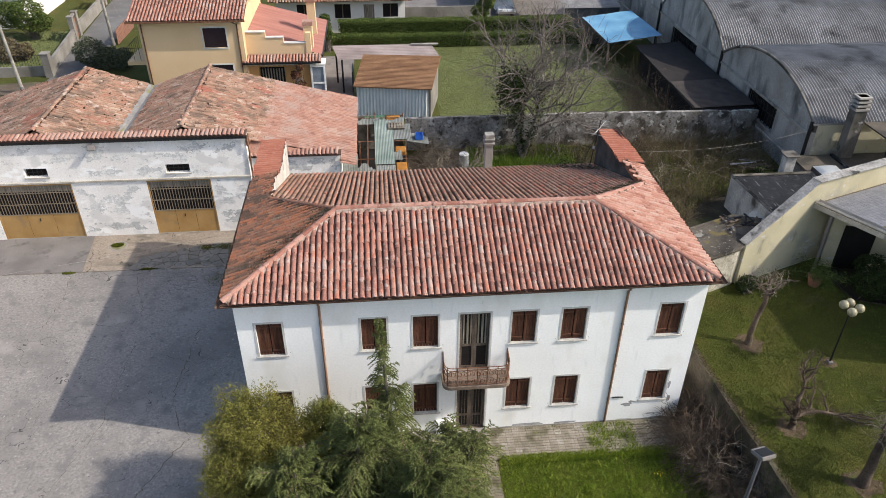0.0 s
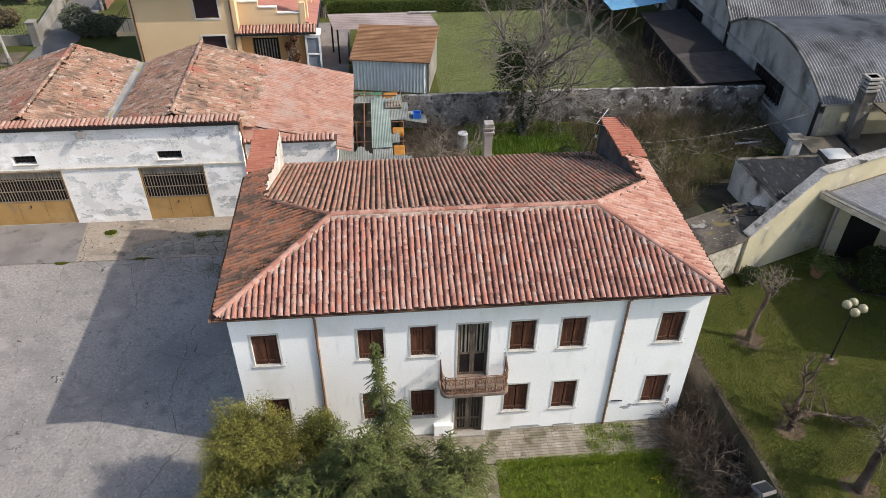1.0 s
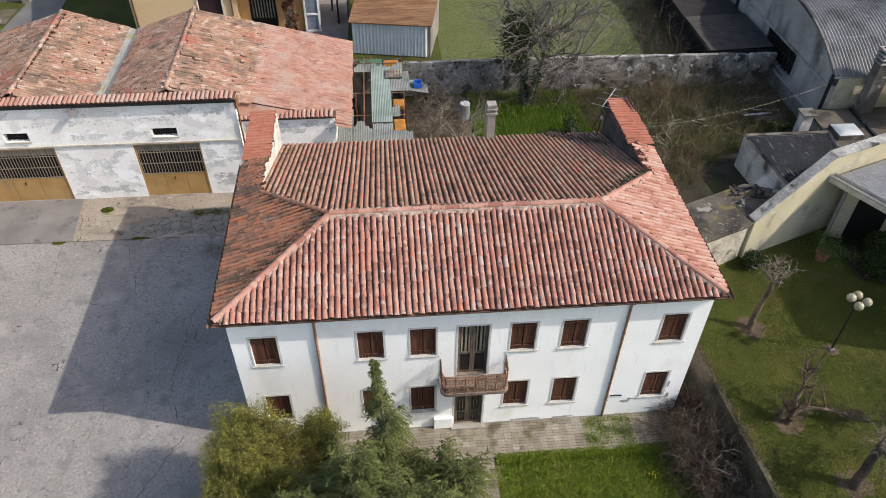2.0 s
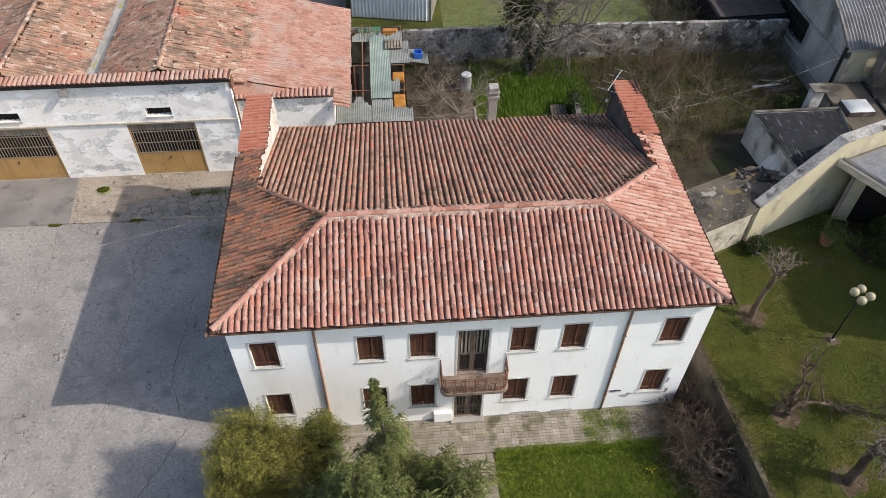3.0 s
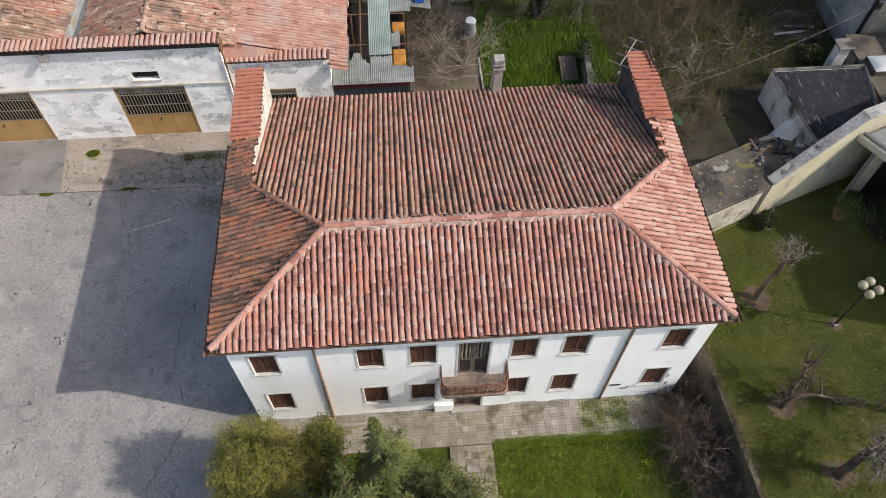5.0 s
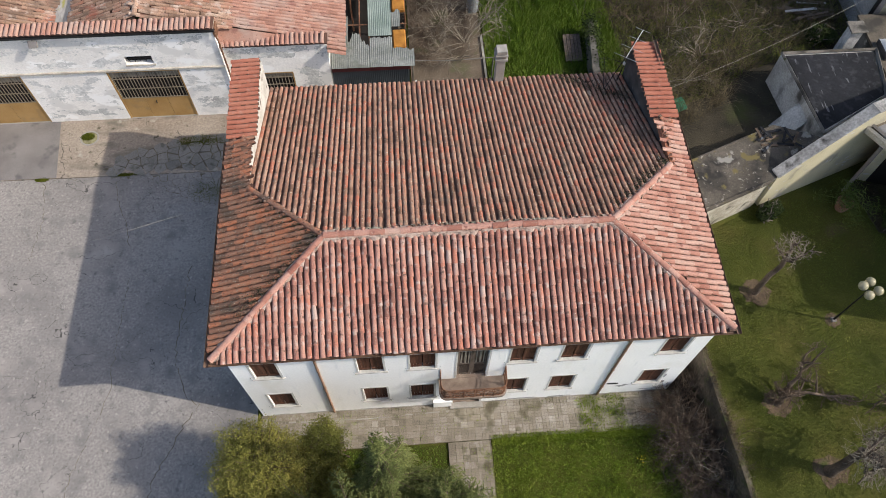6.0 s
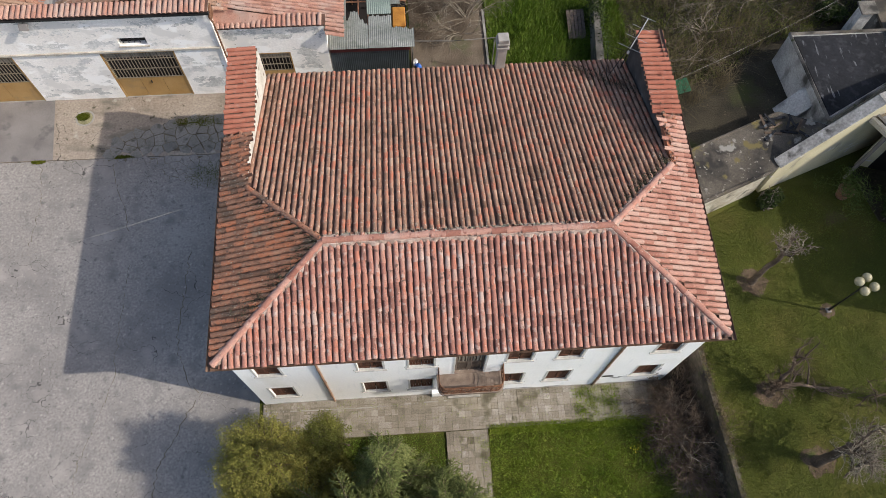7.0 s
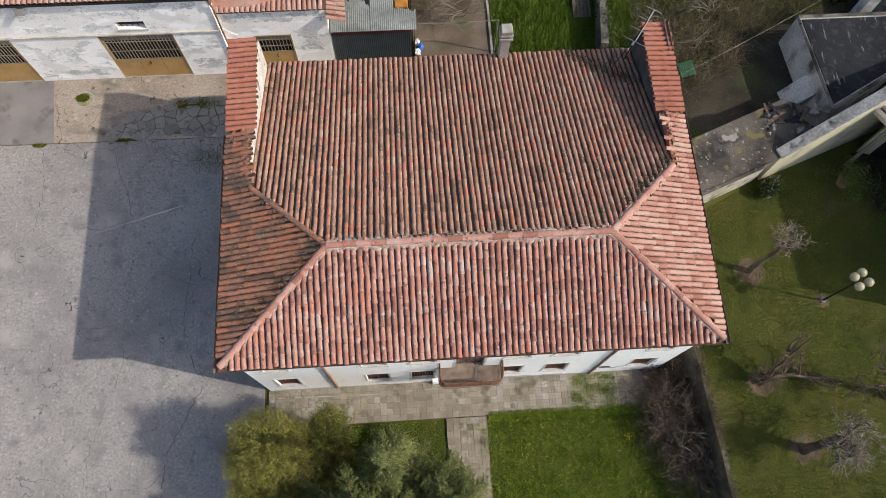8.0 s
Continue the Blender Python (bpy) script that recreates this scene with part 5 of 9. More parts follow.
part("downpipe", tubed([(-8.62, GY - 0.12, 5.2), (-8.62, GY - 0.14, 4.9), (-8.6, GY - 0.06, 4.6), (-8.6, GY - 0.06, 0.05)], 0.04, 8), RUST, garage)
part("wall_end", boxed(-8.73, -8.6, GY - 0.02, GY + 0.4, 4.75, 5.2), RUST, garage)
gate(-7.55, -5.98, LY, 2.3, 1.1, 2)
peel(-8.6, -4.4, 3.1, 3.9, 21, LY, amount=0.12)
peel(-5.9, -4.4, 0.6, 3.0, 22, LY, amount=-0.05)
bm = bmesh.new()
rows = [(bm.verts.new((x, LY - 0.02, 4.1)), bm.verts.new((x, LY + 0.33, 3.5 + (-3.62 - x) * 0.2537 - 0.0))) for x in (-8.7, -7.3, -5.95)]
for p, q in zip(rows, rows[1:]):
    bm.faces.new((p[0], q[0], q[1], p[1]))
part("roof_apron", bm, TILE["salmon"], garage)

lamp = thing("floodlight", (-15.75, GY - 0.1, 5.0), "small grey floodlight fixed high on the garage wall", "floodlight")
part("housing", boxed(-0.17, 0.17, -0.05, 0.03, -0.14, 0.14, pose(-15.75, GY - 0.22, 4.95, -40)), PATCH, lamp, bevel=0.012)
part("bracket", tubed([(-15.75, GY - 0.2, 4.98), (-15.75, GY - 0.1, 5.1), (-15.75, GY - 0.003, 5.1)], 0.014, 5), IRON, lamp)
wires = thing("wall_cable", (-9.1, GY - 0.05, 3.0), "thin pale cables down the garage wall", "cable")
for dx in (0.0, 0.07):
    part("wire", tubed([(-8.95 + dx, GY - 0.02, 3.6), (-8.6 + dx, GY + 0.1, 3.0), (-8.2 + dx, GY + 0.2, 2.45)], 0.008, 4), WHITE, wires)

# garage roofs: two ridges running back from the wall
R1, R2, VX, RZ, VZ = -18.45, -11.7, -15.12, 5.55, 4.55
GB, GF = 23.25, GY + 0.42


def strip(x0, z0, x1, z1, y0, y1, name="roof"):
    b = bmesh.new()
    b.faces.new([b.verts.new(p) for p in ((x0, y0, z0 - 0.05), (x1, y0, z1 - 0.05), (x1, y1, z1 - 0.05), (x0, y1, z0 - 0.05))])
    b.faces.new([b.verts.new(p) for p in ((x0, y1, z0 - 0.14), (x1, y1, z1 - 0.14), (x1, y0, z1 - 0.14), (x0, y0, z0 - 0.14))])
    return part(name, b, PAN, garage, "weathered clay tile slope")


LX, LZ = -26.4, 3.15
EXR, EZR = -3.62, 3.5
s1 = strip(LX, LZ, R1, RZ, GF, GB)
s2 = strip(R1, RZ, VX - 0.2, VZ, GF, GB)
s3 = strip(VX + 0.2, VZ, R2, RZ, GF, GB)
s4 = strip(R2, RZ, EXR, EZR, LY + 0.35, GB - 0.3)


def slope_right(parent, x_low, z_low, x_high, z_high, y0, y1, kind, lo=0.0, hi=1.0):
    run = math.hypot(x_low - x_high, z_high - z_low)
    tiled(parent, (x_low, y0, z_low), (0, 1, 0), (x_high - x_low, 0, z_high - z_low), [(0, run * lo), (y1 - y0, run * lo), (y1 - y0, run * hi), (0, run * hi)], kind)


def slope_left(parent, x_low, z_low, x_high, z_high, y0, y1, kind):
    run = math.hypot(x_low - x_high, z_high - z_low)
    tiled(parent, (x_low, y1, z_low), (0, -1, 0), (x_high - x_low, 0, z_high - z_low), [(0, 0), (y1 - y0, 0), (y1 - y0, run), (0, run)], kind)


slope_left(s1, LX, LZ, R1, RZ, GF, GB, "brown")
slope_right(s2, VX - 0.33, VZ, R1, RZ, GF, GB, "brown")
slope_left(s3, VX + 0.33, VZ, R2, RZ, GF, GB, "brown")
slope_right(s4, EXR, EZR, R2, RZ, LY + 0.35, GB - 0.3, "salmon", 0.0, 0.56)
slope_right(s4, EXR, EZR, R2, RZ, GF, GB - 0.3, "brown", 0.56, 1.0)
slope_right(s4, EXR, EZR, -4.4, EZR + 0.2, 14.15, LY + 0.36, "salmon")
capping(s1, (R1, GF, RZ), (R1 - 0.2, GB, RZ), "brown", radius=0.12)
capping(s4, (R2, GF, RZ), (R2 - 0.1, GB, RZ), "brown", radius=0.12)
bm = bmesh.new()
bm.faces.new([bm.verts.new(p) for p in ((VX - 0.56, GF, VZ + 0.12), (VX, GF, VZ - 0.06), (VX, GB, VZ - 0.06), (VX - 0.56, GB, VZ + 0.12))])
bm.faces.new([bm.verts.new(p) for p in ((VX, GF, VZ - 0.06), (VX + 0.56, GF, VZ + 0.12), (VX + 0.56, GB, VZ + 0.12), (VX, GB, VZ - 0.06))])
VALLEY = surface("valley_sheet", [(0, (0.15, 0.14, 0.13)), (1, (0.3, 0.285, 0.27))], 0.8, big=1.5, fine=8, grain=0.2, stretch=(2, 0.5, 1), stains=[((0.2, 0.19, 0.05), 1.3, 0.6, 0.66, (2, 0.5, 1))])
part("valley_gutter", bm, VALLEY, garage, "pale metal valley gutter with moss")

# ---- ruined lean-to beside the garage ----
SHEETGREY = surface("weathered_fibre_sheet", [(0, (0.12, 0.127, 0.115)), (1, (0.24, 0.25, 0.23))], 0.95, big=0.8, fine=12, grain=0.2, stains=[((0.12, 0.13, 0.11), 1.2, 0.56, 0.7, ONE)])
SHEETGREEN = surface("faded_green_sheet", [(0, (0.15, 0.19, 0.165)), (1, (0.25, 0.295, 0.26))], 0.8, big=0.8, fine=12, grain=0.15)
DARKSHEET = plain("dark_corrugated_steel", (0.06, 0.07, 0.08), 0.5, 0.3)
MAROON = plain("maroon_fascia", (0.12, 0.025, 0.025), 0.6)
FOAM = surface("orange_foam_pad", [(0, (0.24, 0.1, 0.018)), (1, (0.38, 0.17, 0.03))], 0.95, big=3, grain=0.2)
lean = thing("lean_to", (-2.2, 18, 0), "ruined lean-to with broken corrugated roof sheets", "shed")
HZ = 2.45
part("back_panel", boxed(-4.3, -0.9, 23.3, 23.4, 0, 2.2), OLDWALL, lean)
for x, y in ((-3.5, 15.0), (-0.95, 15.0), (-0.95, 19.2), (-0.95, 23.1), (-3.5, 19.2)):
    part("post", tubed([(x, y, 0), (x, y, HZ - 0.05)], 0.045, 6), RUST, lean)
for x in (-3.05, -2.62):
    part("rafter", tubed([(x, 14.7, HZ - 0.09), (x, 23.2, HZ - 0.03)], 0.035, 5), RUST, lean)
for y in (17.1, 19.3, 21.6, 22.55):
    part("purlin", tubed([(-3.6, y, HZ - 0.05), (-0.9, y, HZ - 0.09)], 0.03, 5), RUST, lean)
part("fascia", boxed(-4.3, -0.85, 14.55, 14.6, HZ - 0.32, HZ - 0.06), MAROON, lean)
for x0, w_, d_, k_ in ((-4.3, 0.72, 3.4, 0.2), (-3.57, 0.95, 2.1, 0.3), (-2.61, 1.0, 1.85, 0.12), (-1.6, 0.95, 1.15, 0.25)):
    corrugated("roof_sheet", (x0, 14.45, HZ + 0.01), (w_, 0, -0.01), (0, d_, 0), SHEETGREY, lean, "grey weathered corrugated sheet", ragged=k_)
corrugated("roof_sheet", (-2.66, 16.3, HZ + 0.03), (1.05, 0, 0), (0, 5.7, 0.03), SHEETGREEN, lean, "faded green corrugated sheet", ragged=0.05)
corrugated("roof_sheet", (-3.6, 21.5, HZ), (2.7, 0, 0), (0, 0.95, 0.02), SHEETGREY, lean, ragged=0.45)
corrugated("roof_sheet", (-3.3, 22.75, HZ - 0.35), (1.3, 0, 0.05), (0, 0.6, 0.08), plain("bottle_green_sheet", (0.05, 0.13, 0.075), 0.7), lean, "dark green sheet under broken rafters")
corrugated("roof_sheet", (-1.6, 19.3, HZ + 0.02), (1.0, 0, 0), (0, 2.4, 0.02), SHEETGREY, lean, ragged=0.2)
corrugated("roof_sheet", (-1.75, 16.9, HZ - 0.04), (0.55, 0, 0), (0, 1.1, 0.02), SHEETGREY, lean, ragged=0.3)
corrugated("roof_sheet", (-0.82, 20.7, HZ - 0.75), (1.3, 0, -0.25), (0, 1.3, 0), SHEETGREY, lean, "fallen grey sheet", ragged=0.3)
corrugated("side_sheet", (-4.3, 14.62, 0.05), (3.4, 0, 0), (0, 0, 2.05), DARKSHEET, lean, "dark corrugated steel panel")
# floor coloured near-black for the shade under the roof
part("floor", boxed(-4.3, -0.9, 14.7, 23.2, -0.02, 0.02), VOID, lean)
for a, b, c, d in ((-1.58, -0.98, 15.75, 16.85), (-1.56, -0.95, 18.1, 18.8), (-1.95, -1.1, 22.5, 23.1)):
    pad = thing("foam_pad", ((a + b) / 2, (c + d) / 2, 2.0), "orange upholstered pad lying in the broken roof", "pad", "orange pads")
    part("cushion", boxed(a, b, c, d, 2.05, 2.3), FOAM, pad, bevel=0.05)
    part("underside", boxed(a + 0.05, b - 0.05, c + 0.05, d - 0.05, 1.98, 2.049), GREYWOOD, pad)
    part("leg", boxed((a + b) / 2 - 0.05, (a + b) / 2 + 0.05, (c + d) / 2 - 0.05, (c + d) / 2 + 0.05, 0.02, 1.98), GREYWOOD, pad)
pal = thing("pallet", (-1.45, 21.0, HZ + 0.07), "small grey wooden pallet on the shed roof", "pallet")
for k in range(6):
    part("board", boxed(-1.85 + k * 0.16, -1.74 + k * 0.16, 20.5, 21.4, HZ + 0.13, HZ + 0.16), TWIG, pal)
for y in (20.55, 20.9, 21.28):
    part("bearer", boxed(-1.87, -0.95, y, y + 0.08, HZ + 0.055, HZ + 0.128), TWIG, pal)
BLUE = plain("blue_plastic", (0.03, 0.13, 0.5), 0.4)
crate_b = thing("crate", (-0.1, 21.2, 1.6), "blue plastic crate on the fallen sheet", "crate")
bm = bmesh.new()
for q in ((-0.3, 0.15, 21.0, 21.04), (-0.3, 0.15, 21.4, 21.44), (-0.3, -0.26, 21.04, 21.4), (0.11, 0.15, 21.04, 21.4)):
    box(bm, *q, 1.62, 1.9)
part("side", bm, BLUE, crate_b)
part("base", boxed(-0.3, 0.15, 21.0, 21.44, 1.59, 1.618), BLUE, crate_b)
BARREL = plain("grey_drum", (0.25, 0.27, 0.28), 0.5)
drum = thing("drum", (2.5, 20.3, 0), "grey barrel with a white lid in the weeds", "drum")
part("body", tubed([(2.5, 20.3, 0), (2.5, 20.3, 0.3), (2.5, 20.3, 0.33), (2.5, 20.3, 0.6), (2.5, 20.3, 0.63), (2.5, 20.3, 0.92)], [0.28, 0.29, 0.3, 0.3, 0.29, 0.28], 14), BARREL, drum)
part("lid", tubed([(2.5, 20.3, 0.921), (2.5, 20.3, 0.97)], [0.29, 0.26], 14), WHITE, drum)
kerb = part("edging", boxed(2.72, 2.82, 12.0, 18.5, -0.02, 0.1), CONCRETE, None)
tagged(kerb, "low concrete edging between soil and grass", "edging", kind="structure")
clothes = thing("clothes_rail", (1.0, 16.9, 0), "thin rusty clothes rail on posts behind the house", "rail")
part("rail", tubed([(-0.8, 14.85, 2.32), (1.0, 14.8, 2.28), (2.9, 14.85, 2.32)], 0.022, 5), OLDWALL, clothes)
for x in (-0.75, 2.85):
    part("post", tubed([(x, 14.85, 0), (x, 14.85, 2.32)], 0.03, 5), OLDWALL, clothes)
bag = thing("plastic_bags", (-0.7, 15.0, 0), "crumpled pale plastic bags by the lean-to corner", "bag")
for k in range(3):
    b = bmesh.new()
    bmesh.ops.create_icosphere(b, subdivisions=2, radius=0.2)
    for q in b.verts:
        q.co *= 0.75 + 0.45 * noise.noise(q.co * 9 + Vector((k * 3, 0, 0)))
        q.co += Vector((-0.62 + 0.12 * (k % 2), 14.9 + 0.27 * k, 0.17))
    part("bag", b, WHITE if k != 1 else BLUE, bag)


# ---- garden wall, passage roof, annex, villa ----
def wall_line(name, points, height, thick, material, label, category="wall", z0=-0.05, cap=None):
    """A free-standing wall along points of (x, y)."""
    w = thing(name, (*points[0], 0), label, category, kind="structure")
    for (x0, y0), (x1, y1) in zip(points, points[1:]):
        d = Vector((x1 - x0, y1 - y0, 0))
        m = Matrix.Translation((x0, y0, 0)) @ Matrix.Rotation(math.atan2(d.y, d.x), 4, "Z")
        n = max(2, int(d.length / 0.35))
        bm = bmesh.new()
        rows = []
        for i in range(n + 1):
            u = d.length * i / n
            h = height + noise.noise(Vector((u * 0.9 + x0, y0, 3))) * 0.035
            o = noise.noise(Vector((u * 0.8, y1, 7))) * 0.03
            rows.append([bm.verts.new(m @ Vector(p)) for p in ((u, -thick / 2 + o, z0), (u, thick / 2 + o, z0), (u, thick / 2 + o, h), (u, -thick / 2 + o, h))])
        for a, b in zip(rows, rows[1:]):
            for k in range(4):
                bm.faces.new((a[k], a[(k + 1) % 4], b[(k + 1) % 4], b[k]))
        bm.faces.new(rows[0])
        bm.faces.new(rows[-1][::-1])
        part("masonry", bm, material, w)
        if cap:
            part("coping", boxed(0, d.length, -thick / 2 - 0.04, thick / 2 + 0.04, height - 0.02, height + 0.06, m), cap, w, bevel=0.015)
    return w


wall_line("wall_garden", [(8.83, 5.6), (9.07, 0.0), (9.46, -5.0), (9.95, -14.0)], 1.85, 0.18, GARDENWALL, "old mouldy garden wall between the two plots")
wall_line("wall_back", [(-0.8, 23.15), (9.0, 23.2), (21.4, 22.9)], 2.05, 0.25, BACKWALL, "old stained wall behind the back garden")
PASS = surface("mossy_concrete_roof", [(0, (0.042, 0.036, 0.028)), (1, (0.1, 0.086, 0.07))], 0.95, big=0.7, fine=18, grain=0.3, bump=0.3,
               stains=[((0.022, 0.02, 0.018), 0.55, 0.48, 0.56, ONE), ((0.2, 0.19, 0.17), 1.1, 0.63, 0.67, ONE), ((0.11, 0.09, 0.035), 1.6, 0.58, 0.66, ONE), ((0.2, 0.185, 0.16), 6.0, 0.62, 0.68, ONE)])
STONE = surface("pale_rubble_wall", [(0, (0.28, 0.25, 0.19)), (1, (0.5, 0.46, 0.38))], 0.95, big=1.5, fine=10, grain=0.3, bump=0.6, distance=0.03,
                stains=[((0.1, 0.09, 0.07), 1.8, 0.55, 0.7, ONE)])
passage = thing("low_outbuilding", (11, 7.5, 0), "low outbuilding with a mossy concrete roof joining house and villa", "outbuilding")
pf = [(8.02, 5.48), (13.42, 7.62), (16.35, 9.75), (14.45, 10.55), (8.02, 7.98)]
prism(bm := bmesh.new(), [(8.1, 5.65), (13.4, 7.78), (16.2, 9.8), (14.4, 10.4), (8.1, 7.85)], -0.05, 1.95)
part("wall", bm, STONE, passage)
part("roof_slab", prism(bmesh.new(), pf, 1.952, 2.08), PASS, passage, "mossy cracked concrete roof", bevel=0.02)
part("roof_kerb", tubed([(8.1, 7.95, 2.1), (14.35, 10.45, 2.1)], 0.06, 5), PASS, passage)
part("roof_kerb", tubed([(8.1, 5.58, 2.1), (13.4, 7.7, 2.1)], 0.05, 5), PASS, passage)

ROOFDARK = surface("black_bitumen_roof", [(0, (0.006, 0.0065, 0.008)), (1, (0.018, 0.019, 0.023))], 0.97, big=0.8, fine=10, grain=0.3,
                   stains=[((0.1, 0.104, 0.112), 2.2, 0.62, 0.66, (2.5, 0.45, 1)), ((0.03, 0.031, 0.035), 3.0, 0.55, 0.7, ONE)])
FACADE_OLD = surface("stained_white_wall", [(0, (0.27, 0.265, 0.25)), (1, (0.52, 0.51, 0.49))], 0.95, big=0.8, fine=12, grain=0.25, bump=0.3,
                     stains=[((0.06, 0.057, 0.05), 1.0, 0.54, 0.7, (1, 1, 0.5)), ((0.55, 0.54, 0.52), 1.5, 0.62, 0.7, ONE)])
COPING = surface("blackened_coping", [(0, (0.17, 0.163, 0.15)), (1, (0.38, 0.365, 0.34))], 0.95, big=1.0, fine=10, grain=0.35, bump=0.3,
                 stains=[((0.4, 0.39, 0.37), 1.6, 0.62, 0.68, ONE), ((0.04, 0.038, 0.034), 1.4, 0.56, 0.68, ONE)])
annex = thing("annex", (18, 12.5, 0), "flat-roofed annex with stained white walls and bitumen roof", "outbuilding")
ao = [(16.15, 14.75), (16.6, 10.1), (20.1, 12.0), (20.6, 14.75)]
part("wall", prism(bmesh.new(), ao, -0.05, 1.8), FACADE_OLD, annex, "stained whitish wall")
part("roof", prism(bmesh.new(), [(16.3, 14.6), (16.72, 10.35), (20.0, 12.1), (20.45, 14.6)], 1.802, 1.86), ROOFDARK, annex, "black patched bitumen roof")
bm = bmesh.new()
for (x0, y0), (x1, y1) in zip(ao, ao[1:] + ao[:1]):
    tube(bm, [(x0, y0, 1.88), (x1, y1, 1.88)], 0.085, 4)
part("parapet", bm, OLDWALL, annex)
slabp = thing("leaning_panel", (15.3, 11.6, 0), "pale concrete panel leaning against the annex", "panel")
part("panel", boxed(-0.04, 0.04, -0.5, 0.5, 0, 1.6, pose(15.6, 11.6, 0.0, 0, 34, 10)), FACADE_OLD, slabp, bevel=0.01)
debris = thing("debris_pile", (14.0, 9.5, 2.08), "dark heap of rotten boards on the concrete roof", "debris")
for k in range(14):
    a = RNG.uniform(0, 3.1)
    c = (14.5 + RNG.uniform(-0.9, 0.8), 9.75 + RNG.uniform(-0.5, 0.4), 2.1 + 0.012 * k)
    part("board", boxed(-0.35, 0.35, -0.05, 0.05, -0.015, 0.015, pose(*c, RNG.uniform(-4, 4), RNG.uniform(-5, 5), math.degrees(a))), ROOFDARK if k % 4 else DARKTWIG, debris)

heap = thing("board_heap", (19.4, 19.2, 0), "heap of grey weathered boards in the brush by the hall", "debris")
for k in range(12):
    c = (19.4 + RNG.uniform(-0.8, 0.8), 19.2 + RNG.uniform(-0.9, 0.9), 0.06 + 0.03 * k)
    part("board", boxed(-0.8, 0.8, -0.07, 0.07, -0.015, 0.015, pose(*c, RNG.uniform(-4, 4), RNG.uniform(-6, 6), RNG.uniform(-30, 40))), GREYWOOD if k % 5 else FACADE_OLD, heap)

yardroof = thing("flat_roof", (23, 14.8, 0), "brown flat roof of a low building with a skylight opening", "outbuilding")
BROWNROOF = surface("brown_stained_roof", [(0, (0.055, 0.046, 0.034)), (1, (0.125, 0.105, 0.08))], 0.85, big=0.6, fine=16, grain=0.25, stains=[((0.04, 0.036, 0.03), 0.7, 0.56, 0.7, ONE)])
part("wall", prism(bmesh.new(), [(20.7, 17.0), (20.7, 12.3), (34, 15), (34, 17.0)], -0.05, 1.6), OLDWALL, yardroof)
part("roof", prism(bmesh.new(), [(20.65, 17.1), (20.65, 12.2), (34, 14.9), (34, 17.1)], 1.602, 1.72), BROWNROOF, yardroof)
part("ridge_rib", boxed(22.9, 23.05, 13.2, 17.0, 1.722, 1.82), ROOFDARK, yardroof)
skyl = thing("skylight", (21.5, 14.7, 1.72), "white domed plastic skylight on the flat roof", "skylight")
part("kerb", boxed(20.85, 22.2, 14.15, 15.25, 1.722, 1.98), DARKWALL, skyl)
bm = bmesh.new()
bmesh.ops.create_grid(bm, x_segments=10, y_segments=10, size=0.5)
for q in bm.verts:
    fx, fy = q.co.x * 2, q.co.y * 2
    q.co = Vector((21.52 + q.co.x * 1.3, 14.7 + q.co.y * 1.06, 2.0 + 0.14 * (1 - fx ** 4) * (1 - fy ** 4)))
part("dome", bm, surface("milky_plastic", [(0, (0.3, 0.32, 0.33)), (1, (0.42, 0.44, 0.45))], 0.4, big=2, grain=0.08), skyl, smooth=True)
chs = thing("chimney_stack", (19.6, 15.1, 1.6), "stained concrete chimney stack with a flat cap", "chimney")
part("shaft", boxed(19.17, 19.72, 15.05, 15.55, 0, 2.7), FACADE_OLD, chs, bevel=0.02)
part("cap", boxed(19.05, 19.84, 14.93, 15.67, 2.702, 2.78), OLDWALL, chs, bevel=0.02)

# villa: a sloping wall with grey coping, a tiled terrace and what stands under it
villa = thing("villa", (17, 9, 0), "pale yellow villa wing with a sloping wall and tiled terrace", "house")
vd = Vector((17.1 - 13.72, 9.25 - 8.0, 0))
m = Matrix.Translation((13.72, 8.0, 0)) @ Matrix.Rotation(math.atan2(vd.y, vd.x), 4, "Z")
L1 = vd.length


def vtop(u):
    return 2.15 + (4.45 - 2.15) * min(1, u / L1)


def sloping(u0, u1, w0, w1, lo, hi):
    b = bmesh.new()
    n = 6
    rows = []
    for i in range(n + 1):
        u = u0 + (u1 - u0) * i / n
        rows.append([b.verts.new(m @ Vector(p)) for p in ((u, w0, lo(u)), (u, w1, lo(u)), (u, w1, hi(u)), (u, w0, hi(u)))])
    for p, q in zip(rows, rows[1:]):
        for k in range(4):
            b.faces.new((p[k], p[(k + 1) % 4], q[(k + 1) % 4], q[k]))
    b.faces.new(rows[0])
    b.faces.new(rows[-1][::-1])
    return b


part("wall", sloping(0, L1, -0.16, 0.16, lambda u: -0.05, vtop), CREAM, villa, "cream rendered wall with a sloping top")
part("coping", sloping(-0.04, L1, -0.24, 0.24, lambda u: vtop(u) + 0.002, lambda u: vtop(u) + 0.06), COPING, villa, "weathered grey coping", bevel=0.015)
part("wall", sloping(L1 + 0.002, L1 + 9.0, -0.16, 0.16, lambda u: -0.05, lambda u: 4.45), CREAM, villa)
part("coping", sloping(L1 + 0.002, L1 + 9.0, -0.26, 0.26, lambda u: 4.452, lambda u: 4.52), COPING, villa, "weathered grey coping", bevel=0.015)
part("drain", tubed([m @ Vector((0.1, 0.22, 2.1)), m @ Vector((0.05, 0.22, 0.0))], 0.04, 6), IRON, villa)
TZ = 3.4
edge = [m @ Vector((L1 + 0.15, -0.17, 0)), Vector((18.9, 6.35, 0)), Vector((26, 3.5, 0)), m @ Vector((L1 + 9, -0.17, 0))]
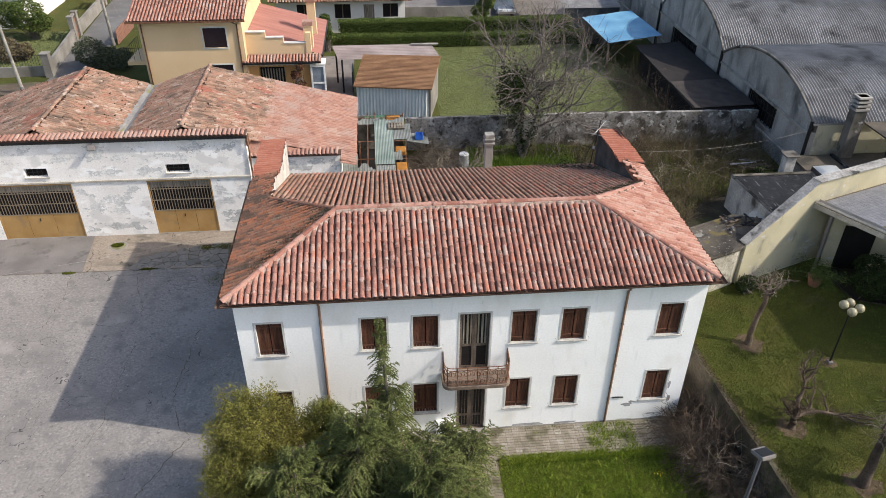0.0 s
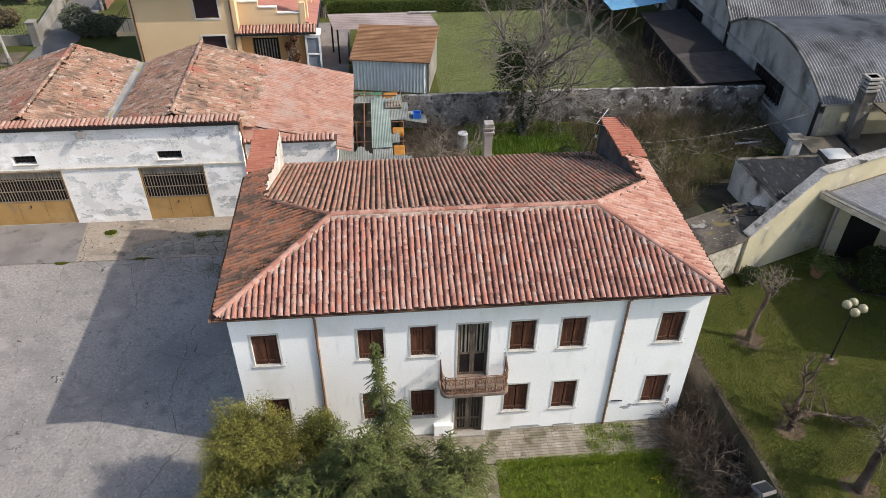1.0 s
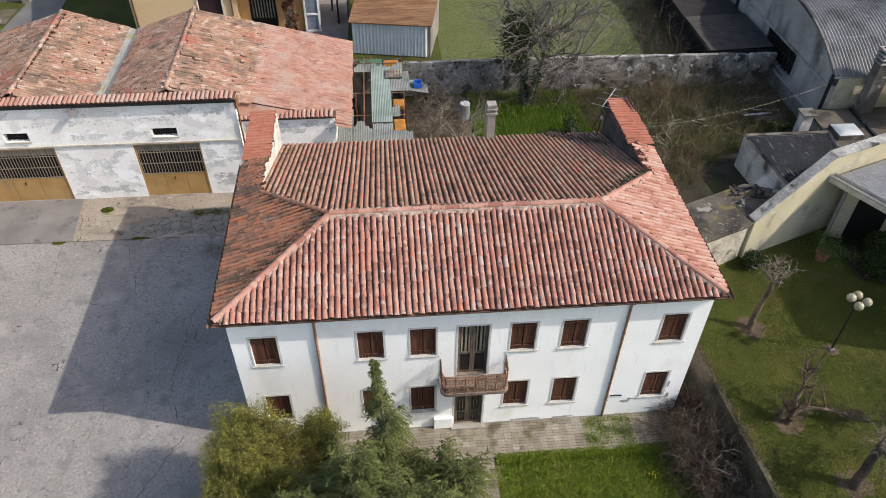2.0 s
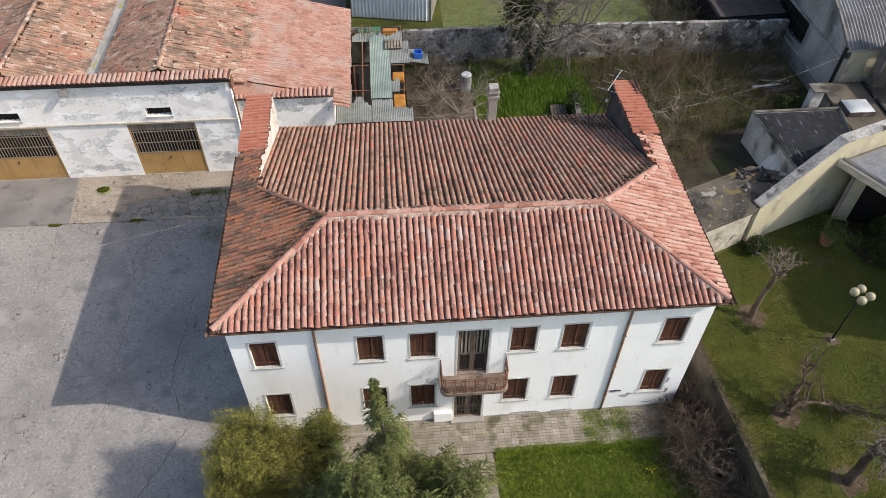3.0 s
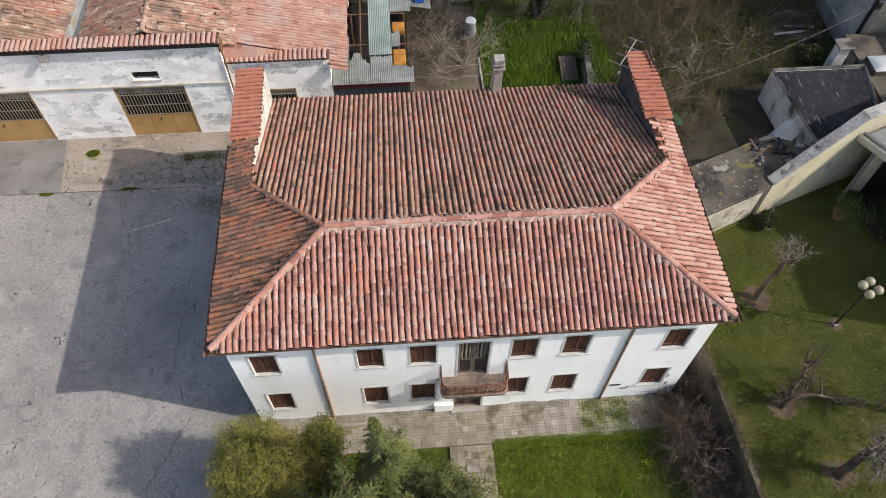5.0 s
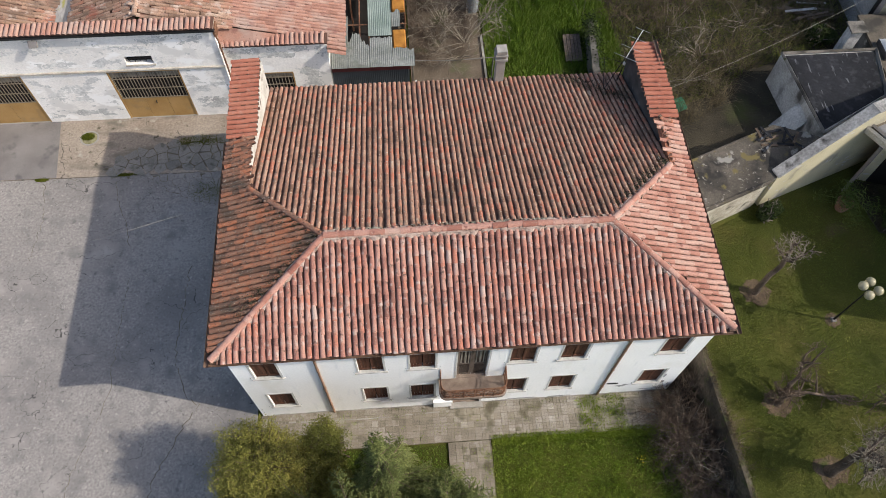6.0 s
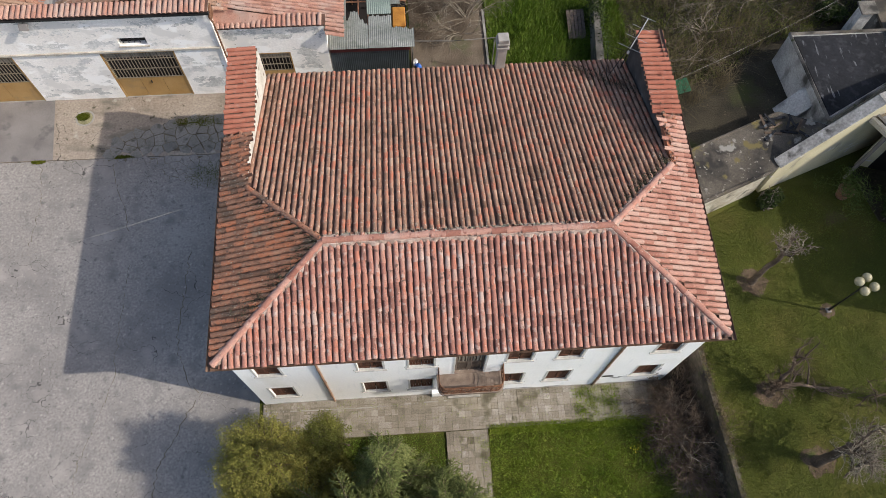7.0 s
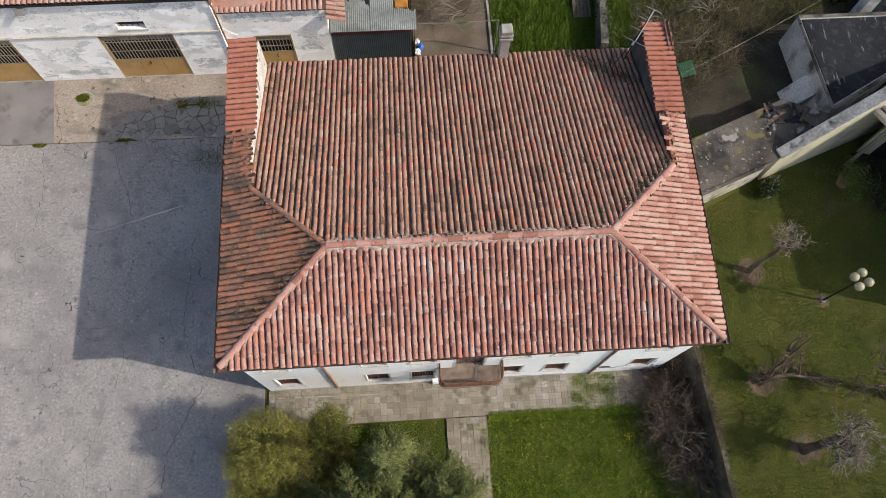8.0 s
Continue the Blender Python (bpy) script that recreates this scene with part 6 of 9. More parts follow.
part("terrace_slab", prism(bmesh.new(), [(p.x, p.y) for p in edge], TZ - 0.28, TZ - 0.05), GARTRIM, villa, "stone edged terrace slab")
# tile grey set darker and bluish to carry the shade on the terrace
TERR = surface("shade_grey_terrace_tiles", [(0, (0.13, 0.133, 0.145)), (1, (0.2, 0.203, 0.218))], 0.6, big=1.5, fine=12, grain=0.1, rnd="object", amount=0.5)
terr = part("terrace_floor", prism(bmesh.new(), [(p.x * 0.99 + 0.01 * 22, p.y * 0.99 + 0.01 * 8) for p in edge], TZ - 0.048, TZ - 0.02), JOINT, villa)
e0, e1 = edge[0], edge[1]
ed = (e1 - e0).normalized()
for k, (off, h) in enumerate(((0.0, 0.12), (0.28, 0.09))):
    inn = Vector((-ed.y, ed.x, 0)) * off
    part("terrace_step", tubed([e0 + inn + Vector((0, 0, TZ + h - 0.06)), e1 + inn + Vector((0, 0, TZ + h - 0.06)), edge[2] + Vector((0, 0, TZ + h - 0.06)) + inn], 0.075, 4), GARTRIM if k == 0 else CONCRETE, villa)
tile_me = bpy.data.meshes.new("floor_tile")
bm = boxed(-0.095, 0.095, -0.095, 0.095, 0, 0.016)
bm.to_mesh(tile_me)
bm.free()
tile_me.materials.append(TERR)
turn = math.degrees(math.atan2(vd.y, vd.x))
count = 0
for i in range(24):
    for j in range(13):
        p = m @ Vector((L1 + 0.55 + i * 0.2, -0.4 - j * 0.2, 0))
        if inside([(q.x, q.y) for q in edge], p.x - 0.25, p.y) and count < 300:
            ob = under(new("floor_tile", tile_me), terr)
            ob.matrix_basis = pose(p.x, p.y, TZ - 0.018, 0, 0, turn)
            count += 1
part("terrace_post", tubed([(17.75, 8.35, 0), (17.75, 8.35, TZ - 0.28)], 0.08, 8), PATCH, villa)
part("inner_wall", prism(bmesh.new(), [(18.4, 9.0), (26, 6.5), (26, 12), (19, 9.5)], -0.05, TZ - 0.3), CREAM, villa)
# flat near-black board painted as the shaded door opening
part("doorway", boxed(-0.7, 0.7, -0.03, 0.02, 0.0, 2.3, pose(19.6, 8.58, 0, 0, 0, -18)), VOID, villa)
# ground below the terrace in the same shade-darkened colour
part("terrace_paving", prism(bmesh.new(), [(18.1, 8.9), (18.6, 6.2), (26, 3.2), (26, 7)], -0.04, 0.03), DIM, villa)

# out of view: added for the shadow it throws on lawn and wall
vm = thing("villa_main", (25, 6, 0), "plain unseen block of the villa that shades the lawn", "house", kind="structure")
part("block", boxed(21.9, 34, 0.9, 5.6, -0.05, 6.5), CREAM, vm)

# ---- vaulted halls ----
HX, SPR = 21.6, 3.55
FACADE = surface("grey_rendered_gable", [(0, (0.22, 0.205, 0.19)), (1, (0.38, 0.355, 0.33))], 0.95, big=0.5, fine=14, grain=0.2,
                 stains=[((0.07, 0.07, 0.068), 0.7, 0.5, 0.7, (1, 1, 0.4)), ((0.4, 0.4, 0.39), 1.4, 0.62, 0.7, (1, 1, 0.6))])


def hall(y0, y1, crown, length, wins, label):
    h = thing("hall", (HX, (y0 + y1) / 2, 0), label, "industrial hall", "vaulted halls")
    mid, half = (y0 + y1) / 2, (y1 - y0) / 2
    rise_h = crown - SPR
    rad = (half * half + rise_h * rise_h) / (2 * rise_h)

    def arc(y):
        return crown - rad + math.sqrt(max(0, rad * rad - (y - mid) ** 2))

    bm = bmesh.new()
    pierced(bm, y0, y1, -0.05, SPR - 0.6, wins, 0.3, lambda u, w, z: (HX + w, u, z))
    part("gable_wall", bm, FACADE, h, "grey rendered gable wall with black streaks")
    bm = bmesh.new()
    n = 20
    ys = [y0 + (y1 - y0) * i / n for i in range(n + 1)]
    for xx, flip in ((HX, False), (HX + 0.3, True)):
        lo = [bm.verts.new((xx, y, SPR - 0.598)) for y in ys]
        hi = [bm.verts.new((xx, y, arc(y))) for y in ys]
        for i in range(n):
            q = (lo[i], lo[i + 1], hi[i + 1], hi[i])
            bm.faces.new(q if flip else q[::-1])
    part("gable_top", bm, FACADE, h)
    part("gable_rim", tubed([(HX - 0.02, y, arc(y) + 0.05) for y in ys], 0.09, 6), OLDWALL, h, "dark stained rim")
    part("ledge", boxed(HX - 0.1, HX - 0.003, y0, y1, SPR - 0.75, SPR - 0.6), CONCRETE, h, bevel=0.015)
    part("ledge", boxed(HX - 0.14, HX - 0.003, y0, y1, 0.85, 0.98), CONCRETE, h, bevel=0.015)
    for a, b, c, d in wins:
        win = part("window", boxed(HX - 0.06, HX + 0.12, a - 0.03, b + 0.03, c - 0.07, c - 0.003), CONCRETE, h, "dark barred strip window")
        part("inside", boxed(HX + 0.22, HX + 0.25, a + 0.003, b - 0.003, c + 0.003, d - 0.003), VOID, win)
        k = max(3, round((b - a) / 0.42))
        for i in range(k + 1):
            u = a + 0.03 + (b - a - 0.06) * i / k
            part("mullion", boxed(HX + 0.08, HX + 0.13, u - 0.025, u + 0.025, c + 0.003, d - 0.003), IRON, win)
        part("transom", boxed(HX + 0.06, HX + 0.078, a + 0.003, b - 0.003, (c + d) / 2 - 0.02, (c + d) / 2 + 0.02), IRON, win)
    part("side_wall", boxed(HX + 0.302, HX + length, y0 + 0.05, y0 + 0.3, -0.05, SPR - 0.12), CREAM, h, "pale rendered long wall")
    part("side_wall", boxed(HX + 0.302, HX + length, y1 - 0.3, y1 - 0.05, -0.05, SPR - 0.12), CREAM, h)
    pitch = 0.18
    nx = int(length / pitch * 4)
    us = np.linspace(0, length, nx + 1)
    wave = 0.03 * np.sin(us / pitch * 2 * math.pi)
    ay = np.linspace(y0 - 0.15, y1 + 0.02, 15)
    verts = []
    for y in ay:
        z = arc(min(max(y, y0), y1)) - (0.05 if y < y0 else 0)
        tilt = np.array([0, (y - mid) / rad, math.sqrt(1 - min(0.99, ((y - mid) / rad) ** 2))])
        verts.append(np.c_[HX - 0.05 + us, np.full(nx + 1, y), np.full(nx + 1, z + 0.1)] + wave[:, None] * tilt)
    vv = np.concatenate(verts)
    fq = [(r * (nx + 1) + i, r * (nx + 1) + i + 1, (r + 1) * (nx + 1) + i + 1, (r + 1) * (nx + 1) + i) for r in range(14) for i in range(nx)]
    mesh_object("roof", vv, fq, CORRUGATED, h, "corrugated grey fibre-cement vault")
    part("eaves_board", boxed(HX - 0.05, HX + length, y0 - 0.12, y0 + 0.04, SPR - 0.1, SPR + 0.02), CONCRETE, h)
    part("downpipe", tubed([(HX - 0.08, y0 + 0.02, SPR + 0.1), (HX - 0.09, y0 + 0.03, 2.4), (HX - 0.09, y0 + 0.03, 0.1)], 0.1, 8), IRON, h, "black downpipe")
    return h


hall(17.35, 29.4, 5.3, 30, [(21.2, 24.9, 1.3, 2.93)], "grey hall with a corrugated vault roof and barred windows")
hall(29.45, 41.8, 5.9, 34, [(33.8, 38.9, 1.05, 2.6)], "taller grey hall with a corrugated vaulted roof")
hall(41.85, 54.0, 5.9, 34, [], "far grey hall with a corrugated vaulted roof")
cst = thing("chimney_stack", (23.6, 16.85, 0), "concrete chimney stack with a slatted cap beside the hall", "chimney")
part("shaft", boxed(23.25, 23.95, 16.55, 17.15, 1.72, 4.5), OLDWALL, cst, bevel=0.02)
for k in range(4):
    part("cap", boxed(23.2, 24.0, 16.5, 17.2, 4.52 + k * 0.22, 4.64 + k * 0.22), CONCRETE, cst, bevel=0.02)
part("flue", boxed(23.35, 23.85, 16.65, 17.05, 4.5, 5.3), DARKWALL, cst)
can = thing("canopy", (26.0, 15.8, 1.7), "dark brown sheet canopy on posts over the flat roof", "canopy")
part("sheet", boxed(24.3, 30, 14.6, 17.0, 3.6, 3.68), BROWNROOF, can)
for x in (24.5, 29):
    part("post", boxed(x, x + 0.1, 14.8, 14.9, 1.72, 3.6), IRON, can)

# low dark sheds along the halls, and the blue tarpaulin roof
low = thing("low_shed", (19.5, 29, 0), "long low shed with a dark bitumen roof", "shed")
part("roof", prism(bmesh.new(), [(17.4, 23.4), (21.4, 23.3), (21.4, 36.6), (17.6, 35.8)], 1.9, 2.05), plain("dark_felt_roof", (0.022, 0.018, 0.017), 0.95), low)
# solid walls coloured near-black for the shade under the roof
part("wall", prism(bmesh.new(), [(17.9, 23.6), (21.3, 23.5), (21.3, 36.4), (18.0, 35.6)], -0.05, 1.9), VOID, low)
corrugated("roof_sheet", (17.5, 23.35, 2.1), (0.0, 4.6, 0.0), (3.9, 0.0, 0.12), plain("brown_ribbed_sheet", (0.05, 0.042, 0.038), 0.8), low, "brown ribbed sheets over the near end", pitch=0.2, depth=0.025)
for y in (24, 28, 32):
    part("post", boxed(17.5, 17.62, y, y + 0.12, -0.02, 1.9), DARKTWIG, low)
tarp = thing("tarpaulin_shed", (17.5, 39.5, 0), "open shed roofed with a bright blue tarpaulin", "shed")
TARP = surface("blue_tarpaulin", [(0, (0.07, 0.2, 0.34)), (1, (0.16, 0.34, 0.48))], 0.7, big=0.5, fine=8, grain=0.08)
bm = bmesh.new()
bmesh.ops.create_grid(bm, x_segments=12, y_segments=12, size=0.5)
for q in bm.verts:
    x, y = 17.5 + q.co.x * 4.6 - q.co.y * 0.3, 39.6 + q.co.y * 7.0 + q.co.x * 1.2
    q.co = Vector((x, y, 2.45 + q.co.x * 0.15 + 0.05 * noise.noise(Vector((x, y, 0)))))
part("tarpaulin", bm, TARP, tarp, "blue tarpaulin sheet", smooth=True)
part("back_wall", boxed(15.6, 19.6, 42.6, 42.8, 0, 2.3), DARKWALL, tarp)
for x, y in ((15.5, 36.0), (19.6, 37.0), (15.3, 42.5)):
    part("post", boxed(x, x + 0.12, y, y + 0.12, -0.04, 2.3), GREYWOOD, tarp)
far = thing("grey_shed", (17, 48, 0), "small grey shed with a corrugated roof", "shed")
corrugated("roof", (14.3, 45.9, 2.2), (5.2, 0, 0), (0, 4.2, 0.8), CORRUGATED, far)
corrugated("wall", (14.4, 46.0, 0), (5.0, 0, 0), (0, 0, 2.2), DARKSHEET, far)

# ---- garden lamp, street lamp ----
GLOBE = surface("frosted_globe", [(0, (0.23, 0.21, 0.13)), (1, (0.32, 0.29, 0.195))], 0.3, big=2, grain=0.08)
gl = thing("garden_lamp", (15.28, 2.37, 0), "black garden lamp post with four frosted globes", "garden lamp")
part("foot", boxed(15.18, 15.38, 2.27, 2.47, -0.05, 0.06), PATCH, gl, bevel=0.02)
part("post", tubed([(15.28, 2.37, 0.08), (15.28, 2.37, 0.6), (15.3, 2.4, 2.6)], [0.05, 0.035, 0.03], 8), IRON, gl)
for dx, dy, dz in ((-0.27, 0.1, 0.05), (0.25, -0.12, 0), (0.1, 0.27, -0.02), (-0.12, -0.25, -0.05)):
    arm = part("arm", tubed([(15.3, 2.4, 2.5), (15.3 + dx * 0.7, 2.4 + dy * 0.7, 2.48 + dz), (15.3 + dx, 2.4 + dy, 2.62 + dz)], 0.018, 6), IRON, gl)
    b = bmesh.new()
    bmesh.ops.create_uvsphere(b, u_segments=18, v_segments=12, radius=0.175)
    bmesh.ops.translate(b, verts=b.verts, vec=(15.3 + dx, 2.4 + dy, 2.78 + dz))
    part("globe", b, GLOBE, gl, smooth=True)
DULLSTEEL = plain("dull_grey_steel", (0.13, 0.125, 0.14), 0.6, 0.2)
sl = thing("street_lamp", (6.0, -7.44, 0), "grey street lamp with a small square head on a steel pole", "street lamp")
part("pole", tubed([(6.0, -7.44, -0.05), (6.0, -7.44, 3.5), (6.0, -7.44, 6.8)], [0.06, 0.05, 0.04], 10), DULLSTEEL, sl)
part("head", boxed(-0.19, 0.19, -0.26, 0.14, -0.05, 0.05, pose(6.0, -7.4, 6.88, -18, 0, 12)), PATCH, sl, bevel=0.015)
part("panel", boxed(-0.16, 0.16, -0.23, 0.06, 0.052, 0.062, pose(6.0, -7.4, 6.88, -18, 0, 12)), IRON, sl)


# ---- the yellow house ----
yh = thing("yellow_house", (-14.8, 34, 0), "two-storey yellow house with clay tile roof and a low wing", "house")
YF = 31.5
bm = pierced(bmesh.new(), -17.95, -11.25, -0.05, 5.85, [(-13.86, -12.36, 3.95, 5.28), (-13.7, -12.2, 1.3, 2.75)], 0.3, lambda u, w, z: (u, YF + w, z))
part("wall", bm, YELLOW, yh)
part("wall", boxed(-17.95, -17.65, YF + 0.302, 41, -0.05, 5.85), YELLOW, yh)
part("wall", boxed(-11.55, -11.25, YF + 0.302, 41, -0.05, 5.85), YELLOW, yh)
for a, b, c, d in ((-13.86, -12.36, 3.95, 5.28), (-13.7, -12.2, 1.3, 2.75)):
    bm = bmesh.new()
    for q in ((a - 0.1, a - 0.002, c - 0.1, d + 0.1), (b + 0.002, b + 0.1, c - 0.1, d + 0.1), (a, b, d + 0.002, d + 0.1), (a, b, c - 0.1, c - 0.002)):
        box(bm, q[0], q[1], YF - 0.03, YF + 0.05, q[2], q[3])
    w = part("window", bm, TRIM, yh, "white framed window with lowered dark shutter")
    part("roller_shutter", boxed(a + 0.003, b - 0.003, YF + 0.1, YF + 0.14, c + 0.003, d - 0.003), plain("dark_plum_shutter", (0.035, 0.018, 0.022), 0.6), w)
bm = bmesh.new()
RZY, EZY = 7.6, 5.95
for p in (((-18.5, 30.95, EZY), (-10.95, 30.95, EZY), (-10.95, 36.3, RZY), (-18.5, 36.3, RZY)), ((-18.5, 41.6, EZY), (-18.5, 36.3, RZY), (-10.95, 36.3, RZY), (-10.95, 41.6, EZY))):
    bm.faces.new([bm.verts.new((x, y, z - 0.05)) for x, y, z in p])
yr = part("roof", bm, PAN, yh, "terracotta tile roof")
run = math.hypot(5.35, RZY - EZY)
tiled(yr, (-18.5, 30.95, EZY), (1, 0, 0), (0, 5.35, RZY - EZY), [(0, 0), (7.55, 0), (7.55, run), (0, run)], "front", pitch=0.22, step=0.4)
part("eaves", boxed(-18.45, -11.0, 31.0, YF + 0.1, EZY - 0.14, EZY - 0.06), TRIM, yh)
part("gutter", boxed(-18.55, -10.9, 30.86, 30.96, EZY - 0.14, EZY - 0.03), RUST, yh)
part("downpipe", tubed([(-17.6, 31.0, 5.8), (-17.75, YF - 0.06, 5.5), (-17.75, YF - 0.06, 0)], 0.05, 6), RUST, yh)
part("downpipe", tubed([(-11.8, 31.0, 5.8), (-11.55, YF - 0.06, 5.5), (-11.55, YF - 0.06, 0)], 0.05, 6), RUST, yh)
balc = part("balcony", boxed(-19.3, -17.96, 32.0, 35.0, 2.7, 2.95), YELLOW, yh, "small side balcony with railing")
for k in range(8):
    part("baluster", tubed([(-19.2, 32.05 + k * 0.4, 2.95), (-19.2, 32.05 + k * 0.4, 3.85)], 0.015, 4), IRON, balc)
for k in range(4):
    part("baluster", tubed([(-19.2 + k * 0.4, 32.05, 2.95), (-19.2 + k * 0.4, 32.05, 3.85)], 0.015, 4), IRON, balc)
part("handrail", tubed([(-18.0, 32.05, 3.86), (-19.2, 32.05, 3.86), (-19.2, 34.9, 3.86)], 0.025, 5), IRON, balc)
# low wing
WF = 32.0
bm = pierced(bmesh.new(), -11.24, -6.9, -0.05, 2.8, [(-10.55, -8.8, 0.0, 2.35)], 0.3, lambda u, w, z: (u, WF + w, z))
ORW = surface("orange_render", [(0, (0.5, 0.27, 0.1)), (1, (0.6, 0.36, 0.16))], 0.9, big=0.8, grain=0.08)
part("wall", bm, ORW, yh, "orange rendered wing wall")
part("wall", boxed(-7.2, -6.9, WF + 0.302, 40, -0.05, 3.0), YELLOW, yh)
for i, (a, b, z) in enumerate(((-11.24, -9.9, 4.7), (-9.898, -8.7, 4.3), (-8.698, -7.2, 3.9))):
    st = part("stepped_parapet", boxed(a, b, WF + 0.25, WF + 0.5, 2.9, z), YELLOW, yh)
    part("cap", boxed(a, b, WF + 0.2, WF + 0.55, z + 0.002, z + 0.06), TRIM, st)
part("pillar", boxed(-7.2, -6.85, WF + 0.2, WF + 0.6, 2.9, 4.6), YELLOW, yh)
bm = bmesh.new()
bm.faces.new([bm.verts.new(p) for p in ((-11.24, WF + 0.5, 4.5), (-6.15, WF + 0.2, 3.1), (-6.15, 40.5, 3.1), (-11.24, 40.5, 4.5))])
part("wing_roof", bm, surface("red_roof_tiles", [(0, (0.27, 0.115, 0.088)), (1, (0.36, 0.165, 0.13))], 0.9, big=0.6, fine=12, grain=0.15, stretch=(0.6, 5, 1)), yh, "smooth red tile roof of the wing")
part("wing_gutter", boxed(-6.15, -6.05, WF, 40.5, 2.98, 3.1), IRON, yh)
bm = bmesh.new()
bm.faces.new([bm.verts.new(p) for p in ((-11.5, WF - 0.6, 2.85), (-6.2, WF - 0.6, 2.85), (-6.2, WF + 0.25, 3.15), (-11.5, WF + 0.25, 3.15))])
ys = part("eave_strip", bm, PAN, yh)
tiled(ys, (-11.5, WF - 0.6, 2.88), (1, 0, 0), (0, 0.85, 0.3), [(0, 0), (5.3, 0), (5.3, 0.9), (0, 0.9)], "salmon", pitch=0.22, step=0.42)
part("gutter", boxed(-11.5, -6.2, WF - 0.7, WF - 0.6, 2.76, 2.86), IRON, yh)
bm = bmesh.new()
for k in range(24):
    x = -11.2 + k * 0.18
    box(bm, x, x + 0.17, WF - 0.05, WF - 0.03, 2.45 + 0.05 * (k % 2), 2.75)
part("awning_valance", bm, TRIM, yh)
dr = part("door", boxed(-10.5, -8.85, WF + 0.12, WF + 0.16, 0.02, 2.33), VOID, yh, "dark glazed double door with pale blinds")
for k in range(8):
    part("blind_slat", boxed(-10.38 + k * 0.19, -10.3 + k * 0.19, WF + 0.09, WF + 0.118, 0.9, 2.2), CURTAIN, dr)
for x, y, z, top in ((-7.0, 36.5, 2.9, 5.6), (-7.05, 33.2, 2.9, 4.9)):
    ch = part("chimney", boxed(x - 0.3, x + 0.3, y - 0.3, y + 0.3, z, top), YELLOW, yh)
    part("cap", boxed(x - 0.36, x + 0.36, y - 0.36, y + 0.36, top + 0.002, top + 0.25), TILE_OWN["salmon"], ch)
porch = part("porch_box", boxed(-6.97, -6.03, WF - 0.22, WF + 0.9, 0, 2.5), plain("grey_glazing", (0.2, 0.23, 0.27), 0.25), yh, "white framed glazed porch box")
for x in (-6.95, -6.05):
    part("porch_frame", boxed(x - 0.06, x + 0.06, WF - 0.28, WF - 0.221, 0, 2.5), WHITE, porch)
for z in (0.05, 1.2, 2.42):
    part("porch_frame", boxed(-6.89, -6.11, WF - 0.275, WF - 0.221, z - 0.05, z + 0.06), WHITE, porch)
part("porch_roof", boxed(-7.05, -5.95, WF - 0.3, WF + 0.95, 2.502, 2.58), WHITE, porch)

GATEBROWN = surface("reddish_gate_boards", [(0, (0.16, 0.075, 0.05)), (1, (0.26, 0.135, 0.095))], 0.85, big=1, fine=10, grain=0.2, stretch=(5, 5, 0.6))
FENCEW = surface("grey_fence_wall", [(0, (0.15, 0.135, 0.115)), (1, (0.27, 0.25, 0.22))], 0.9, big=0.7, grain=0.15)
# ---- pergola and sheet-metal shed ----
PINK = surface("pinkish_corrugated_sheet", [(0, (0.19, 0.15, 0.14)), (1, (0.3, 0.25, 0.235))], 0.8, big=0.6, fine=10, grain=0.12)
perg = thing("carport", (-3, 33.5, 0), "open carport with a pinkish corrugated roof", "carport")
corrugated("roof", (-5.1, 32.75, 2.5), (-0.5, 2.5, 0.2), (7.3, 0.0, 0.0), PINK, perg, pitch=0.28, depth=0.02)
part("ridge_board", boxed(0.2, 2.2, 34.9, 35.2, 2.72, 2.8), CONCRETE, perg)
for x, y in ((-4.9, 32.85), (-5.4, 34.9), (1.9, 33.2), (1.7, 34.8)):
    part("post", boxed(x, x + 0.12, y, y + 0.12, -0.04, 2.5), IRON, perg)
part("side_slats", boxed(-4.2, -4.1, 32.7, 34.6, 0, 1.6), DARKSHEET, perg)
shed = thing("metal_shed", (-1.2, 30, 0), "corrugated metal shed with a brown shingle roof", "shed")
SHEDW = surface("pale_corrugated_steel", [(0, (0.68, 0.7, 0.7)), (1, (0.82, 0.83, 0.82))], 0.5, big=1, grain=0.1)
SHINGLE = surface("brown_shingles", [(0, (0.14, 0.07, 0.035)), (1, (0.27, 0.15, 0.08))], 0.9, big=0.7, fine=9, grain=0.3, stretch=(1, 4, 1))
corrugated("wall", (-3.8, 28.5, 0), (4.75, -0.9, 0), (0, 0, 2.25), SHEDW, shed, "pale corrugated steel wall", pitch=0.22, depth=0.05)
part("wall", prism(bmesh.new(), [(0.96, 27.65), (1.1, 27.63), (1.95, 31.7), (1.8, 31.75)], -0.04, lambda x, y: 2.2 + (y - 27.6) * 0.14), FENCEW, shed)
part("wall", prism(bmesh.new(), [(-3.2, 32.4), (1.8, 31.8), (1.8, 31.7), (-3.2, 32.3)], -0.04, 2.75), SHEDW, shed)
bm = bmesh.new()
v = [bm.verts.new(p) for p in ((-4.0, 28.2, 2.25), (1.15, 27.3, 2.25), (2.15, 31.9, 2.9), (-3.3, 32.6, 2.9))]
u = [bm.verts.new(q.co - Vector((0, 0, 0.08))) for q in v]
bm.faces.new(v)
bm.faces.new(u[::-1])
for i in range(4):
    bm.faces.new((v[i], u[i], u[(i + 1) % 4], v[(i + 1) % 4]))
sr_ = part("roof", bm, SHINGLE, shed, "brown shingle roof")
